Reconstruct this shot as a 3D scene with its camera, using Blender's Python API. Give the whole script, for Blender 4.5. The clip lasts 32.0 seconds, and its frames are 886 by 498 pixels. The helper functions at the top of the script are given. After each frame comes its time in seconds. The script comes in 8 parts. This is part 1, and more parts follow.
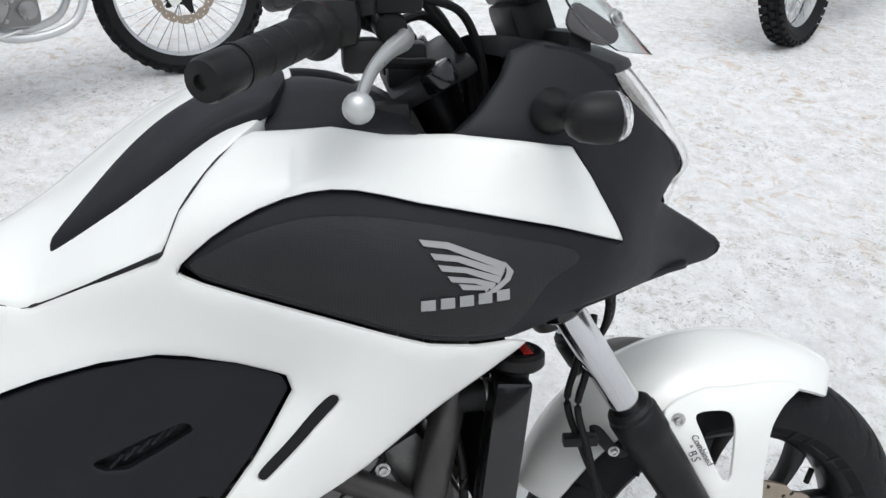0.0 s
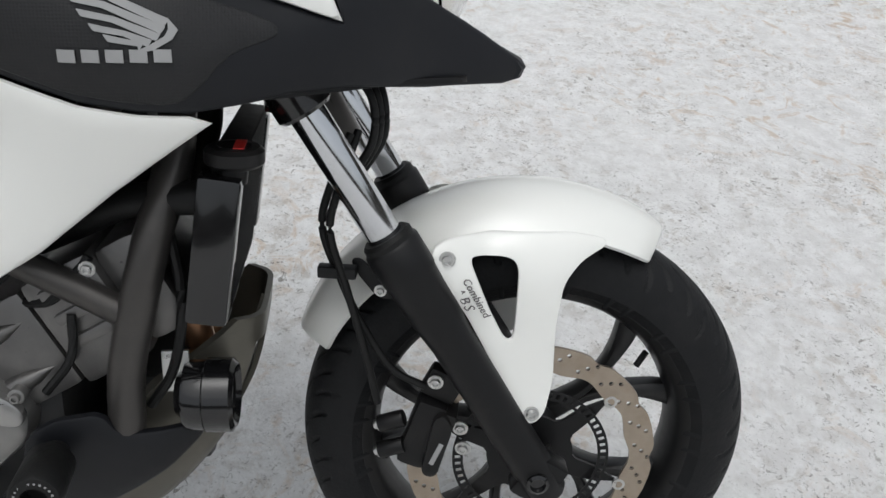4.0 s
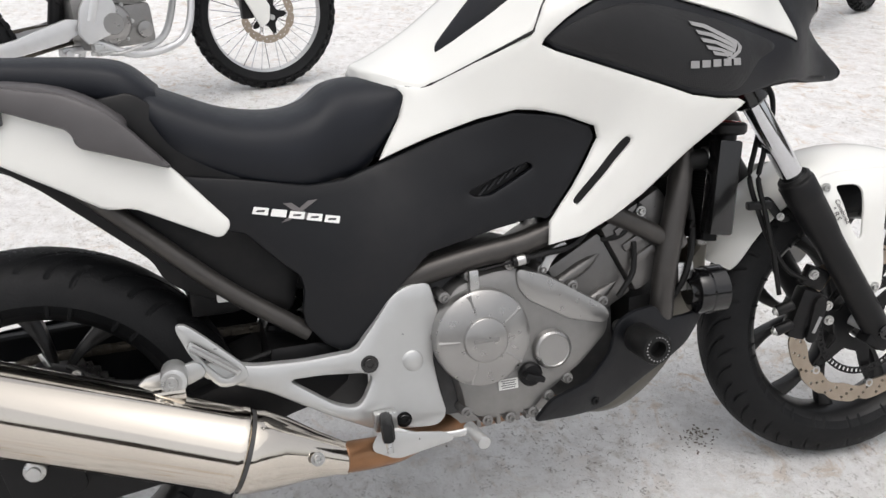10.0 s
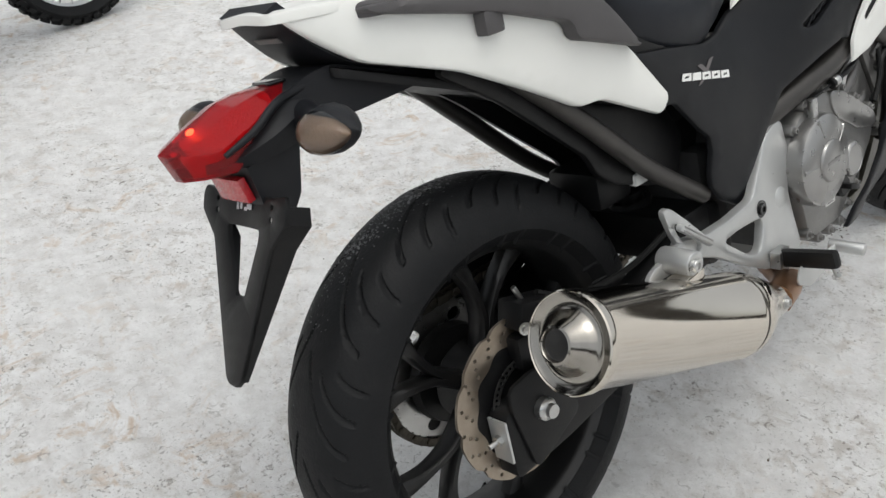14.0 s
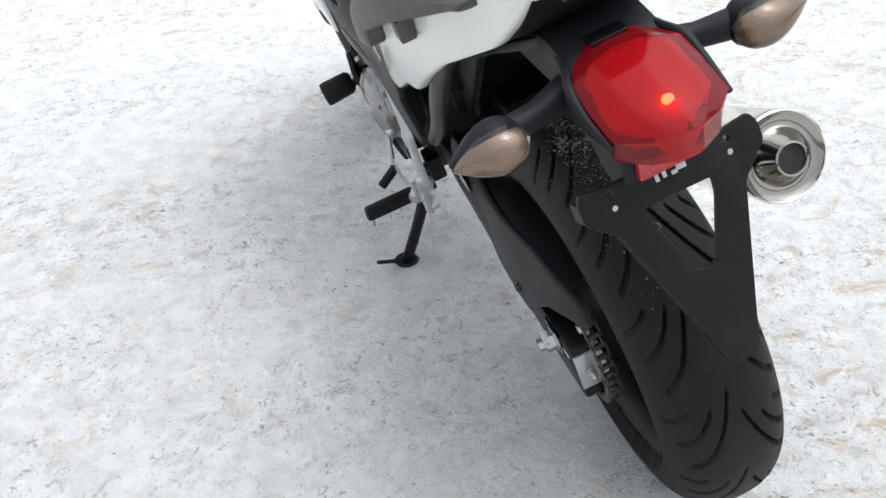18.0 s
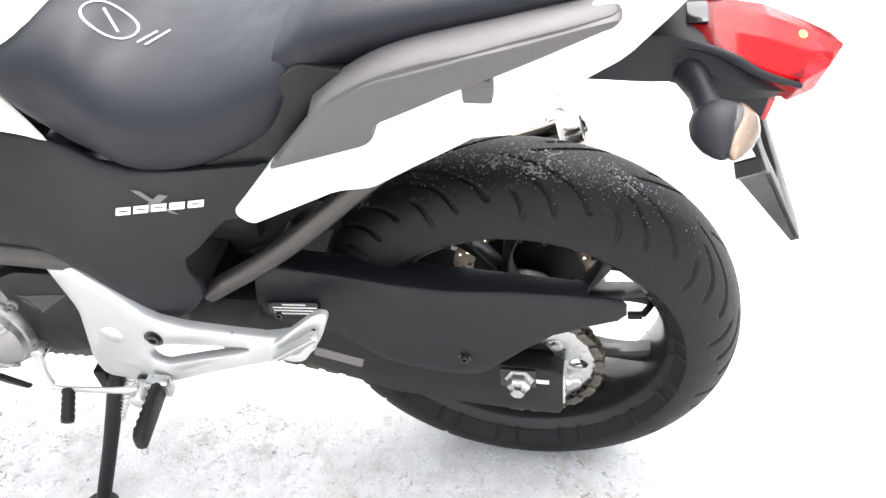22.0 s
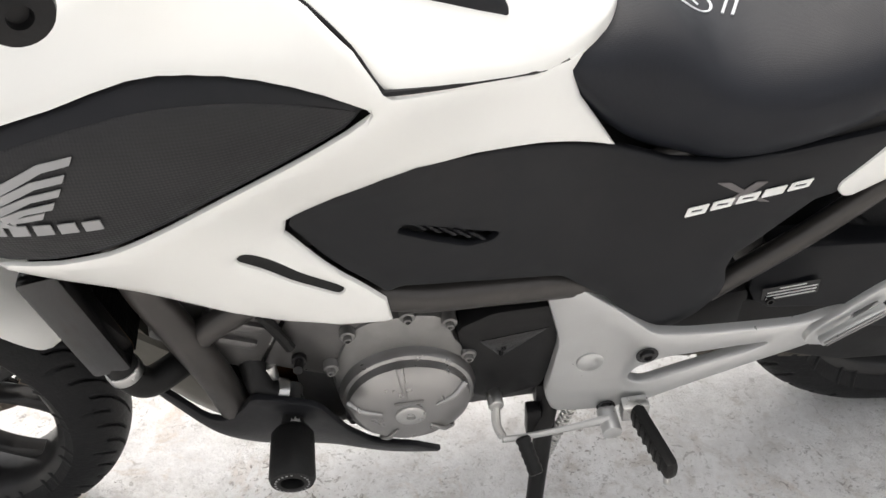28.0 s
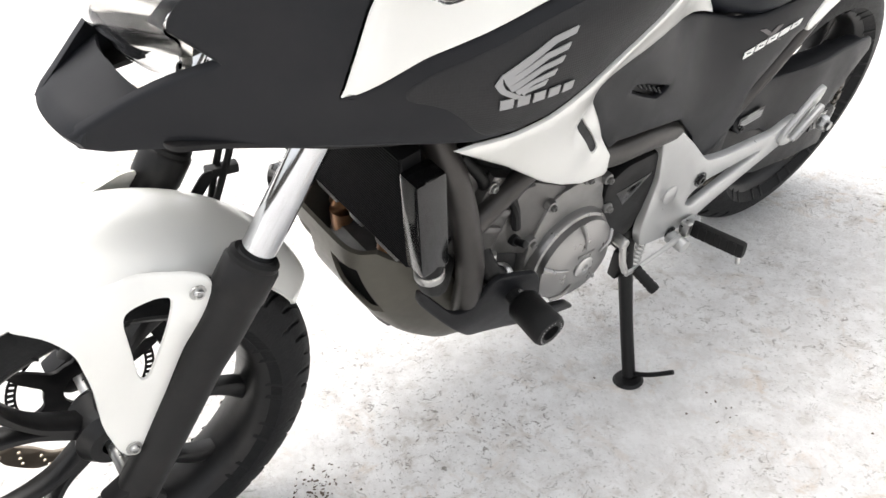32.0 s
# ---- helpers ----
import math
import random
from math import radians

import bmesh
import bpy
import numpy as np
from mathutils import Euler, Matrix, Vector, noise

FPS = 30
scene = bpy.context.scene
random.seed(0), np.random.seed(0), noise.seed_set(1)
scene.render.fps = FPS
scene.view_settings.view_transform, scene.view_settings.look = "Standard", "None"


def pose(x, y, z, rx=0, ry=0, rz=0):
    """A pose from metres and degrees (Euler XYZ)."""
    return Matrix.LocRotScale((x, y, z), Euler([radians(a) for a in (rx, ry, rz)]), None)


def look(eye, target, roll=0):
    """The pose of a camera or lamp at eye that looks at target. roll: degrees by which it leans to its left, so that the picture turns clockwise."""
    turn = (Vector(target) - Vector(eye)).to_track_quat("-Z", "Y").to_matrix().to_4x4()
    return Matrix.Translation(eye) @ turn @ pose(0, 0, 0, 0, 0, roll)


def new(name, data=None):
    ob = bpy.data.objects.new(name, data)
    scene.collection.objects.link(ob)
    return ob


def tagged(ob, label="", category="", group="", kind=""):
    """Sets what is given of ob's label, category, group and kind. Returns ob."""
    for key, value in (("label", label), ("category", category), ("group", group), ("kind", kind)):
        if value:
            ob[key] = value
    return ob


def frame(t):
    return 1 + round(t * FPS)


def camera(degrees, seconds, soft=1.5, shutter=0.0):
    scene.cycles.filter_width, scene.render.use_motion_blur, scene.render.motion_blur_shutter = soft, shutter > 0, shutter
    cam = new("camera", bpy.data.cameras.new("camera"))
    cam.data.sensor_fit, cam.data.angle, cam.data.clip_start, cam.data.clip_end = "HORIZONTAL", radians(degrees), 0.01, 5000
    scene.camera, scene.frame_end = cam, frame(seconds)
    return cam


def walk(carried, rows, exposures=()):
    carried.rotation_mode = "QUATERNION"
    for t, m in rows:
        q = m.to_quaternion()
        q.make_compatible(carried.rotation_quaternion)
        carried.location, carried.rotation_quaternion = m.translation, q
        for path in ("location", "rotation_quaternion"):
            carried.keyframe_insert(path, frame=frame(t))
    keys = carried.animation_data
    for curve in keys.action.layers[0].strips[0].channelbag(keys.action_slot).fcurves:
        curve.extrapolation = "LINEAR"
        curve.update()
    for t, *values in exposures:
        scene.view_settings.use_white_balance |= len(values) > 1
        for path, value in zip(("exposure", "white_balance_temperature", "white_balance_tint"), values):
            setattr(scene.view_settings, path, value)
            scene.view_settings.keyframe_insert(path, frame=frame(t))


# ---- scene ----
cam = camera(53.2, 32.0)

# The motorcycle is laid out upright (x ahead, y to its left) and then leans on its side stand.
LEAN = pose(0, 0, -0.004, -16.0)
PATH = [
    (0, (0.861, -0.713, 1.357), (1.289, 0.941, 0.317), 2.3),
    (0.5, (0.911, -0.79, 1.371), (1.202, 0.985, 0.496), 1.7),
    (1, (1.065, -0.795, 1.357), (1.193, 1.042, 0.575), 2.2),
    (1.5, (1.116, -0.864, 1.371), (1.209, 0.995, 0.639), 1.4),
    (2, (1.124, -0.942, 1.352), (1.206, 0.902, 0.581), 1.7),
    (2.5, (1.183, -0.875, 1.301), (1.307, 0.925, 0.438), 2.9),
    (3, (1.252, -0.771, 1.253), (1.427, 0.94, 0.233), 4.1),
    (3.5, (1.272, -0.746, 1.21), (1.487, 0.899, 0.093), 3.5),
    (5.5, (1.119, -0.875, 1.137), (1.298, 0.734, -0.037), 3.0),
    (6, (1.018, -0.881, 1.143), (1.103, 0.764, 0.009), 3.1),
    (6.5, (0.892, -0.833, 1.136), (0.966, 0.825, 0.02), 2.5),
    (7, (0.804, -0.785, 1.152), (0.964, 0.887, 0.067), 0.7),
    (7.5, (0.705, -0.827, 1.187), (1.016, 0.874, 0.182), 1.0),
    (8, (0.59, -0.94, 1.208), (1.023, 0.768, 0.261), 1.7),
    (8.5, (0.563, -1.035, 1.222), (0.979, 0.686, 0.292), 1.6),
    (9, (0.485, -1.151, 1.225), (0.91, 0.597, 0.35), 0.4),
    (9.5, (0.362, -1.221, 1.239), (0.837, 0.52, 0.376), 0.7),
    (10, (0.276, -1.186, 1.206), (0.796, 0.528, 0.315), 0.4),
    (10.5, (0.174, -1.107, 1.182), (0.769, 0.546, 0.225), -0.4),
    (11, (0.094, -1.079, 1.186), (0.662, 0.573, 0.213), -1.6),
    (11.5, (-0.083, -1.072, 1.189), (0.481, 0.578, 0.209), -3.0),
    (12, (-0.275, -1.048, 1.184), (0.287, 0.556, 0.131), -3.6),
    (12.5, (-0.424, -0.93, 1.156), (0.142, 0.659, 0.081), -4.8),
    (13, (-0.53, -0.784, 1.165), (0.127, 0.779, 0.105), -5.5),
    (13.5, (-0.624, -0.703, 1.167), (0.293, 0.718, 0.1), -3.5),
    (15.5, (-0.902, -0.169, 1.159), (0.569, 0.518, -0.009), -1.7),
    (16, (-1.009, -0.032, 1.162), (0.553, 0.424, -0.002), -0.7),
    (16.5, (-1.014, 0.095, 1.144), (0.588, 0.352, -0.026), -1.2),
    (17, (-0.94, 0.238, 1.146), (0.653, 0.258, -0.063), -3.3),
    (17.5, (-0.904, 0.379, 1.106), (0.674, 0.16, -0.103), -5.2),
    (18, (-0.923, 0.582, 1.086), (0.697, 0.184, -0.017), -5.4),
    (18.5, (-0.906, 0.715, 1.087), (0.722, 0.102, 0.1), -3.7),
    (19, (-0.784, 0.814, 1.096), (0.73, -0.055, 0.12), -4.3),
    (19.5, (-0.705, 0.894, 1.077), (0.612, -0.237, 0.082), -2.9),
    (20, (-0.637, 1.054, 1.083), (0.457, -0.29, 0.085), -4.4),
    (20.5, (-0.531, 1.12, 1.054), (0.396, -0.346, 0.058), -3.7),
    (21, (-0.349, 1.127, 1.03), (0.342, -0.449, 0.011), -2.9),
    (21.5, (-0.222, 1.132, 1.04), (0.341, -0.499, 0.029), -3.0),
    (22, (-0.111, 1.188, 1.039), (0.254, -0.512, 0.05), -2.8),
    (22.5, (-0.027, 1.253, 1.053), (0.176, -0.469, 0.057), -3.1),
    (23, (0.041, 1.241, 1.028), (0.161, -0.495, 0.041), -2.6),
    (23.5, (0.17, 1.158, 1.015), (0.186, -0.564, -0.003), -2.2),
    (24, (0.277, 1.113, 1.014), (0.283, -0.597, -0.023), -1.8),
    (24.5, (0.4, 1.138, 1.022), (0.448, -0.58, 0.0), -2.7),
    (25, (0.539, 1.203, 1.05), (0.6, -0.531, 0.054), -4.8),
    (25.5, (0.581, 1.261, 1.089), (0.613, -0.508, 0.156), -5.4),
    (27.5, (0.734, 1.116, 1.06), (0.674, -0.625, 0.078), -7.4),
    (28, (0.78, 1.125, 1.039), (0.699, -0.589, 0.01), -6.2),
    (28.5, (0.827, 1.134, 1.022), (0.676, -0.576, -0.004), -5.5),
    (29, (0.898, 1.164, 0.99), (0.653, -0.557, 0.0), -5.0),
    (29.5, (0.988, 1.179, 1.0), (0.677, -0.53, 0.008), -5.2),
    (30, (1.14, 1.16, 1.021), (0.703, -0.523, 0.032), -6.7),
    (30.5, (1.254, 1.145, 1.054), (0.68, -0.499, 0.071), -7.4),
    (31, (1.41, 1.164, 1.063), (0.618, -0.381, 0.069), -6.5),
    (31.5, (1.557, 1.185, 1.084), (0.644, -0.288, 0.086), -5.9),
    (32, (1.656, 1.097, 1.057), (0.649, -0.289, 0.026), -5.5),
]
EXPOSURES = [
    (0, 0.05, 6200, 8), (1, 0.05, 6200, 9), (2, -0.32, 6150, 7), (3, -0.52, 6250, 7), (6, 0.56, 6400, 10), (7, 0.45, 6400, 10), (8, 0.0, 6450, 10), (9, 0.08, 6500, 11), (10, 0.12, 6600, 11), (11, 0.66, 6450, 10), (12, 0.27, 6600, 10), (13.5, -0.24, 6500, 7), (16, 0.92, 6650, 8), (17, 0.36, 6350, 6), (18, 0.38, 6180, 7), (19, 0.66, 6350, 6), (20, 1.6, 6450, 8), (22, 2.04, 6500, 10), (25, 2.02, 6600, 10), (28, 0.78, 6850, 11), (29, 1.12, 6600, 11), (30, 1.09, 6650, 10), (32, 1.02, 6700, 10),
]
walk(cam, [(t, look(eye, target, roll)) for t, eye, target, roll in PATH], EXPOSURES)

# ---- light: an overcast winter sky ----
world = bpy.data.worlds.new("sky")
scene.world = world
world.use_nodes = True
wn = world.node_tree
sky = wn.nodes.new("ShaderNodeTexSky")
sky.sky_type = "NISHITA"
sky.sun_disc = False
sky.sun_elevation, sky.sun_rotation = radians(78), radians(190)
sky.air_density, sky.dust_density = 1.0, 4.0
grey = wn.nodes.new("ShaderNodeHueSaturation")
grey.inputs["Saturation"].default_value = 0.20
wn.links.new(sky.outputs[0], grey.inputs["Color"])
wn.links.new(grey.outputs[0], wn.nodes["Background"].inputs[0])
wn.nodes["Background"].inputs[1].default_value = 0.185
sun = new("sun", bpy.data.lights.new("sun", "SUN"))
sun.data.energy, sun.data.angle, sun.data.color = 0.5, radians(90), (1.0, 0.96, 0.91)
sun.matrix_world = look((0, 0, 5), (0.05, 1.3, 0))


# ---- materials ----
def mat(name, color, rough=0.5, metal=0.0, coat=0.0, spread=0.15, scale=30.0, bump=0.0, bump_scale=400.0, rough_var=0.1, dirt=0.0, dirt_color=(0.25, 0.22, 0.19), brushed=0.0, spec=0.5):
    """A surface with colour variation at two scales, roughness wear, fine relief and optional dust."""
    m = bpy.data.materials.new(name)
    m.use_nodes = True
    nt = m.node_tree
    b = nt.nodes["Principled BSDF"]
    co = nt.nodes.new("ShaderNodeTexCoord")
    n1 = nt.nodes.new("ShaderNodeTexNoise")
    n1.inputs["Scale"].default_value, n1.inputs["Detail"].default_value = scale, 5
    nt.links.new(co.outputs["Object"], n1.inputs["Vector"])
    mix = nt.nodes.new("ShaderNodeMix")
    mix.data_type = "RGBA"
    lo = [max(0, c * (1 - spread)) for c in color]
    hi = [min(1, c * (1 + spread)) for c in color]
    mix.inputs["A"].default_value, mix.inputs["B"].default_value = (*lo, 1), (*hi, 1)
    nt.links.new(n1.outputs["Fac"], mix.inputs["Factor"])
    col = mix.outputs["Result"]
    if dirt:
        n3 = nt.nodes.new("ShaderNodeTexNoise")
        n3.inputs["Scale"].default_value, n3.inputs["Detail"].default_value, n3.inputs["Roughness"].default_value = scale * 0.35, 9, 0.7
        nt.links.new(co.outputs["Object"], n3.inputs["Vector"])
        ramp = nt.nodes.new("ShaderNodeMapRange")
        ramp.inputs["From Min"].default_value, ramp.inputs["From Max"].default_value, ramp.inputs["To Max"].default_value = 0.5, 0.75, dirt
        nt.links.new(n3.outputs["Fac"], ramp.inputs["Value"])
        mx = nt.nodes.new("ShaderNodeMix")
        mx.data_type = "RGBA"
        nt.links.new(ramp.outputs[0], mx.inputs["Factor"])
        nt.links.new(col, mx.inputs["A"])
        mx.inputs["B"].default_value = (*dirt_color, 1)
        col = mx.outputs["Result"]
    nt.links.new(col, b.inputs["Base Color"])
    n2 = nt.nodes.new("ShaderNodeTexNoise")
    n2.inputs["Scale"].default_value, n2.inputs["Detail"].default_value = scale * 2.3, 6
    if brushed:
        mp = nt.nodes.new("ShaderNodeMapping")
        mp.inputs["Scale"].default_value = (0.05, 6, 6)
        nt.links.new(co.outputs["Object"], mp.inputs["Vector"])
        nt.links.new(mp.outputs[0], n2.inputs["Vector"])
    else:
        nt.links.new(co.outputs["Object"], n2.inputs["Vector"])
    rr = nt.nodes.new("ShaderNodeMapRange")
    rr.inputs["To Min"].default_value, rr.inputs["To Max"].default_value = max(0.02, rough - rough_var), min(1, rough + rough_var)
    nt.links.new(n2.outputs["Fac"], rr.inputs["Value"])
    nt.links.new(rr.outputs[0], b.inputs["Roughness"])
    b.inputs["Metallic"].default_value = metal
    b.inputs["Specular IOR Level"].default_value = spec
    if coat:
        b.inputs["Coat Weight"].default_value, b.inputs["Coat Roughness"].default_value = coat, 0.06
    if bump:
        nb = nt.nodes.new("ShaderNodeTexNoise")
        nb.inputs["Scale"].default_value, nb.inputs["Detail"].default_value = bump_scale, 3
        nt.links.new(co.outputs["Object"], nb.inputs["Vector"])
        bp = nt.nodes.new("ShaderNodeBump")
        bp.inputs["Strength"].default_value, bp.inputs["Distance"].default_value = bump, 0.002
        nt.links.new(nb.outputs["Fac"], bp.inputs["Height"])
        nt.links.new(bp.outputs[0], b.inputs["Normal"])
    return m


def glass(name, color, rough=0.03, ior=1.45, bump=0.0, bump_scale=200.0, trans=1.0):
    m = bpy.data.materials.new(name)
    m.use_nodes = True
    nt = m.node_tree
    b = nt.nodes["Principled BSDF"]
    b.inputs["Base Color"].default_value = (*color, 1)
    b.inputs["Roughness"].default_value, b.inputs["IOR"].default_value = rough, ior
    b.inputs["Transmission Weight"].default_value = trans
    if bump:
        co = nt.nodes.new("ShaderNodeTexCoord")
        w = nt.nodes.new("ShaderNodeTexNoise")
        w.inputs["Scale"].default_value = bump_scale
        nt.links.new(co.outputs["Object"], w.inputs["Vector"])
        bp = nt.nodes.new("ShaderNodeBump")
        bp.inputs["Strength"].default_value, bp.inputs["Distance"].default_value = bump, 0.002
        nt.links.new(w.outputs["Fac"], bp.inputs["Height"])
        nt.links.new(bp.outputs[0], b.inputs["Normal"])
    return m


def grain(name, color, rough, scale, depth, spread=0.2, spec=0.4):
    """Moulded plastic or vinyl with a pattern of small cells pressed into it."""
    m = mat(name, color, rough, spread=spread, scale=14, spec=spec)
    nt = m.node_tree
    co = nt.nodes.new("ShaderNodeTexCoord")
    v = nt.nodes.new("ShaderNodeTexVoronoi")
    v.inputs["Scale"].default_value, v.inputs["Randomness"].default_value = scale, 0.15
    nt.links.new(co.outputs["Object"], v.inputs["Vector"])
    bp = nt.nodes.new("ShaderNodeBump")
    bp.inputs["Strength"].default_value, bp.inputs["Distance"].default_value = depth, 0.002
    nt.links.new(v.outputs["Distance"], bp.inputs["Height"])
    nt.links.new(bp.outputs[0], nt.nodes["Principled BSDF"].inputs["Normal"])
    return m


M_WHITE = mat("pearl_white_paint", (0.80, 0.80, 0.765), 0.32, coat=0.7, spread=0.015, scale=6, rough_var=0.05, dirt=0.05)
M_MATT = mat("matt_black_cowl", (0.0084, 0.0092, 0.0118), 0.50, spec=0.26, spread=0.12, scale=8, bump=0.12, bump_scale=900, dirt=0.03)
M_COVER = mat("satin_black_cover", (0.0060, 0.0066, 0.0084), 0.45, spec=0.29, spread=0.15, scale=9, bump=0.1, bump_scale=800, dirt=0.03)
M_BLACK = mat("black_plastic", (0.006, 0.006, 0.0065), 0.42, spec=0.26, spread=0.2, scale=20, bump=0.08, dirt=0.04)
M_GLOSS = mat("gloss_black", (0.005, 0.005, 0.0055), 0.16, spec=0.4, coat=0.4, spread=0.1, rough_var=0.06, dirt=0.03)
M_INSERT = grain("meshed_black_insert", (0.0100, 0.0102, 0.0112), 0.55, 330, 0.28)
M_SEAT = grain("black_seat_vinyl", (0.0080, 0.0096, 0.0138), 0.47, 900, 0.14, spec=0.30)
M_TYRE = mat("tyre_rubber", (0.0056, 0.0060, 0.0068), 0.58, spec=0.24, spread=0.25, scale=40, bump=0.35, bump_scale=260, dirt=0.14, dirt_color=(0.045, 0.042, 0.039))
M_RUBBER = mat("black_rubber", (0.006, 0.006, 0.006), 0.52, spec=0.28, spread=0.2, scale=60, bump=0.2, bump_scale=300)
M_RIM = mat("black_cast_wheel", (0.009, 0.009, 0.0095), 0.38, metal=0.2, spread=0.2, scale=30, bump=0.08, dirt=0.06)
M_DISC = mat("brake_disc_steel", (0.367, 0.311, 0.252), 0.34, metal=0.9, spread=0.15, scale=60, dirt=0.35, dirt_color=(0.22, 0.15, 0.09))
M_STEEL = mat("bare_steel", (0.55, 0.55, 0.54), 0.3, metal=1.0, spread=0.12, scale=50, dirt=0.1)
M_CHROME = mat("fork_chrome", (0.60, 0.61, 0.63), 0.10, metal=1.0, spread=0.03, rough_var=0.04)
M_MUFFLER = mat("polished_muffler_steel", (0.64, 0.595, 0.53), 0.09, metal=1.0, spread=0.05, scale=12, rough_var=0.05, dirt=0.06)
M_ENDCAP = mat("pressed_steel_end", (0.36, 0.34, 0.31), 0.15, metal=1.0, spread=0.10, scale=40, rough_var=0.06, dirt=0.15, dirt_color=(0.12, 0.10, 0.08))
M_PIPE = mat("heat_browned_pipe", (0.30, 0.16, 0.085), 0.35, metal=0.9, spread=0.35, scale=18, dirt=0.3)
M_ENGINE = mat("grey_cast_engine", (0.25, 0.246, 0.240), 0.40, metal=0.75, spread=0.12, scale=60, bump=0.14, bump_scale=700, dirt=0.12)
M_ENGMID = mat("dull_cast_cylinder", (0.15, 0.146, 0.142), 0.32, metal=0.7, spread=0.15, scale=60, bump=0.14, bump_scale=700, dirt=0.12)
M_ENGINE2 = mat("bright_machined_cover", (0.34, 0.335, 0.328), 0.29, metal=0.85, spread=0.06, scale=25, rough_var=0.06, dirt=0.05)
M_ENGDARK = mat("dark_engine_block", (0.055, 0.055, 0.056), 0.5, metal=0.3, spread=0.3, scale=40, dirt=0.15)
M_SILVER = mat("silver_painted_bracket", (0.52, 0.525, 0.52), 0.32, metal=0.60, spread=0.05, scale=30, dirt=0.08)
M_FRAME = mat("graphite_frame_paint", (0.062, 0.058, 0.055), 0.38, metal=0.55, spread=0.08, scale=50, bump=0.05, dirt=0.08)
M_RAIL = mat("grey_grab_rail", (0.085, 0.080, 0.082), 0.5, metal=0.25, spread=0.08, scale=30, bump=0.08, bump_scale=900)
M_BELLY = mat("olive_grey_belly_paint", (0.115, 0.108, 0.090), 0.4, metal=0.5, spread=0.1, scale=30, dirt=0.2)
M_LOGO = mat("silver_grey_decal", (0.30, 0.30, 0.30), 0.4, spread=0.05)
M_DECALWHITE = mat("white_decal", (0.82, 0.82, 0.80), 0.4, spread=0.04)
M_DECALGREY = mat("dull_grey_decal", (0.13, 0.12, 0.12), 0.5, spread=0.1)
M_REDLENS = glass("red_lens", (0.74, 0.020, 0.030), 0.10, ior=1.28, bump=0.1, bump_scale=160, trans=0.80)
M_REDIN = mat("red_reflector", (0.47, 0.022, 0.03), 0.25, coat=0.5, spread=0.25, scale=160, bump=0.6, bump_scale=420)
M_CLEAR = glass("clear_lens", (0.97, 0.97, 0.97), 0.02)
M_SCREEN = glass("clear_windscreen", (0.90, 0.93, 0.93), 0.02, 1.2)
M_AMBER = mat("amber_bulb_cover", (0.85, 0.22, 0.03), 0.25, coat=0.6, spread=0.2)
M_SMOKE = mat("ribbed_indicator_reflector", (0.22, 0.155, 0.110), 0.22, metal=0.6, spread=0.3, scale=120, bump=0.5, bump_scale=260)
M_REFL = mat("headlight_reflector", (0.85, 0.83, 0.79), 0.22, metal=1.0, spread=0.05)
M_RED = mat("red_paint", (0.62, 0.03, 0.025), 0.35, coat=0.5, spread=0.06)
M_GOLD = mat("gold_fork", (0.72, 0.46, 0.10), 0.28, metal=0.9, spread=0.1)
M_SLUSH = mat("grey_frozen_slush", (0.115, 0.115, 0.12), 0.65, spread=0.5, scale=300)
M_CHALK = mat("white_chalk", (0.62, 0.64, 0.66), 0.9, spread=0.4, scale=300)
M_LABEL = mat("paper_label", (0.75, 0.75, 0.73), 0.5, spread=0.06)
M_INK = mat("grey_ink", (0.16, 0.16, 0.16), 0.6, spread=0.1)
M_CHAIN = mat("oily_chain", (0.10, 0.09, 0.075), 0.4, metal=0.8, spread=0.3, scale=90, dirt=0.3)
M_FIN = mat("radiator_fin", (0.005, 0.005, 0.0055), 0.7, spec=0.2, spread=0.2)
M_LAMP = bpy.data.materials.new("lit_filament")
M_LAMP.use_nodes = True
M_LAMP.node_tree.nodes["Principled BSDF"].inputs["Emission Color"].default_value = (1.0, 0.42, 0.10, 1)
M_LAMP.node_tree.nodes["Principled BSDF"].inputs["Emission Strength"].default_value = 7.0


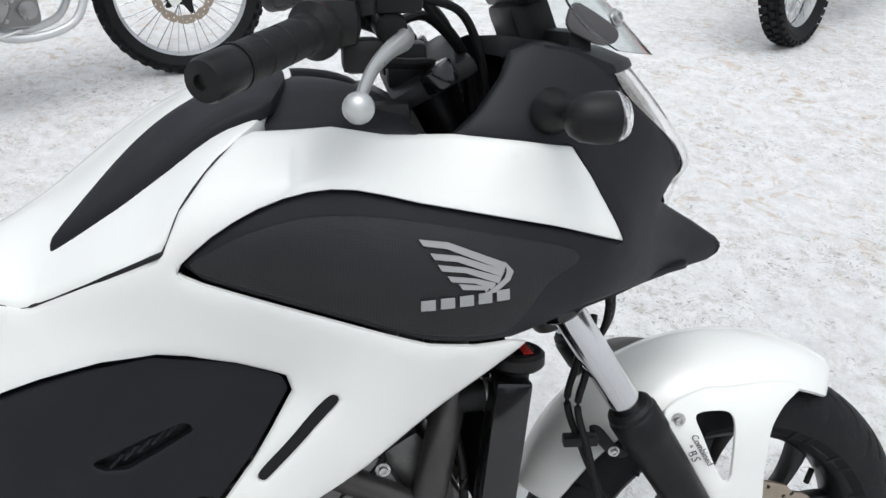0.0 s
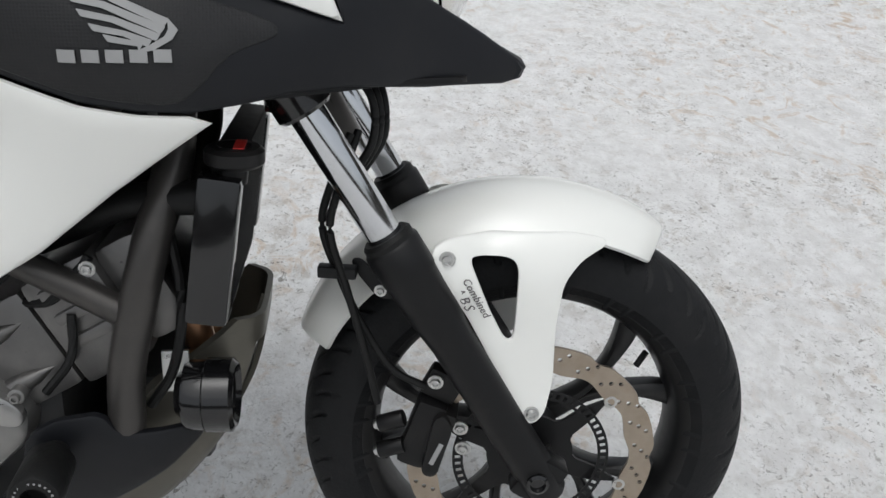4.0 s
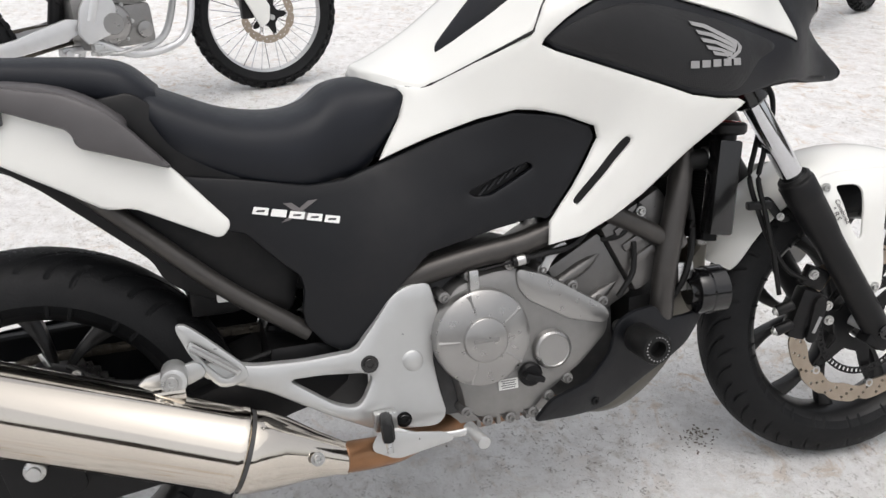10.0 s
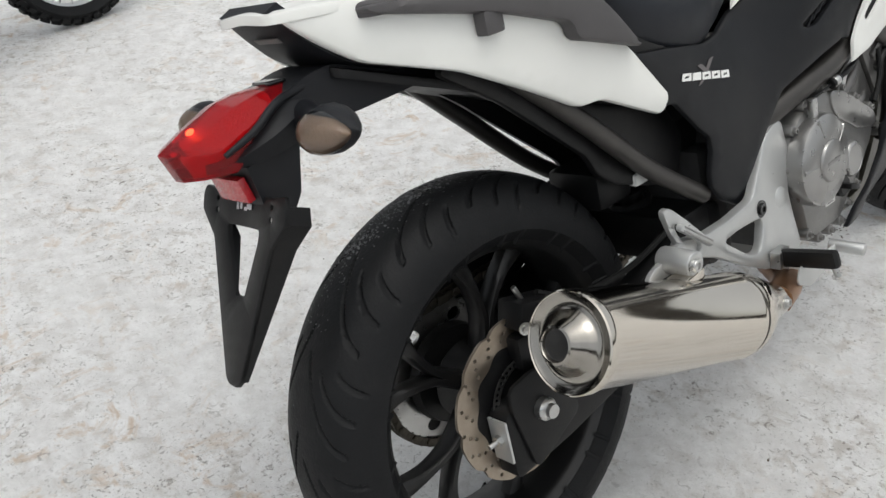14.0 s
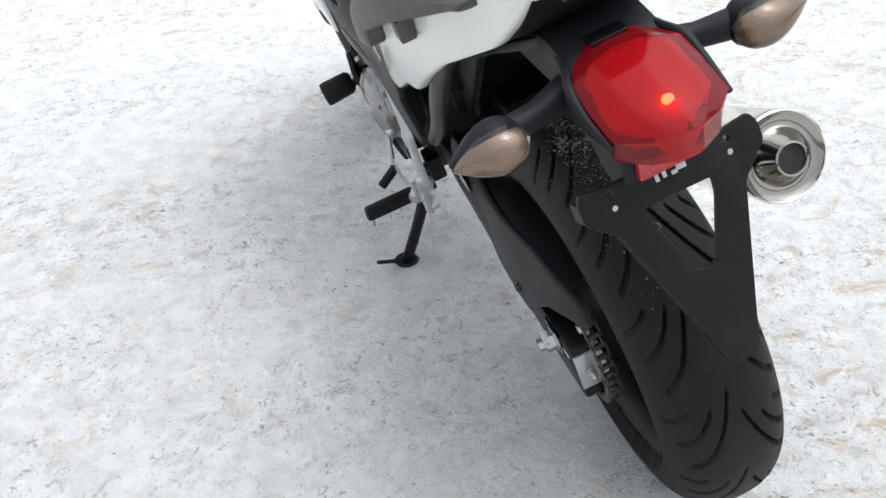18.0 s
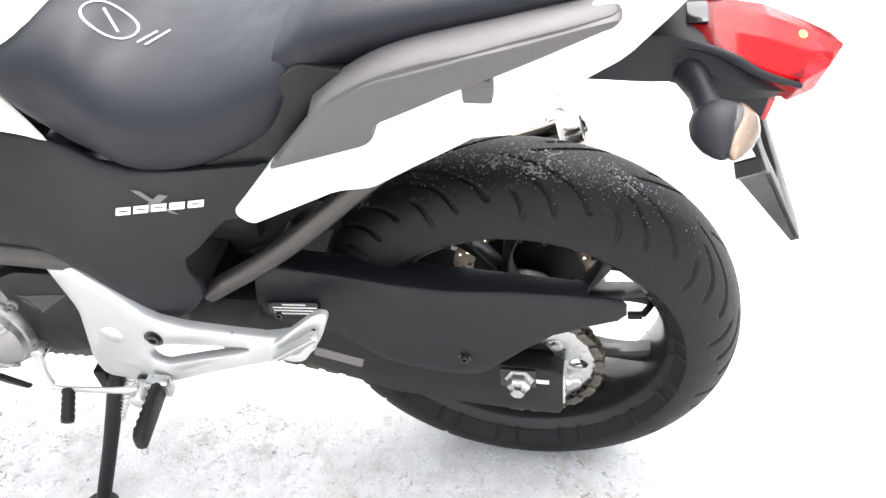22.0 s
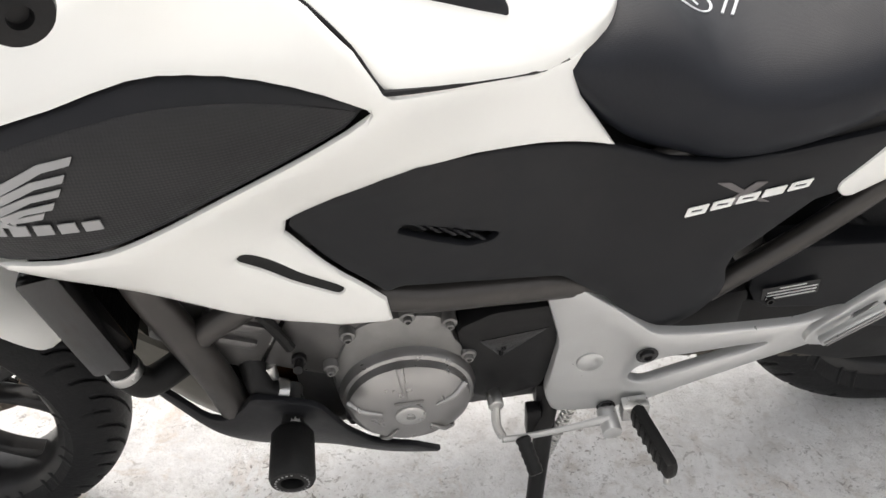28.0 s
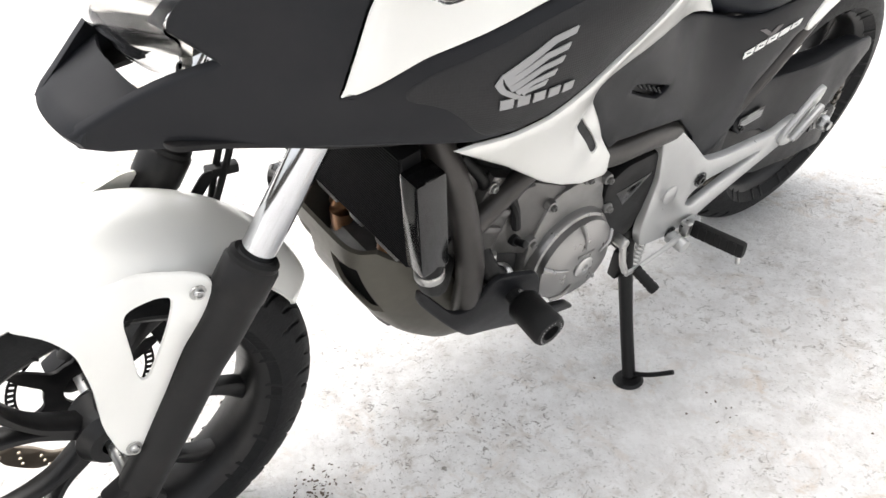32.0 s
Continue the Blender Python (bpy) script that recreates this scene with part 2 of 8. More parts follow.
def snow_material():
    m = bpy.data.materials.new("trodden_snow")
    m.use_nodes = True
    nt = m.node_tree
    b = nt.nodes["Principled BSDF"]
    b.inputs["Roughness"].default_value = 0.62
    b.inputs["Specular IOR Level"].default_value = 0.3
    co = nt.nodes.new("ShaderNodeTexCoord")
    lay = nt.nodes.new("ShaderNodeMapping")
    lay.inputs["Scale"].default_value, lay.inputs["Rotation"].default_value = (1.0, 0.92, 1.0), (0, 0, 0.5)
    nt.links.new(co.outputs["Object"], lay.inputs["Vector"])

    def noise_tex(scale, detail, rough=0.6, distort=0.0):
        n = nt.nodes.new("ShaderNodeTexNoise")
        n.inputs["Scale"].default_value, n.inputs["Detail"].default_value = scale, detail
        n.inputs["Roughness"].default_value, n.inputs["Distortion"].default_value = rough, distort
        nt.links.new(lay.outputs[0], n.inputs["Vector"])
        return n.outputs["Fac"]

    def ranged(src, a, z, lo=0.0, hi=1.0):
        r = nt.nodes.new("ShaderNodeMapRange")
        for key, v in (("From Min", a), ("From Max", z), ("To Min", lo), ("To Max", hi)):
            r.inputs[key].default_value = v
        nt.links.new(src, r.inputs["Value"])
        return r.outputs[0]

    def times(p, q):
        k = nt.nodes.new("ShaderNodeMath")
        k.operation = "MULTIPLY"
        nt.links.new(p, k.inputs[0])
        nt.links.new(q, k.inputs[1])
        return k.outputs[0]

    def blend(fac, base, color):
        x = nt.nodes.new("ShaderNodeMix")
        x.data_type = "RGBA"
        nt.links.new(fac, x.inputs["Factor"])
        nt.links.new(base, x.inputs["A"])
        x.inputs["B"].default_value = (*color, 1)
        return x.outputs["Result"]

    base = nt.nodes.new("ShaderNodeMix")
    base.data_type = "RGBA"
    base.inputs["A"].default_value, base.inputs["B"].default_value = (0.73, 0.722, 0.708, 1), (0.87, 0.868, 0.86, 1)
    nt.links.new(ranged(noise_tex(14, 10, 0.80), 0.40, 0.59), base.inputs["Factor"])
    col = base.outputs["Result"]
    wide = ranged(noise_tex(0.9, 4), 0.40, 0.62)
    patch = ranged(noise_tex(2.6, 5, 0.65), 0.40, 0.60, 0.2, 1.0)
    col = blend(times(ranged(noise_tex(21, 8, 0.70, 0.6), 0.52, 0.63, 0, 0.50), patch), col, (0.40, 0.350, 0.29))
    col = blend(times(ranged(noise_tex(10, 8, 0.70, 1.2), 0.54, 0.64, 0, 0.70), wide), col, (0.54, 0.39, 0.25))
    col = blend(times(ranged(noise_tex(58, 6, 0.66, 1.2), 0.588, 0.635, 0, 0.75), patch), col, (0.17, 0.15, 0.125))
    col = blend(times(ranged(noise_tex(150, 4, 0.62, 0.4), 0.600, 0.66, 0, 0.55), patch), col, (0.14, 0.12, 0.10))
    nt.links.new(col, b.inputs["Base Color"])
    bp = nt.nodes.new("ShaderNodeBump")
    bp.inputs["Strength"].default_value, bp.inputs["Distance"].default_value = 0.9, 0.014
    nt.links.new(noise_tex(24, 9, 0.74), bp.inputs["Height"])
    bq = nt.nodes.new("ShaderNodeBump")
    bq.inputs["Strength"].default_value, bq.inputs["Distance"].default_value = 0.9, 0.004
    nt.links.new(noise_tex(140, 5, 0.7), bq.inputs["Height"])
    nt.links.new(bp.outputs[0], bq.inputs["Normal"])
    nt.links.new(bq.outputs[0], b.inputs["Normal"])
    return m


M_SNOW = snow_material()
M_ASPHALT = mat("wet_asphalt", (0.11, 0.10, 0.092), 0.45, spread=0.3, scale=5, bump=0.5, bump_scale=120, dirt=0.4, dirt_color=(0.2, 0.18, 0.15))
M_SOIL = mat("frozen_dirt", (0.12, 0.095, 0.07), 0.9, spread=0.4, scale=60, bump=0.6, bump_scale=150, dirt=0.4, dirt_color=(0.4, 0.38, 0.36))


# ---- building helpers ----
from mathutils import geometry


def mesh_of(name, verts, faces, sharp=38.0):
    me = bpy.data.meshes.new(name)
    me.from_pydata([tuple(map(float, v)) for v in verts], [], [tuple(map(int, f)) for f in faces])
    bm = bmesh.new()
    bm.from_mesh(me)
    bmesh.ops.recalc_face_normals(bm, faces=bm.faces)
    bm.to_mesh(me)
    bm.free()
    me.shade_smooth()
    me.set_sharp_from_angle(angle=radians(sharp))
    return me


def part(name, geo, material, parent, label="", move=None, mirror=False, sharp=38.0):
    """Links (verts, faces) as one mesh object under a thing or part; move is a matrix, mirror flips it to the other side."""
    v = np.asarray(geo[0], float)
    if mirror:
        v = v * (1, -1, 1)
    if move is not None:
        mm = np.array(move)
        v = v @ mm[:3, :3].T + mm[:3, 3]
    ob = new(name, mesh_of(name, v, geo[1], sharp))
    ob.data.materials.append(material)
    if parent is not None:
        ob.parent = parent
    return tagged(ob, label) if label else ob


def both(name, geo, material, parent, label="", sharp=38.0):
    """The same part on the right side and, mirrored, on the left."""
    return (part(name, geo, material, parent, label, None, True, sharp), part(name, geo, material, parent, label, None, False, sharp))


def join(*geos):
    v, f, n = [], [], 0
    for a, b in geos:
        a = np.asarray(a, float)
        v.append(a)
        f += [tuple(i + n for i in face) for face in b]
        n += len(a)
    return np.concatenate(v), f


def moved(geo, m):
    mm = np.array(m)
    return np.asarray(geo[0], float) @ mm[:3, :3].T + mm[:3, 3], geo[1]


def frame_on(a, b, up=(0, 0, 1)):
    """A matrix whose z runs from a to b, at a."""
    z = (Vector(b) - Vector(a)).normalized()
    x = Vector(up).cross(z)
    if x.length < 1e-4:
        x = Vector((1, 0, 0)).cross(z)
        if x.length < 1e-4:
            x = Vector((0, 1, 0)).cross(z)
    x.normalize()
    y = z.cross(x)
    m = Matrix((x, y, z)).transposed().to_4x4()
    m.translation = Vector(a)
    return m


def lathe(profile, n=32, close=True):
    """Turns (radius, height) pairs about z."""
    v, f = [], []
    k = len(profile)
    for i in range(n):
        c, s = math.cos(2 * math.pi * i / n), math.sin(2 * math.pi * i / n)
        v += [(r * c, r * s, h) for r, h in profile]
    for i in range(n):
        j = (i + 1) % n
        for q in range(k - 1):
            f.append((i * k + q, j * k + q, j * k + q + 1, i * k + q + 1))
    if close:
        for q in (0, k - 1):
            if profile[q][0] > 1e-6:
                f.append(tuple(i * k + q for i in range(n)))
    return v, f


def rod(a, b, r, r2=None, n=16, bev=None, up=(0, 0, 1)):
    """A cylinder or cone from a to b with rounded ends."""
    r2 = r if r2 is None else r2
    ln = (Vector(b) - Vector(a)).length
    e = min(r, r2, ln / 2) * 0.18 if bev is None else bev
    prof = [(0, 0), (r - e, 0), (r - 0.3 * e, 0.3 * e), (r, e), (r2, ln - e), (r2 - 0.3 * e, ln - 0.3 * e), (r2 - e, ln), (0, ln)]
    return moved(lathe(prof, n), frame_on(a, b, up))


def turned(a, b, profile, n=24):
    """A lathe shape standing at a towards b; heights in metres."""
    return moved(lathe(profile, n), frame_on(a, b))


def curve(points, steps=6, closed=False):
    """A smooth line through the points."""
    p = np.asarray(points, float)
    n, out = len(p), []
    for i in range(n if closed else n - 1):
        p0 = p[(i - 1) % n] if closed or i > 0 else 2 * p[0] - p[1]
        p1, p2 = p[i % n], p[(i + 1) % n]
        p3 = p[(i + 2) % n] if closed or i + 2 < n else 2 * p[-1] - p[-2]
        for s in range(steps):
            t = s / steps
            out.append(0.5 * (2 * p1 + (p2 - p0) * t + (2 * p0 - 5 * p1 + 4 * p2 - p3) * t * t + (3 * p1 - p0 - 3 * p2 + p3) * t**3))
    if not closed:
        out.append(p[-1])
    return np.array(out)


def pipe(points, r, n=12, steps=6, flat=1.0, smooth=True, up=(0, 0, 1)):
    """A tube along a line; r may be a list of radii at the points; flat squeezes it sideways."""
    c = curve(points, steps) if smooth else np.asarray(points, float)
    rr = np.interp(np.linspace(0, 1, len(c)), np.linspace(0, 1, len(np.atleast_1d(r))), np.atleast_1d(r))
    v, f = [], []
    ref = Vector(up)
    for i, q in enumerate(c):
        d = Vector(c[min(i + 1, len(c) - 1)] - c[max(i - 1, 0)]).normalized()
        x = ref.cross(d)
        if x.length < 1e-3:
            x = Vector((1, 0, 0)).cross(d)
        x.normalize()
        y = d.cross(x)
        for k in range(n):
            a = 2 * math.pi * k / n
            v.append(Vector(q) + float(rr[i]) * (math.cos(a) * flat * x + math.sin(a) * y))
    m = len(c)
    for i in range(m - 1):
        for k in range(n):
            f.append((i * n + k, i * n + (k + 1) % n, (i + 1) * n + (k + 1) % n, (i + 1) * n + k))
    f += [tuple(range(n)), tuple((m - 1) * n + k for k in range(n))]
    return [tuple(q) for q in v], f


def inside(poly, pts):
    p, q = np.asarray(poly, float), np.asarray(pts, float)
    r = np.roll(p, -1, 0)
    x, y = q[:, 0, None], q[:, 1, None]
    dy = np.where(r[:, 1] == p[:, 1], 1e-12, r[:, 1] - p[:, 1])
    hit = ((p[:, 1] > y) != (r[:, 1] > y)) & (x < (r[:, 0] - p[:, 0]) * (y - p[:, 1]) / dy + p[:, 0])
    return hit.sum(1) % 2 == 1


def edge_distance(loops, pts):
    q = np.asarray(pts, float)
    a = np.concatenate([np.asarray(loop, float) for loop in loops])
    d = np.concatenate([np.roll(np.asarray(loop, float), -1, 0) - np.asarray(loop, float) for loop in loops])
    l2 = np.maximum((d * d).sum(1), 1e-12)
    best = np.empty(len(q))
    for k in range(0, len(q), 4000):
        u, v = q[k:k + 4000, 0, None] - a[:, 0], q[k:k + 4000, 1, None] - a[:, 1]
        t = np.clip((u * d[:, 0] + v * d[:, 1]) / l2, 0, 1)
        best[k:k + 4000] = np.sqrt(((u - t * d[:, 0]) ** 2 + (v - t * d[:, 1]) ** 2).min(1))
    return best


def spaced(loop, h):
    """The loop with points at most h apart."""
    a, out = np.asarray(loop, float), []
    for p1, p2 in zip(a, np.roll(a, -1, 0)):
        k = max(1, int(np.ceil(np.hypot(*(p2 - p1)) / h)))
        out += [p1 + (p2 - p1) * i / k for i in range(k)]
    return np.array(out)


def softened(loop, most=0.007):
    """The loop with its corners rounded a little."""
    a = np.asarray(loop, float)
    if len(a) > 44 or len(a) < 4 or np.ptp(a, 0).max() < 0.015:
        return a
    for _ in range(2):
        out = []
        for p0, p1, p2 in zip(np.roll(a, 1, 0), a, np.roll(a, -1, 0)):
            l0, l1 = np.hypot(*(p0 - p1)), np.hypot(*(p2 - p1))
            c0, c1 = min(0.25 * l0, most), min(0.25 * l1, most)
            out += [p1 + (p0 - p1) * c0 / max(l0, 1e-9), p1 + (p2 - p1) * c1 / max(l1, 1e-9)]
        a, most = np.array(out), most * 0.35
    return a


def panel(outline, lift, thick, rnd=0.004, h=0.014, holes=(), axis=1, smooth=0, fill=True, soft=0.007):
    """A shell over an outline in two coordinates: lift(u, v) is the third one of its outer face; its rim is rounded by rnd and it is
    thick deep. axis: which coordinate lift gives (1: seen from the side, 2: from above, 0: from ahead)."""
    loops = [curve(loop, smooth, True) if smooth else softened(loop, soft) for loop in (outline, *holes)]
    loops = [spaced(loop, h) for loop in loops]
    pts, edges, n = [], [], 0
    for loop in loops:
        pts += list(loop)
        edges += [(n + i, n + (i + 1) % len(loop)) for i in range(len(loop))]
        n += len(loop)
    rim = n
    cand = []
    if rnd > 0:
        for loop in loops:
            tng = np.roll(loop, -1, 0) - np.roll(loop, 1, 0)
            nrm = np.stack([-tng[:, 1], tng[:, 0]], 1) / np.maximum(np.hypot(*tng.T), 1e-9)[:, None]
            for k in (0.25, 1.0):
                cand += [loop + nrm * rnd * k, loop - nrm * rnd * k]
    if fill:
        lo, hi = loops[0].min(0), loops[0].max(0)
        g = np.stack(np.meshgrid(np.arange(lo[0], hi[0], h), np.arange(lo[1], hi[1], h)), -1).reshape(-1, 2)
        g = g + np.where((np.round((g[:, 1:] - lo[1]) / h) % 2) > 0, h / 2, 0) * np.array([1, 0])
        cand.append(g)
    kept = np.zeros((0, 2))
    for k, c in enumerate(cand):
        ok = inside(loops[0], c)
        for hole in loops[1:]:
            ok &= ~inside(hole, c)
        c = c[ok]
        if len(c):
            d = edge_distance(loops, c)
            least = (h * 0.7 + rnd if fill and k == len(cand) - 1 else rnd * (0.24 if k % 4 < 2 else 0.97))
            kept = np.concatenate([kept, c[d > least * 0.98]])
    pts = np.concatenate([np.array(pts), kept]) if len(kept) else np.array(pts)
    vv, _, ff, orig, _, _ = geometry.delaunay_2d_cdt([Vector(p) for p in pts], edges, [], 0, 1e-6)
    p2 = np.array([tuple(p) for p in vv])
    tri = np.array([tuple(t) for t in ff])
    mid = p2[tri].mean(1)
    ok = inside(loops[0], mid)
    for hole in loops[1:]:
        ok &= ~inside(hole, mid)
    tri = tri[ok]
    d = np.minimum(edge_distance(loops, p2), max(rnd, 1e-6)) / max(rnd, 1e-6)
    drop = rnd * (1 - np.sqrt(np.maximum(0, 1 - (1 - d) ** 2))) if rnd > 0 else 0 * d
    try:
        w = np.broadcast_to(np.asarray(lift(p2[:, 0], p2[:, 1]), float), len(p2))
    except ValueError:
        w = np.array([lift(a, b) for a, b in p2], float)
    order = {1: (0, 2, 1), 2: (0, 1, 2), 0: (1, 2, 0)}[axis]
    out = np.zeros((len(p2), 3))
    back = np.zeros((len(p2), 3))
    for arr, third in ((out, w - drop), (back, w - np.maximum(thick, rnd * 1.02))):
        arr[:, order[0]], arr[:, order[1]], arr[:, order[2]] = p2[:, 0], p2[:, 1], third
    m = len(p2)
    count = {}
    for t in tri:
        for a, b in ((t[0], t[1]), (t[1], t[2]), (t[2], t[0])):
            count.setdefault((min(a, b), max(a, b)), []).append((a, b))
    faces = [tuple(t) for t in tri] + [tuple(t[::-1] + m) for t in tri]
    faces += [(a, a + m, b + m, b) for e in count.values() if len(e) == 1 for a, b in e]
    return np.concatenate([out, back]), faces


def plate(outline, y0, y1, rnd=0.0015, holes=(), axis=1, smooth=0, h=0.02):
    """A flat plate between two levels, both rims rounded on its outer face (y1)."""
    return panel(outline, lambda a, b: y1, abs(y1 - y0), rnd, h, holes, axis, smooth, False) if y1 > y0 else flipped(panel(outline, lambda a, b: -y1, abs(y1 - y0), rnd, h, holes, axis, smooth, False), axis)


def flipped(geo, axis):
    v = np.array(geo[0])
    v[:, axis] *= -1
    return v, geo[1]


def block(size, at=(0, 0, 0), r=0.003, turn=None):
    """A box with chamfered edges, centred at a place."""
    x, y, z = (s / 2 for s in size)
    r = min(r, x * 0.9, y * 0.9, z * 0.9)
    bm = bmesh.new()
    bmesh.ops.create_cube(bm, size=1)
    for v in bm.verts:
        v.co = Vector((v.co.x * 2 * x, v.co.y * 2 * y, v.co.z * 2 * z))
    if r > 0:
        bmesh.ops.bevel(bm, geom=bm.edges, offset=r, segments=2, profile=0.6, affect="EDGES")
    bm.verts.index_update()
    v = [tuple(q.co) for q in bm.verts]
    f = [tuple(q.index for q in face.verts) for face in bm.faces]
    bm.free()
    m = Matrix.Translation(at) @ (turn if turn is not None else Matrix())
    return moved((v, f), m)


def ball(at, r, squash=(1, 1, 1), n=16, k=10):
    prof = [(math.sin(math.pi * i / k), -math.cos(math.pi * i / k)) for i in range(k + 1)]
    v, f = lathe(prof, n, False)
    return np.asarray(v) * r * np.array(squash) + np.array(at), f


def loft(rings, closed=True, caps=True):
    """Skins a row of rings with equal numbers of points."""
    n = len(rings[0])
    v = [tuple(p) for ring in rings for p in ring]
    f = []
    for i in range(len(rings) - 1):
        for k in range(n if closed else n - 1):
            f.append((i * n + k, i * n + (k + 1) % n, (i + 1) * n + (k + 1) % n, (i + 1) * n + k))
    if caps and closed:
        f += [tuple(range(n)), tuple((len(rings) - 1) * n + k for k in range(n))]
    return v, f


def spline(points):
    """A thin-plate surface through rows of (u, v, w)."""
    c = np.asarray(points, float)
    d = np.hypot(c[:, None, 0] - c[None, :, 0], c[:, None, 1] - c[None, :, 1])
    k = d**2 * np.log(d + 1e-9) + np.eye(len(c)) * 1e-4
    p = np.c_[np.ones(len(c)), c[:, :2]]
    w = np.linalg.solve(np.block([[k, p], [p.T, np.zeros((3, 3))]]), np.r_[c[:, 2], 0, 0, 0])

    def f(u, v):
        u, v = np.asarray(u, float), np.asarray(v, float)
        r = np.hypot(u[..., None] - c[:, 0], v[..., None] - c[:, 1])
        return (r**2 * np.log(r + 1e-9)) @ w[:-3] + w[-3] + w[-2] * u + w[-1] * v

    return f


def bolt(at, way, r=0.007, tall=0.006, washer=True):
    """A hexagon socket bolt head with its washer, seen from outside along way."""
    a = Vector(at)
    d = Vector(way).normalized()
    geos = [turned(a, a + d, [(0, 0), (r, 0), (r, tall * 0.8), (r * 0.9, tall), (r * 0.55, tall), (r * 0.5, tall * 0.45), (0, tall * 0.45)], 12)]
    if washer:
        geos.append(turned(a - d * 0.001, a + d, [(0, 0), (r * 1.5, 0), (r * 1.5, 0.0022), (0, 0.0022)], 14))
    return join(*geos)


def thing(name, label, category, m=None, group="", kind=""):
    ob = tagged(new(name), label, category, group, kind)
    if m is not None:
        ob.matrix_world = m
    return ob


# ---- ground ----
def ground_sheet():
    """One sheet of trodden snow, fine near the motorcycle and coarse towards the horizon."""
    s = np.linspace(-1, 1, 361)
    line = 1.9 * s + 2.2 * s**5 + 900 * np.sign(s) * np.maximum(0, np.abs(s) - 0.8) ** 3.4 * 60
    xs, ys = line + 0.6, line + 0.4
    gx, gy = np.meshgrid(xs, ys, indexing="ij")
    rough = np.zeros_like(gx)
    rng = np.random.RandomState(4)
    for k, amp in ((2.1, 0.006), (5.3, 0.004), (12.0, 0.0026), (27.0, 0.0016)):
        for _ in range(5):
            a, ph = rng.rand() * 6.28, rng.rand() * 6.28
            bend = rng.rand() * 6.28
            u = gx * math.cos(a) + gy * math.sin(a)
            v = -gx * math.sin(a) + gy * math.cos(a)
            rough += amp / 2.2 * np.sin(k * u + ph + 1.3 * np.sin(k * 0.6 * v + bend))
    rough *= np.exp(-(((np.hypot(gx - 0.7, gy)) / 14) ** 2))
    clods = np.random.RandomState(9).rand(*gx.shape)
    rough += np.where(clods > 0.985, 0.004, 0) * (np.hypot(gx - 0.7, gy) < 4)
    flat = np.minimum(np.hypot(gx - 0.02, gy - 0.02), np.hypot(gx - 1.52, gy - 0.02))
    rough *= np.clip((flat - 0.04) / 0.16, 0.15, 1)
    v = np.stack([gx, gy, rough - 0.002], -1).reshape(-1, 3)
    n = len(s)
    i, j = np.meshgrid(np.arange(n - 1), np.arange(n - 1), indexing="ij")
    q = (i * n + j).ravel()
    me = bpy.data.meshes.new("ground")
    me.from_pydata(v.tolist(), [], np.stack([q, q + n, q + n + 1, q + 1], 1).tolist())
    me.shade_smooth()
    me.materials.append(M_SNOW)
    return tagged(new("ground", me), "trodden dirty snow over a yard, with brown stains", "snow", kind="structure")


ground_sheet()


# ---- the motorcycle ----
bike = thing("motorcycle", "white and black adventure motorcycle leaning on its side stand", "motorcycle", LEAN)
# The bars and the front wheel are turned a little to the right about the raked steering axis.
RAKE = (-math.sin(radians(31)), 0, math.cos(radians(31)))
HEAD = Vector((1.476, 0, 0.309))
STEER = Matrix.Translation(HEAD) @ Matrix.Rotation(radians(-5), 4, Vector(RAKE)) @ Matrix.Translation(-HEAD)
FRONT = Vector((1.501, 0, 0.303))
REAR = Vector((0.006, 0, 0.3135))
# half-width of the bodywork by length and height
BODY = spline([
    (1.025, 0.880, 0.257), (1.112, 0.816, 0.252), (0.830, 0.905, 0.239), (0.875, 0.928, 0.246), (0.920, 0.940, 0.246), (0.966, 0.937, 0.240), (1.028, 0.919, 0.238), (1.100, 0.900, 0.231), (1.180, 0.876, 0.212), (1.254, 0.853, 0.199), (0.797, 0.879, 0.228), (0.778, 0.892, 0.225), (0.889, 0.727, 0.195),
    (0.933, 0.720, 0.217), (0.849, 0.626, 0.190), (0.805, 0.561, 0.187), (0.352, 0.663, 0.165), (0.481, 0.631, 0.158), (0.321, 0.631, 0.161),
    (0.559, 0.711, 0.125), (0.637, 0.828, 0.131), (0.602, 0.811, 0.118), (1.271, 1.018, 0.145), (1.467, 0.788, 0.052), (0.141, 0.772, 0.163),
    (0.535, 0.446, 0.160), (0.292, 0.495, 0.141), (1.380, 0.855, 0.093), (1.264, 0.952, 0.160), (1.166, 0.981, 0.182), (0.923, 0.970, 0.220), (0.950, 0.994, 0.188), (0.860, 0.988, 0.190),
    (1.069, 0.970, 0.188), (1.166, 0.709, 0.194), (1.069, 0.670, 0.199), (0, 0.787, 0.136), (-0.194, 0.845, 0.058), (0.097, 0.689, 0.141),
    (0.680, 0.689, 0.170), (0.891, 0.673, 0.2045)])


def body(off=0.0):
    return lambda x, z: BODY(x, z) + off


INSERT_TOP = [(0.798, 0.877), (0.828, 0.903), (0.873, 0.928), (0.920, 0.940), (0.966, 0.937), (1.028, 0.919), (1.102, 0.899), (1.180, 0.876), (1.262, 0.849)]
INSERT_TOP = [tuple(p) for p in curve([(x, z) for x, z in INSERT_TOP], 2)]
INSERT_LOW = [(1.121, 0.769), (1.078, 0.772), (1.029, 0.781), (0.989, 0.796), (0.936, 0.816), (0.872, 0.840), (0.816, 0.861)]
COWL_EDGE = [(1.255, 0.870), (1.228, 0.924), (1.208, 0.955), (1.150, 0.966), (1.078, 0.977)]


def shift(loop, dx, dz):
    return [(x + dx, z + dz) for x, z in loop]


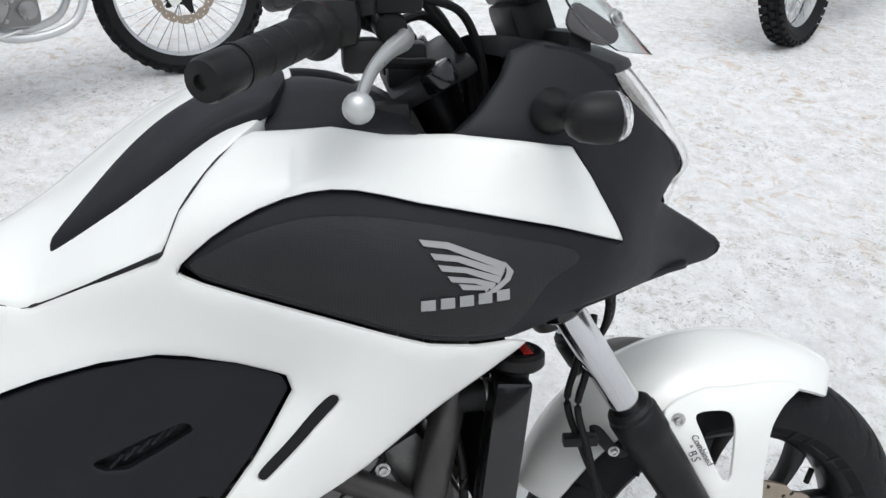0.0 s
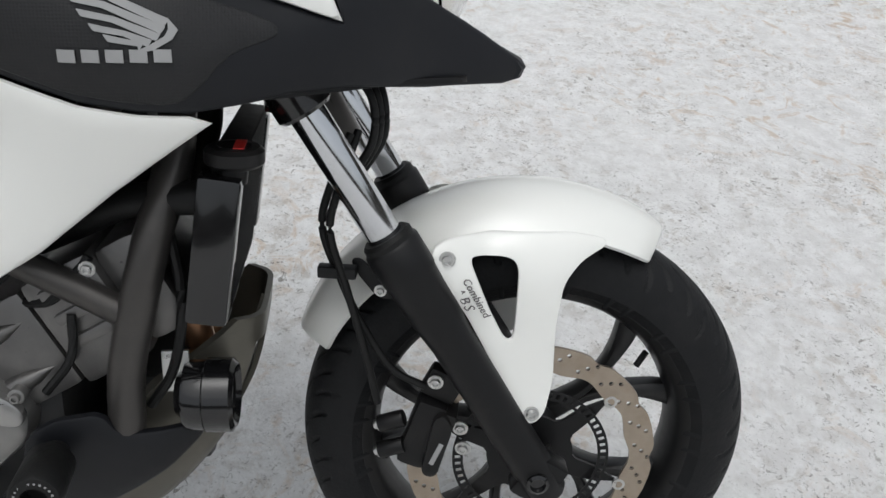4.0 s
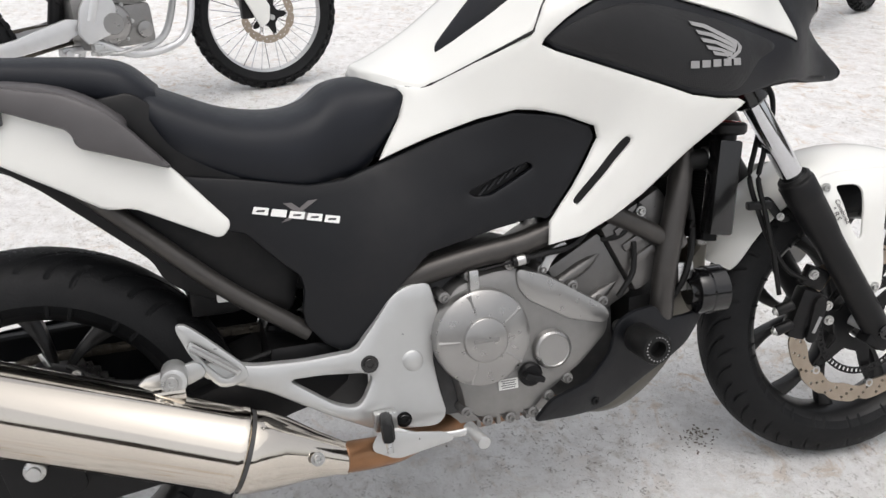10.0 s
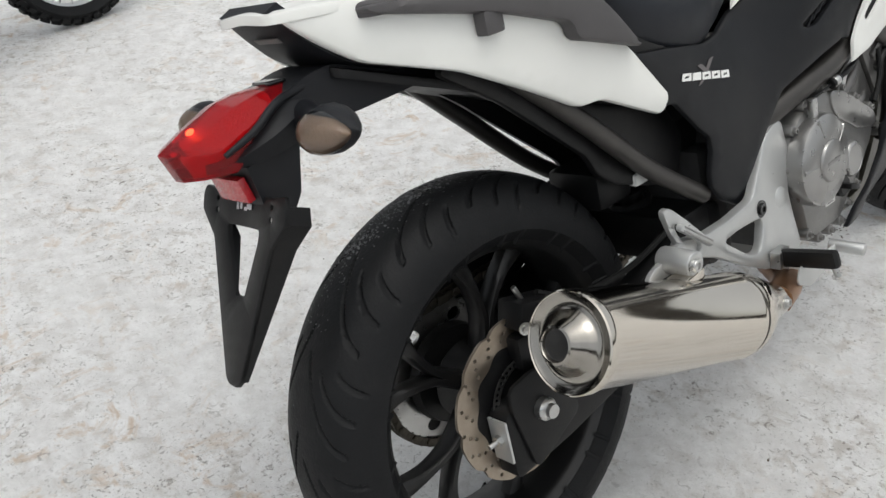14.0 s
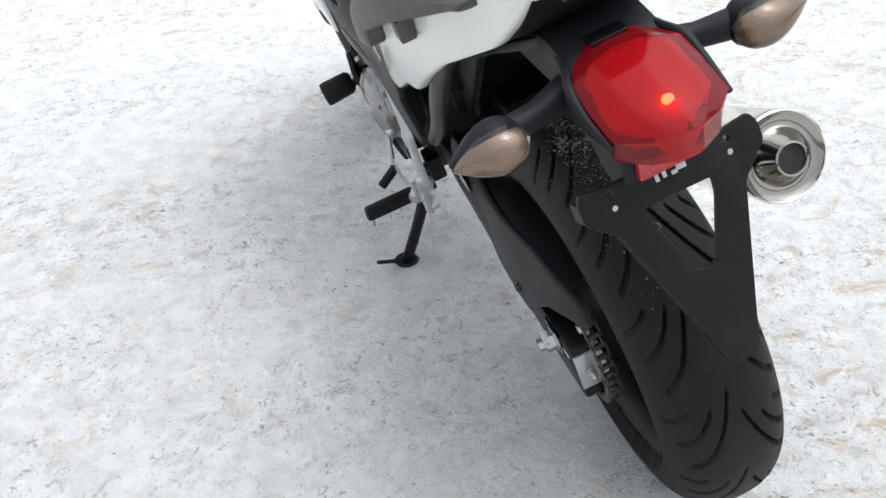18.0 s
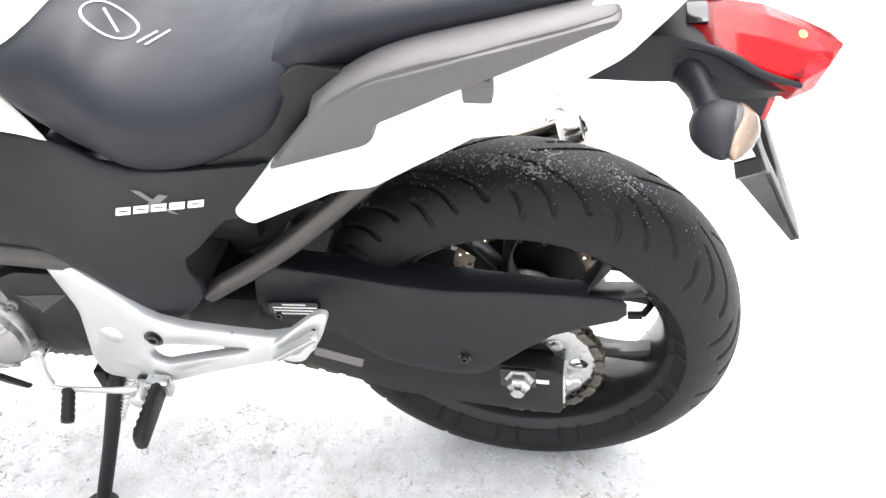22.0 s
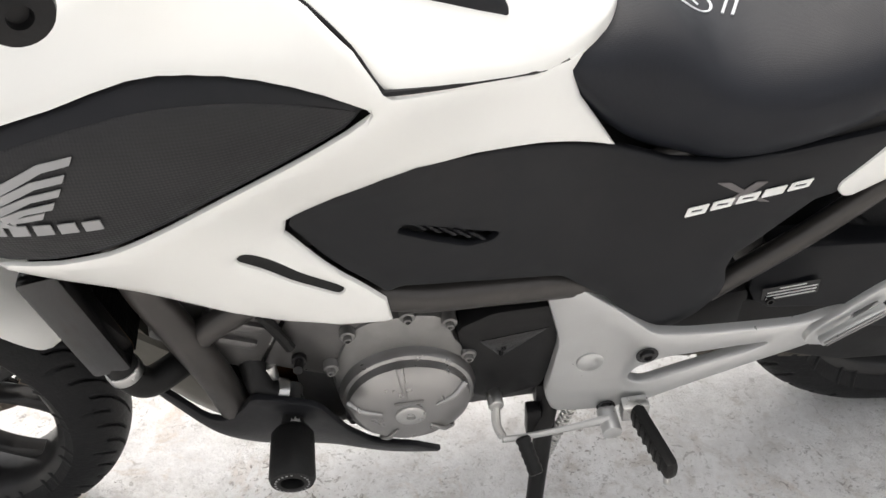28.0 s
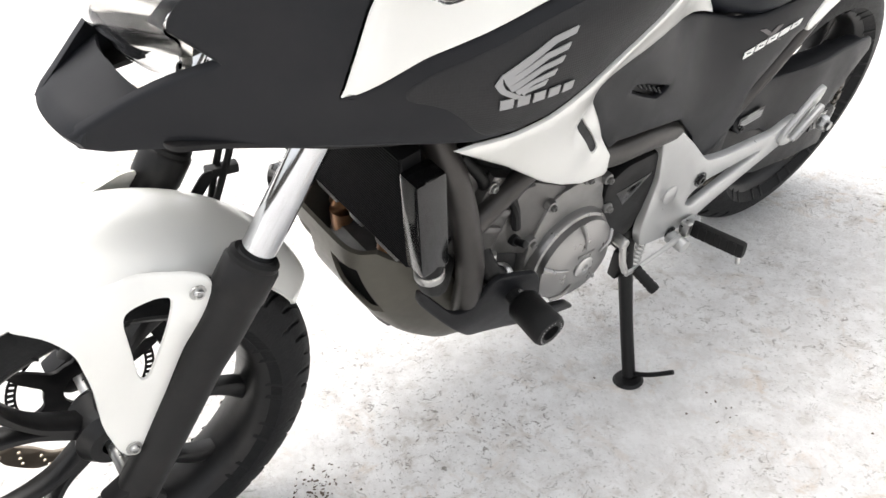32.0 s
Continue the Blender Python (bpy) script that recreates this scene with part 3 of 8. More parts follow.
def bodywork():
    cowl = INSERT_TOP + COWL_EDGE + [(1.106, 0.997), (1.136, 1.029), (1.152, 1.056), (1.177, 1.064), (1.229, 1.057), (1.270, 1.031), (1.281, 1.006),
                                    (1.371, 0.935), (1.389, 0.908), (1.345, 0.872), (1.415, 0.830), (1.460, 0.800), (1.470, 0.790), (1.464, 0.778),
                                    (1.440, 0.773), (1.348, 0.777), (1.268, 0.786), (1.216, 0.784), (1.173, 0.776)] + INSERT_LOW
    both("front_cowl", panel(cowl, body(-0.003), 0.012, 0.005), M_MATT, bike, "matt black front cowl half with a beak")
    net = [(0.806, 0.877), (0.835, 0.896), (0.880, 0.914), (0.930, 0.921), (0.985, 0.914), (1.060, 0.896), (1.140, 0.872), (1.196, 0.852), (1.200, 0.838),
           (1.160, 0.822), (1.128, 0.790), (1.100, 0.779), (1.030, 0.789), (0.989, 0.803), (0.936, 0.823), (0.872, 0.847), (0.822, 0.866)]
    both("knee_insert", panel(net, body(-0.0015), 0.008, 0.002, smooth=3), M_INSERT, bike, "black insert with a pressed mesh pattern")
    main = [(0.784, 0.893), (0.801, 0.928), (0.829, 0.961), (0.859, 0.987), (0.876, 0.994), (0.951, 0.994), (1.005, 0.983)] + shift(COWL_EDGE, -0.0015, 0.001)[::-1] + shift(INSERT_TOP, 0, 0.0015)[::-1] + [(0.794, 0.870)] + shift(INSERT_LOW, 0, -0.002)[::-1] + [
        (1.140, 0.759), (1.105, 0.735), (1.042, 0.689), (0.964, 0.626), (0.913, 0.593), (0.862, 0.568), (0.805, 0.559), (0.808, 0.596), (0.845, 0.645), (0.892, 0.723), (0.887, 0.742), (0.838, 0.762),
        (0.792, 0.774), (0.762, 0.777), (0.706, 0.767), (0.638, 0.745), (0.555, 0.714), (0.593, 0.778), (0.602, 0.810), (0.590, 0.828), (0.637, 0.8195), (0.706, 0.8505), (0.7755, 0.8825)]
    slot = [(0.9335, 0.7225), (0.9385, 0.7185), (0.9363, 0.7115), (0.8585, 0.6225), (0.8535, 0.6205), (0.8485, 0.6245), (0.8507, 0.6315), (0.9285, 0.7205)]
    both("side_panel", panel(main, body(0.003), 0.007, 0.0055, 0.011, holes=[slot]), M_WHITE, bike, "pearl white side panel with a slot")
    both("slot_liner", panel(slot, body(-0.0012), 0.004, 0), M_RUBBER, bike)
    cover = [(0.262, 0.722), (0.333, 0.712), (0.443, 0.690), (0.495, 0.692), (0.542, 0.706), (0.592, 0.723), (0.677, 0.754), (0.756, 0.773), (0.811, 0.766), (0.838, 0.760),
             (0.883, 0.741), (0.8895, 0.724), (0.8435, 0.647), (0.8065, 0.600), (0.790, 0.606), (0.720, 0.593), (0.614, 0.566), (0.560, 0.514), (0.496, 0.425), (0.479, 0.418), (0.440, 0.442), (0.414, 0.476),
             (0.411, 0.500), (0.417, 0.532), (0.412, 0.556), (0.392, 0.573), (0.338, 0.630), (0.316, 0.634)]
    vent = [(0.682, 0.655), (0.692, 0.648), (0.716, 0.648), (0.752, 0.666), (0.788, 0.686), (0.780, 0.694), (0.742, 0.681)]
    for side in (True, False):
        c = part("side_cover", panel(cover, body(-0.004), 0.010, 0.005, holes=[vent], soft=0.003), M_COVER, bike, "satin black side cover with a louvred vent", mirror=side)
        part("vent_tray", panel(vent, body(-0.020), 0.004, 0, fill=False, soft=0.003), M_BLACK, c, mirror=side)
        for k in range(5):
            x, z = 0.697 + 0.0150 * k, 0.648 + 0.0078 * k
            part("louvre", panel([(x, z), (x + 0.0045, z), (x + 0.020, z + 0.016), (x + 0.0155, z + 0.016)], body(-0.008), 0.004, 0.001, fill=False, soft=0.001), M_COVER, c, mirror=side)



bodywork()


# lid of the luggage box, as heights over the plan
LID = spline([(0.541, 0.113, 0.837), (0.574, 0.114, 0.840), (0.637, 0.131, 0.829), (0.706, 0.181, 0.861), (0.777, 0.225, 0.891), (0.803, 0.218, 0.931), (0.832, 0.204, 0.964), (0.860, 0.190, 0.990), (0.880, 0.184, 0.996),
              (0.668, 0.103, 0.884), (0.756, 0.105, 0.962), (0.828, 0.105, 1.006), (0.890, 0.105, 1.025), (0.55, 0, 0.868), (0.65, 0, 0.922), (0.75, 0, 0.993), (0.83, 0, 1.032), (0.92, 0, 1.048), (0.95, 0.15, 1.012), (0.95, 0.06, 1.042)])


def lid():
    half = [(0.546, 0.060), (0.560, 0.088), (0.582, 0.106), (0.604, 0.118), (0.637, 0.130), (0.706, 0.178), (0.770, 0.219), (0.783, 0.221), (0.802, 0.2155), (0.831, 0.2028), (0.871, 0.1835), (0.915, 0.12), (0.925, 0.06)]
    outline = [(0.541, 0.0)] + half + [(0.925, 0.0)] + [(x, -y) for x, y in half[::-1]]
    part("luggage_lid", panel(outline, lambda x, y: LID(x, abs(y)), 0.02, 0.005, 0.016, axis=2), M_WHITE, bike, "pearl white luggage compartment lid")
    for m in (True, False):
        seam = [(0.606, 0.118, 0.822), (0.637, 0.128, 0.8215), (0.706, 0.175, 0.853), (0.772, 0.219, 0.885), (0.786, 0.222, 0.894), (0.803, 0.214, 0.928), (0.831, 0.202, 0.961), (0.862, 0.184, 0.988)]
        part("lid_seal", pipe(seam, 0.0029, 8, 4, smooth=True), M_BLACK, bike, "", mirror=m)
    pad = [(0.655, 0.106), (0.690, 0.122), (0.740, 0.145), (0.800, 0.163), (0.866, 0.170), (0.895, 0.162), (0.914, 0.110), (0.916, 0.070), (0.860, 0.072), (0.780, 0.082), (0.720, 0.094)]
    both("tank_pad", panel(pad, lambda x, y: LID(x, abs(y)) + 0.011, 0.014, 0.006, axis=2), M_MATT, bike, "black rubberised pad on the lid")


lid()


def ring_at(x, zb, zt, w, n=28, e=2.6, crown=0.0, dip=0.0):
    """A rounded cross-section, upright at x; dip tucks its lower edge inwards."""
    pts = []
    for k in range(n):
        a = 2 * math.pi * k / n
        c, s = math.cos(a), math.sin(a)
        y = w * math.copysign(abs(c) ** (2 / e), c)
        q = math.copysign(abs(s) ** (2 / e), s)
        if q < 0:
            y *= 1 - dip * (-q)
        pts.append((x, y, (zt + zb) / 2 + q * (zt - zb) / 2 + (crown * (1 - (y / w) ** 2) if q > 0 else 0)))
    return pts


def body_of(stations, steps=5, **more):
    st = curve(stations, steps)
    return loft([ring_at(*row[:4], **more) for row in st])


def seats():
    part("rider_seat", body_of([(0.205, 0.800, 0.842, 0.120), (0.225, 0.765, 0.848, 0.150), (0.260, 0.727, 0.834, 0.161), (0.330, 0.690, 0.806, 0.166), (0.400, 0.668, 0.796, 0.163), (0.450, 0.662, 0.804, 0.154),
                                (0.490, 0.668, 0.830, 0.141), (0.530, 0.684, 0.838, 0.131), (0.570, 0.724, 0.836, 0.127), (0.596, 0.766, 0.832, 0.122), (0.608, 0.795, 0.826, 0.112)], e=3.4, crown=0.008, dip=0.10),
         M_SEAT, bike, "black vinyl rider seat with chalk marks")
    part("passenger_seat", body_of([(-0.090, 0.884, 0.894, 0.05), (-0.070, 0.872, 0.903, 0.085), (0.0, 0.855, 0.904, 0.105), (0.090, 0.840, 0.900, 0.125), (0.170, 0.820, 0.893, 0.140), (0.205, 0.805, 0.880, 0.142), (0.238, 0.810, 0.850, 0.130)], e=3.4, crown=0.006),
         M_SEAT, bike, "black vinyl passenger seat")

    base = [(0.150, 0.838), (0.205, 0.846), (0.262, 0.800), (0.345, 0.716), (0.338, 0.700), (0.262, 0.712), (0.205, 0.770)]
    both("seat_base", panel(base, body(-0.012), 0.02, 0.004, fill=False), M_BLACK, bike, "black plastic seat base")


seats()


def tail():
    side = [(-0.201, 0.897), (-0.117, 0.890), (-0.03, 0.872), (0.06, 0.850), (0.135, 0.824), (0.190, 0.784), (0.250, 0.734), (0.323, 0.648), (0.305, 0.625), (0.189, 0.683), (0.150, 0.684), (0.094, 0.718), (-0.014, 0.779), (-0.119, 0.820), (-0.161, 0.856)]
    both("tail_panel", panel(side, body(0.0), 0.012, 0.005), M_WHITE, bike, "pearl white tail panel")
    half = [(-0.203, 0.055), (-0.14, 0.078), (-0.085, 0.092)]
    top = spline([(-0.203, 0, 0.899), (-0.203, 0.055, 0.895), (-0.1, 0.09, 0.889), (0.05, 0.125, 0.868), (-0.1, 0, 0.897), (0.1, 0, 0.875), (0.1, 0.13, 0.855)])
    part("tail_top", panel(half + [(x, -y) for x, y in half[::-1]], lambda x, y: top(x, abs(y)), 0.012, 0.004, axis=2), M_WHITE, bike, "pearl white tail top")
    rail = [(-0.114, 0.879), (-0.065, 0.876), (0.030, 0.866), (0.122, 0.849), (0.170, 0.824), (0.197, 0.798), (0.252, 0.735), (0.220, 0.746), (0.161, 0.766), (0.128, 0.776), (0.124, 0.799), (0.046, 0.829), (-0.074, 0.861), (-0.110, 0.870)]
    for m in (True, False):
        r = part("grab_rail", panel(rail, body(0.024), 0.022, 0.007), M_RAIL, bike, "grey moulded grab rail", mirror=m)
        rz = spline([(-0.130, 0.07, 0.884), (-0.065, 0.12, 0.880), (0.030, 0.14, 0.871), (0.122, 0.17, 0.853), (0.170, 0.18, 0.828), (0.197, 0.18, 0.802), (-0.06, 0.09, 0.884), (0.122, 0.12, 0.858), (0.03, 0.10, 0.876)])
        part("rail_top", panel([(-0.112, 0.068), (-0.070, 0.082), (0.0, 0.103), (0.090, 0.122), (0.170, 0.138), (0.196, 0.142), (0.194, BODY(0.194, 0.80) + 0.020), (0.168, BODY(0.168, 0.82) + 0.020), (0.122, BODY(0.122, 0.849) + 0.020), (0.03, BODY(0.03, 0.866) + 0.020), (-0.065, BODY(-0.065, 0.876) + 0.020), (-0.110, BODY(-0.115, 0.879) + 0.018)], lambda x, y: rz(x, y), 0.016, 0.006, 0.018, axis=2), M_RAIL, r, mirror=m)
        part("strap_hook", block((0.030, 0.020, 0.028), (0.022, 0.150, 0.826), 0.004), M_RAIL, r, mirror=m)


tail()


# ---- wheels ----
def tyre(radius, width, rim_r, grooves, depth=0.0035, n=640, sweep=1.05):
    """A road tyre about the y axis, with slanting grooves cut into its tread."""
    half = width / 2
    prof = []
    for k in range(121):
        a = math.pi * (k / 120 - 0.5)
        prof.append((radius - (radius - rim_r - 0.012) * (1 - math.cos(a)) ** 1.15, half * math.sin(a), a))
    prof[0] = (rim_r - 0.002, -half * 0.80, -math.pi / 2)
    prof[-1] = (rim_r - 0.002, half * 0.80, math.pi / 2)
    k = len(prof)
    v = np.zeros((n, k, 3))
    th = 2 * np.pi * np.arange(n) / n
    for j, (r, y, a) in enumerate(prof):
        u = abs(y) / half
        g = np.zeros(n)
        if 0.03 < u < 0.95:
            for off, lo, hi, wid in ((0.0, 0.04, 0.80, 0.034), (0.36, 0.34, 0.88, 0.030), (0.68, 0.60, 0.95, 0.028)):
                if lo < u < hi:
                    ph = (th / (2 * np.pi) * grooves + off + (0.25 if y > 0 else 0.0) + sweep * (1 - (1 - u) ** 2)) % 1.0
                    g = np.maximum(g, np.clip((wid - np.abs(ph - 0.5)) / 0.012 + 0.4, 0, 1) * min(1, (u - lo) / 0.04, (hi - u) / 0.06))
        rr = r - depth * g
        v[:, j, 0], v[:, j, 1], v[:, j, 2] = rr * np.cos(th), y, rr * np.sin(th)
    f = []
    for i in range(n):
        i2 = (i + 1) % n
        f += [(i * k + j, i * k + j + 1, i2 * k + j + 1, i2 * k + j) for j in range(k - 1)]
    return v.reshape(-1, 3), f


def about_y(geo):
    v = np.asarray(geo[0], float)
    return np.stack([v[:, 0], v[:, 2], v[:, 1]], 1), [tuple(q[::-1]) for q in geo[1]]


def hoop(profile, n=96):
    """Turns (radius, y) pairs about the y axis, closed on itself."""
    v, f = lathe(list(profile) + [profile[0]], n, False)
    return about_y((v, f))


def cast_wheel(name, label, at, rim_r, width, hub_r, hub_w, pairs, turn):
    w = width / 2
    barrel = hoop([(rim_r + 0.010, -w), (rim_r + 0.010, -w + 0.008), (rim_r + 0.002, -w + 0.016), (rim_r - 0.008, -w * 0.3), (rim_r - 0.008, w * 0.3), (rim_r + 0.002, w - 0.016),
                   (rim_r + 0.010, w - 0.008), (rim_r + 0.010, w), (rim_r + 0.002, w), (rim_r - 0.008, w - 0.008), (rim_r - 0.012, w - 0.014), (rim_r - 0.018, w * 0.35), (rim_r - 0.020, 0), (rim_r - 0.018, -w * 0.35), (rim_r - 0.012, -w + 0.014), (rim_r - 0.008, -w + 0.008), (rim_r + 0.002, -w)])
    hub = hoop([(0.016, -hub_w), (hub_r * 0.7, -hub_w), (hub_r, -hub_w * 0.6), (hub_r * 0.85, 0), (hub_r, hub_w * 0.6), (hub_r * 0.7, hub_w), (0.016, hub_w)], 40)
    wheel = part(name, barrel, M_RIM, bike, label, at)
    part("hub", hub, M_RIM, wheel, "", at)
    for p in range(pairs):
        a0 = 2 * math.pi * p / pairs + turn
        for sgn in (-1, 1):
            rings = []
            for t in np.linspace(0, 1, 13):
                r = hub_r * 0.8 + (rim_r - 0.016 - hub_r * 0.8) * t
                a = a0 + sgn * (0.055 + 0.255 * max(0.0, (t - 0.32) / 0.68) ** 1.15)
                c, s = math.cos(a), math.sin(a)
                wd, dp = 0.013 - 0.006 * math.sin(math.pi * min(1, t * 1.05)) + 0.006 * t**4, 0.020 - 0.007 * t
                ring = []
                for k in range(10):
                    b = 2 * math.pi * k / 10
                    q, y = wd * math.copysign(abs(math.cos(b)) ** 0.6, math.cos(b)), dp * math.copysign(abs(math.sin(b)) ** 0.6, math.sin(b))
                    ring.append((r * c - q * s, y, r * s + q * c))
                rings.append(ring)
            part("spoke", loft(rings), M_RIM, wheel, "", at)
    return wheel


def wave_disc(r_out, r_in, waves, y0, y1, rows, arms=0):
    """A scalloped brake disc with rows of real holes."""
    n = waves * 14
    out = []
    for k in range(n):
        a = 2 * math.pi * k / n
        q = (k % 14) / 14
        out.append(((r_out - 0.005 * max(0, math.cos(2 * math.pi * q)) ** 3) * math.cos(a), (r_out - 0.005 * max(0, math.cos(2 * math.pi * q)) ** 3) * math.sin(a)))
    inn = [((r_in + 0.003 * math.cos(2 * math.pi * k / 84 * waves)) * math.cos(2 * math.pi * k / 84), (r_in + 0.003 * math.cos(2 * math.pi * k / 84 * waves)) * math.sin(2 * math.pi * k / 84)) for k in range(84)]
    holes = [inn]
    for r, num, off in rows:
        for k in range(num):
            a = 2 * math.pi * (k + off) / num
            holes.append([(r * math.cos(a) + 0.0032 * math.cos(b), r * math.sin(a) + 0.0032 * math.sin(b)) for b in np.arange(0, 6.28, 1.05)])
    return plate(out, y0, y1, 0.0006, holes, h=0.03)


def front_end():
    at = STEER @ Matrix.Translation(FRONT)
    w = cast_wheel("front_wheel", "black cast front wheel with paired spokes", at, 0.2159, 0.100, 0.045, 0.040, 5, 0.55)
    part("tyre", tyre(0.2985, 0.119, 0.217, 17, 0.005, 760), M_TYRE, w, "black road tyre", at)
    part("brake_disc", wave_disc(0.160, 0.126, 12, -0.086, -0.081, [(0.152, 24, 0.0), (0.144, 24, 0.25), (0.135, 24, 0.5)]), M_DISC, w, "scalloped drilled brake disc, lightly rusted", at)
    star = []
    for k in range(60):
        a = 2 * math.pi * k / 60
        q = 0.5 + 0.5 * math.cos(a * 6)
        r = 0.056 + 0.070 * q**6
        star.append((r * math.cos(a), r * math.sin(a)))
    hole = [[(0.030 * math.cos(a), 0.030 * math.sin(a)) for a in np.arange(0, 6.28, 0.35)]]
    part("disc_carrier", plate(star, -0.079, -0.073, 0.001, hole), M_BLACK, w, "", at @ pose(0, 0, 0, 0, 20, 0))
    for k in range(6):
        a = 2 * math.pi * k / 6 + radians(20) * -1
        part("disc_rivet", turned((0.127 * math.cos(a), -0.082, 0.127 * math.sin(a)), (0.127 * math.cos(a), -0.2, 0.127 * math.sin(a)), [(0, 0), (0.0085, 0), (0.0085, 0.004), (0.005, 0.0045), (0.0045, 0.002), (0, 0.002)], 14), M_STEEL, w, "", at)
    ring_o = [(0.101 * math.cos(a), 0.101 * math.sin(a)) for a in np.arange(0, 6.283, 0.0698)]
    ring_i = [(0.087 * math.cos(a), 0.087 * math.sin(a)) for a in np.arange(0, 6.283, 0.0698)]
    teeth = []
    for k in range(60):
        a = 2 * math.pi * k / 60
        c, s = math.cos(a), math.sin(a)
        teeth.append([((0.0975 * c - 0.0024 * s), (0.0975 * s + 0.0024 * c)), ((0.0905 * c - 0.0024 * s), (0.0905 * s + 0.0024 * c)), ((0.0905 * c + 0.0024 * s), (0.0905 * s - 0.0024 * c)), ((0.0975 * c + 0.0024 * s), (0.0975 * s - 0.0024 * c))])
    part("sensor_ring", plate(ring_o, -0.088, -0.0865, 0.0003, [ring_i] + teeth), M_BLACK, w, "thin black toothed sensor ring", at)
    part("axle", rod((0, -0.140, 0), (0, 0.140, 0), 0.011), M_STEEL, w, "", at)
    part("valve_stem", rod((0.16, 0.0, 0.108), (0.145, -0.012, 0.093), 0.0045), M_RUBBER, w, "", at)

    # fork: tubes, lower legs, clamps
    down = Vector((math.sin(radians(31)), 0, -math.cos(radians(31))))
    for y in (-0.123, 0.123):
        base = FRONT + Vector((0.001, y, 0.005))
        top = base - down * 0.352
        leg = part("fork_leg", join(turned(base + down * 0.038, top, [(0, 0), (0.022, 0), (0.025, 0.004), (0.0265, 0.03), (0.0265, 0.25), (0.030, 0.29), (0.0315, 0.345), (0.033, 0.350), (0.033, 0.388), (0.030, 0.392), (0, 0.392)], 28),
                                    block((0.050, 0.034, 0.062), base + down * 0.008, 0.006, Matrix.Rotation(radians(31), 4, "Y"))), M_BLACK, bike, "satin black lower fork leg", STEER)
        part("dust_seal", turned(top - down * 0.002, top - down, [(0, 0), (0.030, 0), (0.030, 0.006), (0.026, 0.010), (0, 0.010)], 28), M_RUBBER, leg, "", STEER)
        part("axle_cap", turned(base + Vector((0, math.copysign(0.022, y), 0)), base + Vector((0, y * 3, 0)), [(0, 0), (0.014, 0), (0.014, 0.008), (0.010, 0.010), (0.009, 0.005), (0, 0.005)], 12), M_GLOSS, leg, "", STEER)
        part("fork_tube", rod(top, top - down * 0.42, 0.0205, n=32), M_CHROME, bike, "polished chrome fork tube", STEER)
        part("lower_clamp", join(turned(top - down * 0.172, top - down * 2, [(0, 0), (0.028, 0), (0.0315, 0.004), (0.0315, 0.036), (0.028, 0.040), (0, 0.040)], 28), block((0.05, 0.11, 0.04), top - down * 0.192 + Vector((-0.01, -math.copysign(0.055, y), 0)), 0.006)), M_GLOSS, bike, "black fork clamp", STEER)


front_end()


def on(m, *pts):
    return [tuple(m @ Vector(p)) for p in pts]


def letters(text, size, depth=0.0006, shear=0.0, spacing=1.0):
    """The text as a thin mesh in the plane of x and z, reading along +x when seen from -y."""
    cu = bpy.data.curves.new("text", "FONT")
    cu.body, cu.size, cu.extrude, cu.shear, cu.space_character = text, size, depth, shear, spacing
    cu.resolution_u = 2
    ob = new("text", cu)
    me = bpy.data.meshes.new_from_object(ob.evaluated_get(bpy.context.evaluated_depsgraph_get()))
    v = [(p.co.x, -p.co.z, p.co.y) for p in me.vertices]
    f = [tuple(q.vertices) for q in me.polygons]
    bpy.data.objects.remove(ob)
    bpy.data.curves.remove(cu)
    bpy.data.meshes.remove(me)
    return v, f


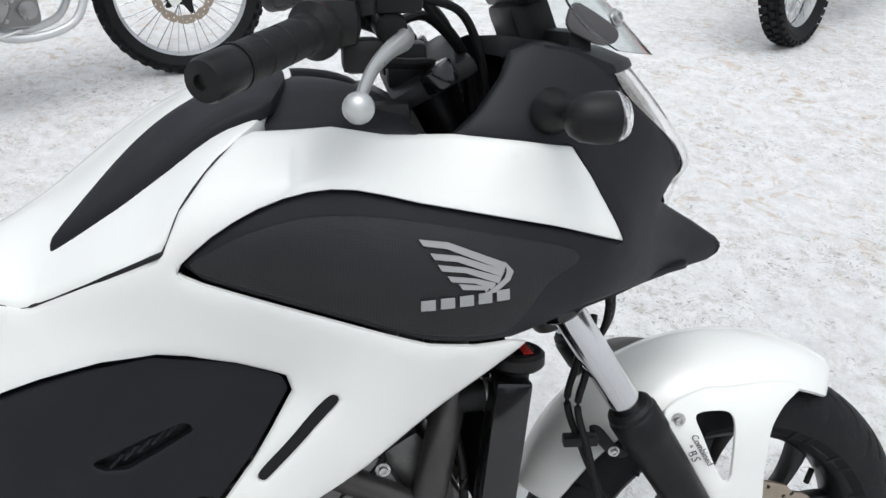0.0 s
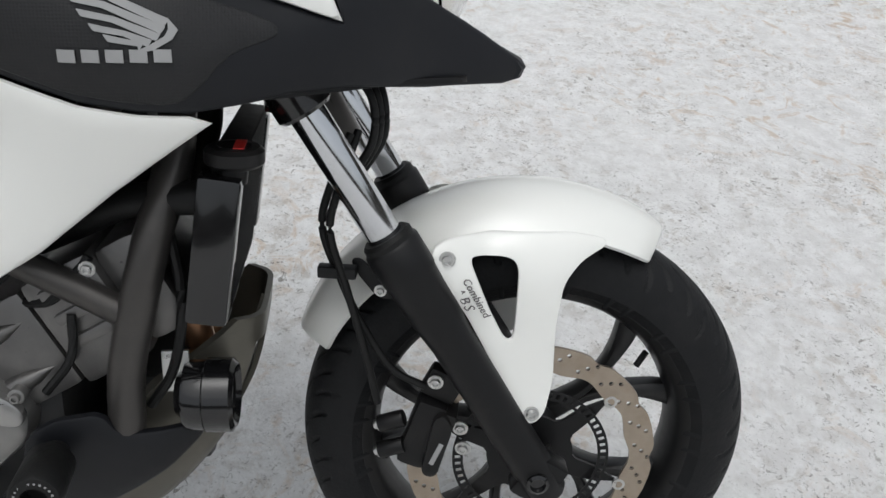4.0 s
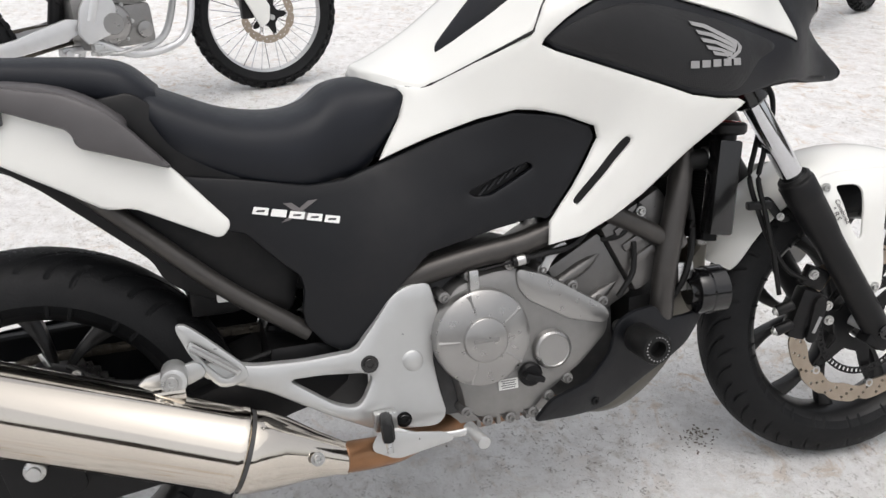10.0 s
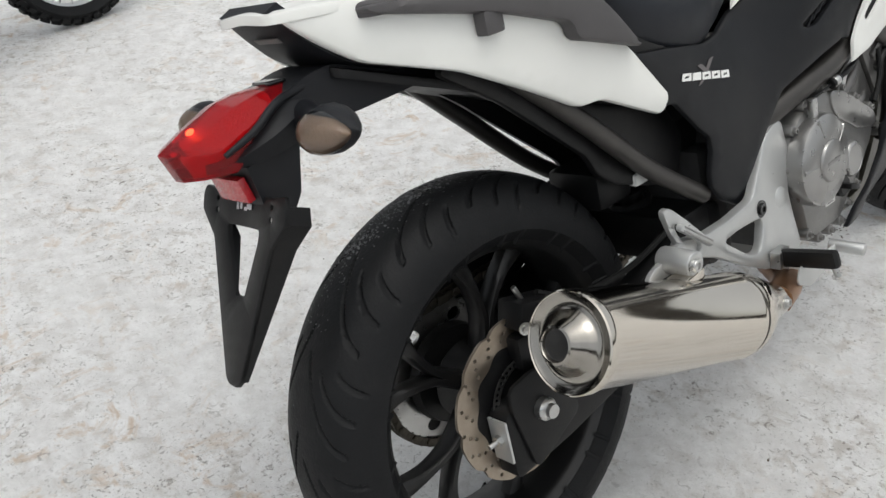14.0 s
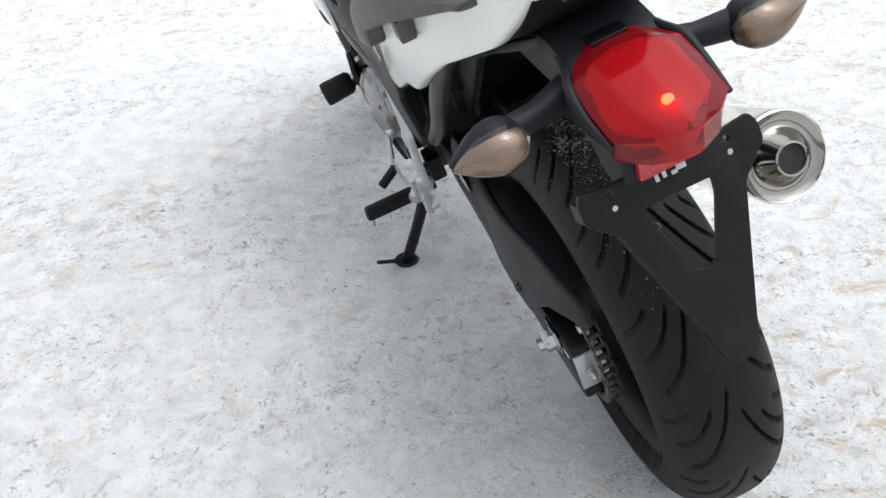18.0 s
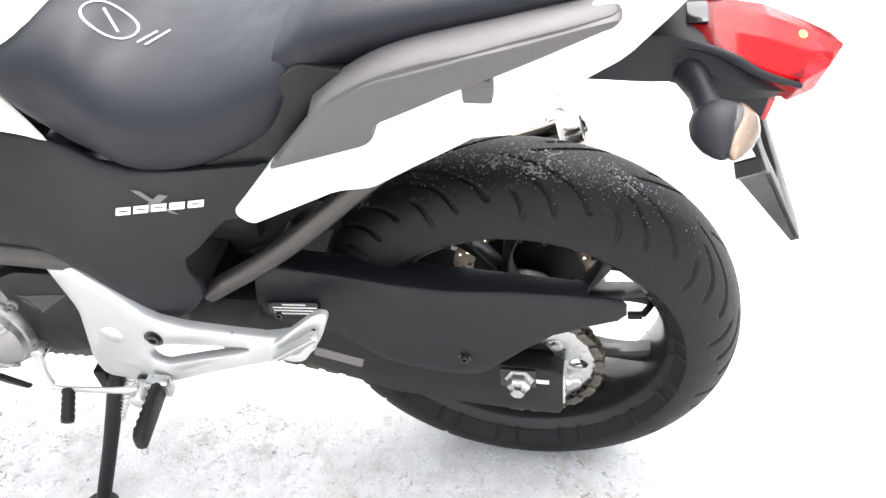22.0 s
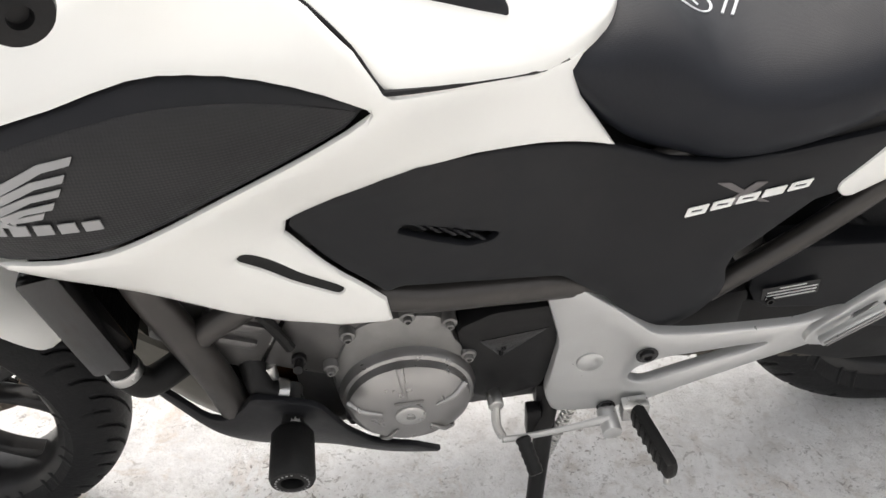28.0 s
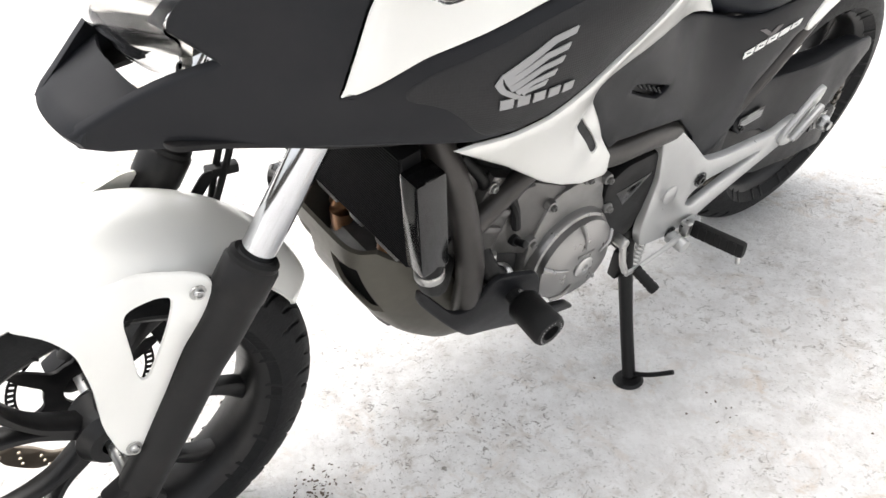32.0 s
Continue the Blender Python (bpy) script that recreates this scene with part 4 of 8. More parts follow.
# ---- front: fender, brake, hoses ----
def front_fender():
    rings = []
    for a, w, top in curve([(61, 0.028, 0.330), (63, 0.052, 0.333), (70, 0.074, 0.338), (90, 0.084, 0.345), (110, 0.086, 0.349), (130, 0.084, 0.347), (143, 0.076, 0.342), (150, 0.062, 0.337), (153.5, 0.044, 0.334)], 6):
        c, s = math.cos(radians(a)), math.sin(radians(a))
        outer = [(y, top - 0.040 * abs(y) ** 2.6) for y in np.linspace(-1, 1, 15)]
        ring = [((r * c), y * w, r * s) for y, r in outer] + [((r - 0.004) * c, y * (w - 0.003), (r - 0.004) * s) for y, r in outer[::-1]]
        rings.append([(FRONT.x + p[0], p[1], FRONT.z + p[2]) for p in ring])
    f = part("front_fender", loft(rings), M_WHITE, bike, "pearl white front fender with side stays", STEER)
    stay = [(1.364, 0.600), (1.374, 0.576), (1.409, 0.519), (1.466, 0.412), (1.476, 0.388), (1.492, 0.376), (1.508, 0.388), (1.517, 0.431), (1.516, 0.500), (1.522, 0.555), (1.540, 0.578), (1.558, 0.588), (1.575, 0.596), (1.570, 0.604), (1.53, 0.611), (1.44, 0.612), (1.385, 0.610)]
    hole = [(1.411, 0.587), (1.420, 0.590), (1.457, 0.589), (1.468, 0.579), (1.466, 0.490), (1.456, 0.487), (1.438, 0.522)]
    width = spline([(1.37, 0.6, 0.116), (1.389, 0.59, 0.118), (1.41, 0.52, 0.120), (1.506, 0.38, 0.126), (1.527, 0.45, 0.114), (1.45, 0.595, 0.104), (1.575, 0.595, 0.084), (1.53, 0.611, 0.082), (1.44, 0.612, 0.084), (1.53, 0.58, 0.100), (1.47, 0.52, 0.117)])
    for m in (True, False):
        s = part("fender_stay", panel(stay, width, 0.005, 0.0025, 0.012, [hole]), M_WHITE, f, "", STEER, m)
        for x, z, y in ((1.385, 0.590, 0.119), (1.492, 0.392, 0.126)):
            part("stay_bolt", bolt((x, y, z), (0, 1, 0), 0.0065), M_STEEL, s, "", STEER, m)
    tilt = pose(1.402, -0.1222, 0.566, 0, 60, 0)
    part("stay_lettering", join(letters("Combined", 0.0130, 0.0004, 0.2), moved(letters("ABS", 0.0165, 0.0004, 0.35, 1.25), pose(0.005, 0, -0.0145))), M_DECALGREY, f, "grey lettering on the stay", STEER @ tilt, sharp=80)
    TURN = Matrix.Translation(HEAD) @ Matrix.Rotation(radians(-12), 4, Vector((-math.sin(radians(27)), 0, math.cos(radians(27))))) @ Matrix.Translation(-HEAD)
    # brake caliper on the right leg
    c = part("front_caliper", join(block((0.040, 0.038, 0.100), (1.372, -0.100, 0.352), 0.010, Matrix.Rotation(radians(18), 4, "Y")), block((0.028, 0.046, 0.070), (1.394, -0.098, 0.356), 0.008, Matrix.Rotation(radians(18), 4, "Y")), block((0.046, 0.022, 0.040), (1.396, -0.098, 0.420), 0.006, Matrix.Rotation(radians(25), 4, "Y"))), M_BLACK, bike, "black front brake caliper", TURN)
    for k, z in enumerate((0.335, 0.375)):
        part("piston_housing", rod((1.350, -0.112, z), (1.318, -0.112, z - 0.012), 0.011), M_BLACK, c, "", TURN)
        part("caliper_bolt", bolt((1.318, -0.112, z - 0.012), (-1, 0, -0.35), 0.006), M_STEEL, c, "", TURN)
    part("pad_cover", plate([(1.372, 0.300), (1.392, 0.296), (1.412, 0.372), (1.402, 0.392), (1.388, 0.386)], -0.119, -0.128, 0.003), M_BLACK, c, "", TURN)
    part("maker_mark", moved(block((0.034, 0.0008, 0.006), (0, 0, 0), 0), TURN @ pose(1.392, -0.1288, 0.335, 0, -68, 0)), M_LOGO, c, "dull silver mark")
    for p in ((1.388, -0.112, 0.430), (1.420, -0.112, 0.365), (1.424, -0.112, 0.335)):
        part("caliper_bolt", bolt(p, (0, -1, 0), 0.0065), M_STEEL, c, "", TURN)
    part("brake_hose", pipe([(1.285, -0.085, 0.73), (1.265, -0.105, 0.675), (1.255, -0.110, 0.625), (1.275, -0.110, 0.560), (1.300, -0.110, 0.500), (1.335, -0.112, 0.445), (1.375, -0.108, 0.420)], 0.0048, 10), M_RUBBER, bike, "black brake hose", TURN)
    part("brake_hose", pipe([(1.292, -0.075, 0.73), (1.276, -0.118, 0.675), (1.266, -0.122, 0.625), (1.282, -0.122, 0.560), (1.302, -0.122, 0.480), (1.318, -0.120, 0.400)], 0.0048, 10), M_RUBBER, bike, "", TURN)
    part("hose_clip", join(block((0.045, 0.016, 0.014), (1.272, -0.116, 0.574), 0.003), plate([(1.285, 0.585), (1.300, 0.585), (1.325, 0.550), (1.340, 0.548), (1.340, 0.534), (1.316, 0.536), (1.290, 0.570)], -0.100, -0.104, 0.001)), M_BLACK, bike, "", TURN)
    part("clip_bolt", bolt((1.320, -0.104, 0.546), (0, -1, 0), 0.005), M_STEEL, bike, "", TURN)
    for k in range(3):
        part("brake_hose", pipe([(1.270 + 0.01 * k, 0.02 * k - 0.06, 0.80), (1.305 + 0.005 * k, 0.01 * k - 0.070, 0.770), (1.308 + 0.005 * k, 0.01 * k - 0.075, 0.720), (1.282 + 0.005 * k, 0.01 * k - 0.085, 0.675)], 0.0048, 10), M_RUBBER, bike, "", TURN)


front_fender()


# ---- nose: beak, headlight, screen, clocks, front indicators ----
def nose():
    # duck-bill front edge between the two cowl halves
    rings = []
    for y in np.linspace(-0.053, 0.053, 17):
        u = abs(y) / 0.053
        x1 = 1.476 - 0.012 * u**2.5
        ring = [(x1 - 0.072, y * 1.25, 0.830 - 0.006 * u), (x1 - 0.02, y, 0.803 + 0.004 * u), (x1 - 0.005, y, 0.796), (x1, y, 0.788), (x1 - 0.004, y, 0.780), (x1 - 0.02, y, 0.773), (x1 - 0.085, y * 1.3, 0.774), (x1 - 0.085, y * 1.3, 0.782), (x1 - 0.03, y, 0.784), (x1 - 0.075, y * 1.25, 0.822)]
        rings.append(ring)
    part("beak", loft(rings), M_MATT, bike, "matt black beak under the headlight")
    # underside tray closing the cowl from below
    under = spline([(1.44, 0, 0.779), (1.44, 0.08, 0.779), (1.26, 0.18, 0.784), (1.26, 0, 0.79), (1.15, 0, 0.785), (1.15, 0.22, 0.778)])
    for m in (True, False):
        part("cowl_underside", panel([(1.13, 0.09), (1.13, 0.215), (1.20, 0.205), (1.262, 0.178), (1.345, 0.125), (1.395, 0.100), (1.40, 0.06), (1.34, 0.06), (1.30, 0.10)], lambda x, y: under(x, abs(y)) + 0.004, 0.006, 0.002, axis=2), M_BLACK, bike, "", mirror=m)
    # headlight: rows from its brow down to its chin
    rows = [(1.032, 1.268, 0.142, 1.332), (1.010, 1.282, 0.139, 1.352), (0.980, 1.312, 0.126, 1.378), (0.945, 1.356, 0.106, 1.404), (0.920, 1.380, 0.095, 1.421), (0.900, 1.382, 0.090, 1.427), (0.880, 1.366, 0.078, 1.420), (0.862, 1.368, 0.080, 1.406), (0.847, 1.368, 0.074, 1.399), (0.836, 1.374, 0.056, 1.390)]
    st = curve(rows, 3)

    def shell(inset):
        lines = []
        for z, xe, w, xc in st:
            line = []
            for y in np.linspace(-1, 1, 21):
                line.append((xe + (xc - xe) * (1 - abs(y) ** 2.2) - inset, y * (w - inset * 0.4), z))
            lines.append(line)
        return lines

    h = part("headlight", join(loft([a + b[::-1] for a, b in zip(shell(0.0), shell(0.0035))])), M_CLEAR, bike, "clear headlight glass")
    h.visible_shadow = False
    deep = shell(0.007)
    bowl = []
    for line, (z, xe, w, xc) in zip(deep, st):
        row = []
        for p in line:
            u = abs(p[1]) / max(w, 0.01)
            row.append((p[0] - 0.022 * math.sin(math.pi * min(1, abs(u - 0.03))) ** 0.6, p[1], p[2]))
        bowl.append(row)
    part("reflector", loft(bowl, closed=False, caps=False), M_REFL, h, "mirrored headlight reflector")
    part("divider", block((0.05, 0.014, 0.15), (1.355, 0, 0.945), 0.004, Matrix.Rotation(radians(-30), 4, "Y")), M_REFL, h)
    for y in (-0.05, 0.05):
        part("bulb", ball((1.335, y, 0.955), 0.012), M_REFL, h, "silvered bulb cap")
    rings = []
    for y in np.linspace(-0.143, 0.143, 19):
        u = abs(y) / 0.143
        xf = 1.338 - 0.066 * u**2.2
        rings.append([(1.19, y, 1.068 - 0.006 * u), (xf - 0.04, y, 1.052), (xf - 0.004, y, 1.037), (xf, y, 1.030), (xf - 0.006, y, 1.026), (1.19, y, 1.040)])
    part("headlight_brow", loft(rings), M_MATT, bike, "matt black cowl over the headlight")
    # screen: centre and side of each row from the top down
    rows = curve([(1.128, 1.262, 1.114, 0.075, 1.246), (1.182, 1.216, 1.150, 0.112, 1.196), (1.240, 1.160, 1.180, 0.138, 1.142), (1.300, 1.098, 1.200, 0.152, 1.098), (1.334, 1.062, 1.222, 0.152, 1.074), (1.358, 1.036, 1.256, 0.146, 1.052)], 4)

    def sheet(off):
        out = []
        for xc, zc, xs, ys, zs in rows:
            out.append([(xs + (xc - xs) * (1 - abs(u) ** 2.0) - off + 0.016, u * ys, zs + (zc - zs) * (1 - abs(u) ** 2.0)) for u in np.linspace(-1, 1, 21)])
        return out

    s = part("windscreen", loft([a + b[::-1] for a, b in zip(sheet(0.0), sheet(0.003))]), M_SCREEN, bike, "low clear windscreen with bolts")
    s.visible_shadow = False
    for y in (-1, 1):
        for x, yy, z in ((1.245, 0.142, 1.118), (1.277, 0.126, 1.086)):
            part("screen_bolt", bolt((x, y * yy, z), (0.5, y * 0.8, 0.3), 0.007), M_STEEL, s)
    part("screen_bracket", panel([(1.210, 1.078), (1.220, 1.108), (1.277, 1.075), (1.277, 1.060), (1.254, 1.056)], lambda x, z: 0.146 - 0.3 * max(0, x - 1.245), 0.006, 0.002), M_RAIL, bike, "grey screen bracket", mirror=True)
    part("screen_bracket", panel([(1.210, 1.078), (1.220, 1.108), (1.277, 1.075), (1.277, 1.060), (1.254, 1.056)], lambda x, z: 0.146 - 0.3 * max(0, x - 1.245), 0.006, 0.002), M_RAIL, bike)
    clock = part("instrument_panel", block((0.044, 0.180, 0.072), (1.194, 0, 1.140), 0.016, Matrix.Rotation(radians(-24), 4, "Y")), M_BLACK, bike, "black digital instrument cluster")
    part("display", block((0.004, 0.150, 0.055), (1.174, 0, 1.148), 0.001, Matrix.Rotation(radians(-24), 4, "Y")), M_GLOSS, clock)
    part("cluster_mount", block((0.05, 0.10, 0.07), (1.213, 0, 1.076), 0.01, Matrix.Rotation(radians(-20), 4, "Y")), M_BLACK, clock)
    for m in (True, False):
        i = part("front_indicator", join(pipe([(1.185, 0.175, 0.994), (1.192, 0.210, 0.996), (1.194, 0.250, 0.998)], [0.026, 0.013, 0.016], 14, 4), moved(lathe([(0, 0), (0.009, 0.001), (0.017, 0.006), (0.023, 0.016), (0.0255, 0.030), (0.0262, 0.046), (0.0250, 0.050), (0.0, 0.044)], 24), frame_on((1.166, 0.262, 0.998), (1.30, 0.268, 0.994)))), M_BLACK, bike, "black front indicator with a clear lens", mirror=m)
        part("bulb", moved(lathe([(0, 0.007), (0.010, 0.005), (0.020, 0.0), (0.0, -0.001)], 14, False), frame_on((1.2155, 0.2645, 0.9965), (1.30, 0.268, 0.994))), M_AMBER, i, "amber faceted bulb cover", mirror=m, sharp=8)
        ln = part("lens", moved(lathe([(0.0255, 0), (0.0250, 0.005), (0.020, 0.012), (0.010, 0.0165), (0, 0.018), (0, 0.016), (0.009, 0.0148), (0.018, 0.0105), (0.023, 0.004), (0.0235, 0)], 20, False), frame_on((1.2155, 0.2645, 0.9965), (1.30, 0.268, 0.994))), M_CLEAR, i, "", mirror=m)
        ln.visible_shadow = False
    # cover behind the bars and the dark space under it
    for m in (True, False):
        part("tank_shroud", panel([(0.887, 0.180), (0.893, 0.060), (0.930, 0.055), (1.000, 0.075), (1.030, 0.120), (1.045, 0.190), (0.95, 0.184)], spline([(0.887, 0.18, 0.990), (0.893, 0.06, 1.034), (0.93, 0.11, 1.030), (0.99, 0.10, 1.026), (1.02, 0.13, 1.006), (1.045, 0.19, 0.978), (0.95, 0.184, 0.992), (1.0, 0.07, 1.02)]), 0.02, 0.006, 0.014, axis=2), M_MATT, bike, "black cover ahead of the lid", mirror=m)
    part("inner_tray", join(block((0.26, 0.28, 0.02), (1.09, 0, 0.90), 0.006), block((0.12, 0.30, 0.14), (0.98, 0, 0.94), 0.01), block((0.03, 0.26, 0.18), (1.235, 0, 0.985), 0.01)), M_BLACK, bike, "black inner panel")
    part("cowl_core", block((0.36, 0.30, 0.10), (0.97, 0, 0.86), 0.02), M_BLACK, bike)


nose()


def bars():
    STEER = Matrix.Translation((1.479, 0, 0.305)) @ Matrix.Rotation(radians(-7), 4, Vector(RAKE)) @ Matrix.Translation((-1.479, 0, -0.305))
    half = [(0.892, 0.410, 1.089), (0.960, 0.300, 1.108), (0.995, 0.20, 1.112), (1.030, 0.12, 1.095), (1.055, 0.05, 1.075)]
    bar = part("handlebar", pipe([(x, -y, z) for x, y, z in half] + [(1.060, 0, 1.068)] + half[::-1], 0.0112, 14), M_BLACK, bike, "black tubular handlebar turned slightly to the right", STEER)
    part("top_clamp", join(block((0.10, 0.24, 0.022), (1.085, 0, 1.030), 0.008, Matrix.Rotation(radians(-27), 4, "Y")), block((0.045, 0.04, 0.05), (1.060, 0.05, 1.045), 0.006), block((0.045, 0.04, 0.05), (1.060, -0.05, 1.045), 0.006)), M_BLACK, bike, "black handlebar clamp", STEER)
    part("steering_stem", rod((1.085, 0, 1.02), (1.24, 0, 0.72), 0.03), M_BLACK, bike, "", STEER)
    for y in (-0.12, 0.12):
        part("fork_cap", rod((1.0905 + 0.004, y, 1.03), (1.0905 - 0.008, y, 1.05), 0.02), M_GLOSS, bike, "", STEER)
    for s in (-1, 1):
        d = (Vector((0.888, s * 0.428, 1.089)) - Vector((0.966, s * 0.305, 1.110))).normalized()
        a = Vector((0.966, s * 0.305, 1.110))
        prof = [(0, 0), (0.023, 0), (0.025, 0.003), (0.025, 0.009), (0.020, 0.013), (0.0170, 0.016)]
        for k in range(3):
            q = 0.030 + 0.028 * k
            prof += [(0.0168, q), (0.0160, q + 0.001), (0.0160, q + 0.003), (0.0168, q + 0.004)]
        prof += [(0.0168, 0.108), (0.0180, 0.112), (0.0180, 0.116), (0, 0.116)]
        gr = part("grip", turned(a, a + d, prof, 24), M_RUBBER, bar, "ribbed black rubber grip", STEER)
        part("bar_end", turned(a + d * 0.114, a + d * 2, [(0, 0), (0.0165, 0), (0.0172, 0.004), (0.0172, 0.034), (0.0155, 0.039), (0.006, 0.041), (0.005, 0.037), (0, 0.037)], 24), M_BLACK, gr, "black bar end weight", STEER)
        sw = part("switch_housing", join(block((0.044, 0.048, 0.044), a - d * 0.026, 0.015), block((0.036, 0.03, 0.03), a - d * 0.03 + Vector((0.02, 0, -0.03)), 0.008)), M_BLACK, bar, "black switch housing", STEER)
        if s < 0:
            part("kill_switch", block((0.016, 0.022, 0.014), a - d * 0.034 + Vector((-0.002, 0, 0.026)), 0.004), M_RED, sw, "red engine stop switch", STEER)
        part("master_cylinder", join(block((0.046, 0.094, 0.034), (1.036, s * 0.222, 1.134), 0.008), block((0.050, 0.098, 0.007), (1.036, s * 0.222, 1.153), 0.003), rod((1.030, s * 0.16, 1.104), (1.030, s * 0.26, 1.104), 0.015)), M_BLACK, bar, "black brake fluid reservoir", STEER)
        lev = part("lever", join(pipe([(1.044, s * 0.235, 1.094), (1.038, s * 0.274, 1.094), (1.024, s * 0.315, 1.092), (1.008, s * 0.360, 1.084), (0.998, s * 0.398, 1.074), (0.993, s * 0.422, 1.068)], [0.012, 0.0095, 0.008, 0.0065, 0.006, 0.0055], 12, 5, 0.75), ball((0.992, s * 0.430, 1.065), 0.0120)), M_SILVER, bar, "cast silver lever", STEER)
        if s < 0:
            st = [(1.004, -0.268, 1.118), (1.004, -0.276, 1.160), (0.992, -0.277, 1.195), (0.971, -0.278, 1.227), (0.948, -0.280, 1.252), (0.925, -0.290, 1.268)]
        else:
            st = [(1.010, 0.275, 1.118), (1.011, 0.284, 1.176), (1.005, 0.288, 1.235), (0.978, 0.290, 1.284), (0.955, 0.30, 1.302)]
        mi = part("mirror", join(pipe(st, 0.008, 10), rod(st[0], Vector(st[0]) + Vector((0.003, 0, 0.05)), 0.013, 0.011)), M_BLACK, bike, "black mirror on a bent stem", STEER)
        e = Vector(st[-1])
        part("mirror_housing", moved(ball((0, 0, 0), 0.062, (0.42, 1.35, 0.80)), Matrix.Translation(e + Vector((-0.005, s * 0.035, 0.012)))), M_BLACK, mi, "", STEER)
        part("mirror_glass", moved(ball((0, 0, 0), 0.056, (0.06, 1.35, 0.80)), Matrix.Translation(e + Vector((-0.030, s * 0.035, 0.012)))), M_CHROME, mi, "", STEER)
    for k, (pts, r) in enumerate((([(1.000, -0.215, 1.140), (1.05, -0.16, 1.142), (1.085, -0.12, 1.105), (1.125, -0.07, 1.05), (1.14, -0.05, 0.96)], 0.006), ([(1.000, -0.205, 1.118), (1.03, -0.15, 1.095), (1.08, -0.09, 1.10), (1.13, -0.05, 1.04), (1.13, -0.03, 0.95)], 0.0055),
                                  ([(1.05, -0.17, 1.140), (1.07, -0.15, 1.125), (1.12, -0.10, 1.10), (1.145, -0.08, 1.03), (1.14, -0.07, 0.95)], 0.005), ([(1.0, -0.18, 1.065), (1.05, -0.12, 1.055), (1.10, -0.07, 1.04), (1.13, -0.04, 0.97)], 0.006),
                                  ([(0.99, 0.215, 1.098), (1.06, 0.13, 1.12), (1.12, 0.06, 1.08), (1.135, 0.03, 0.98)], 0.0055), ([(1.02, 0.20, 1.11), (1.09, 0.12, 1.115), (1.13, 0.07, 1.05), (1.13, 0.05, 0.96)], 0.0055))):
        part("cable", pipe(pts, r, 8), M_RUBBER, bike, "", STEER)


bars()


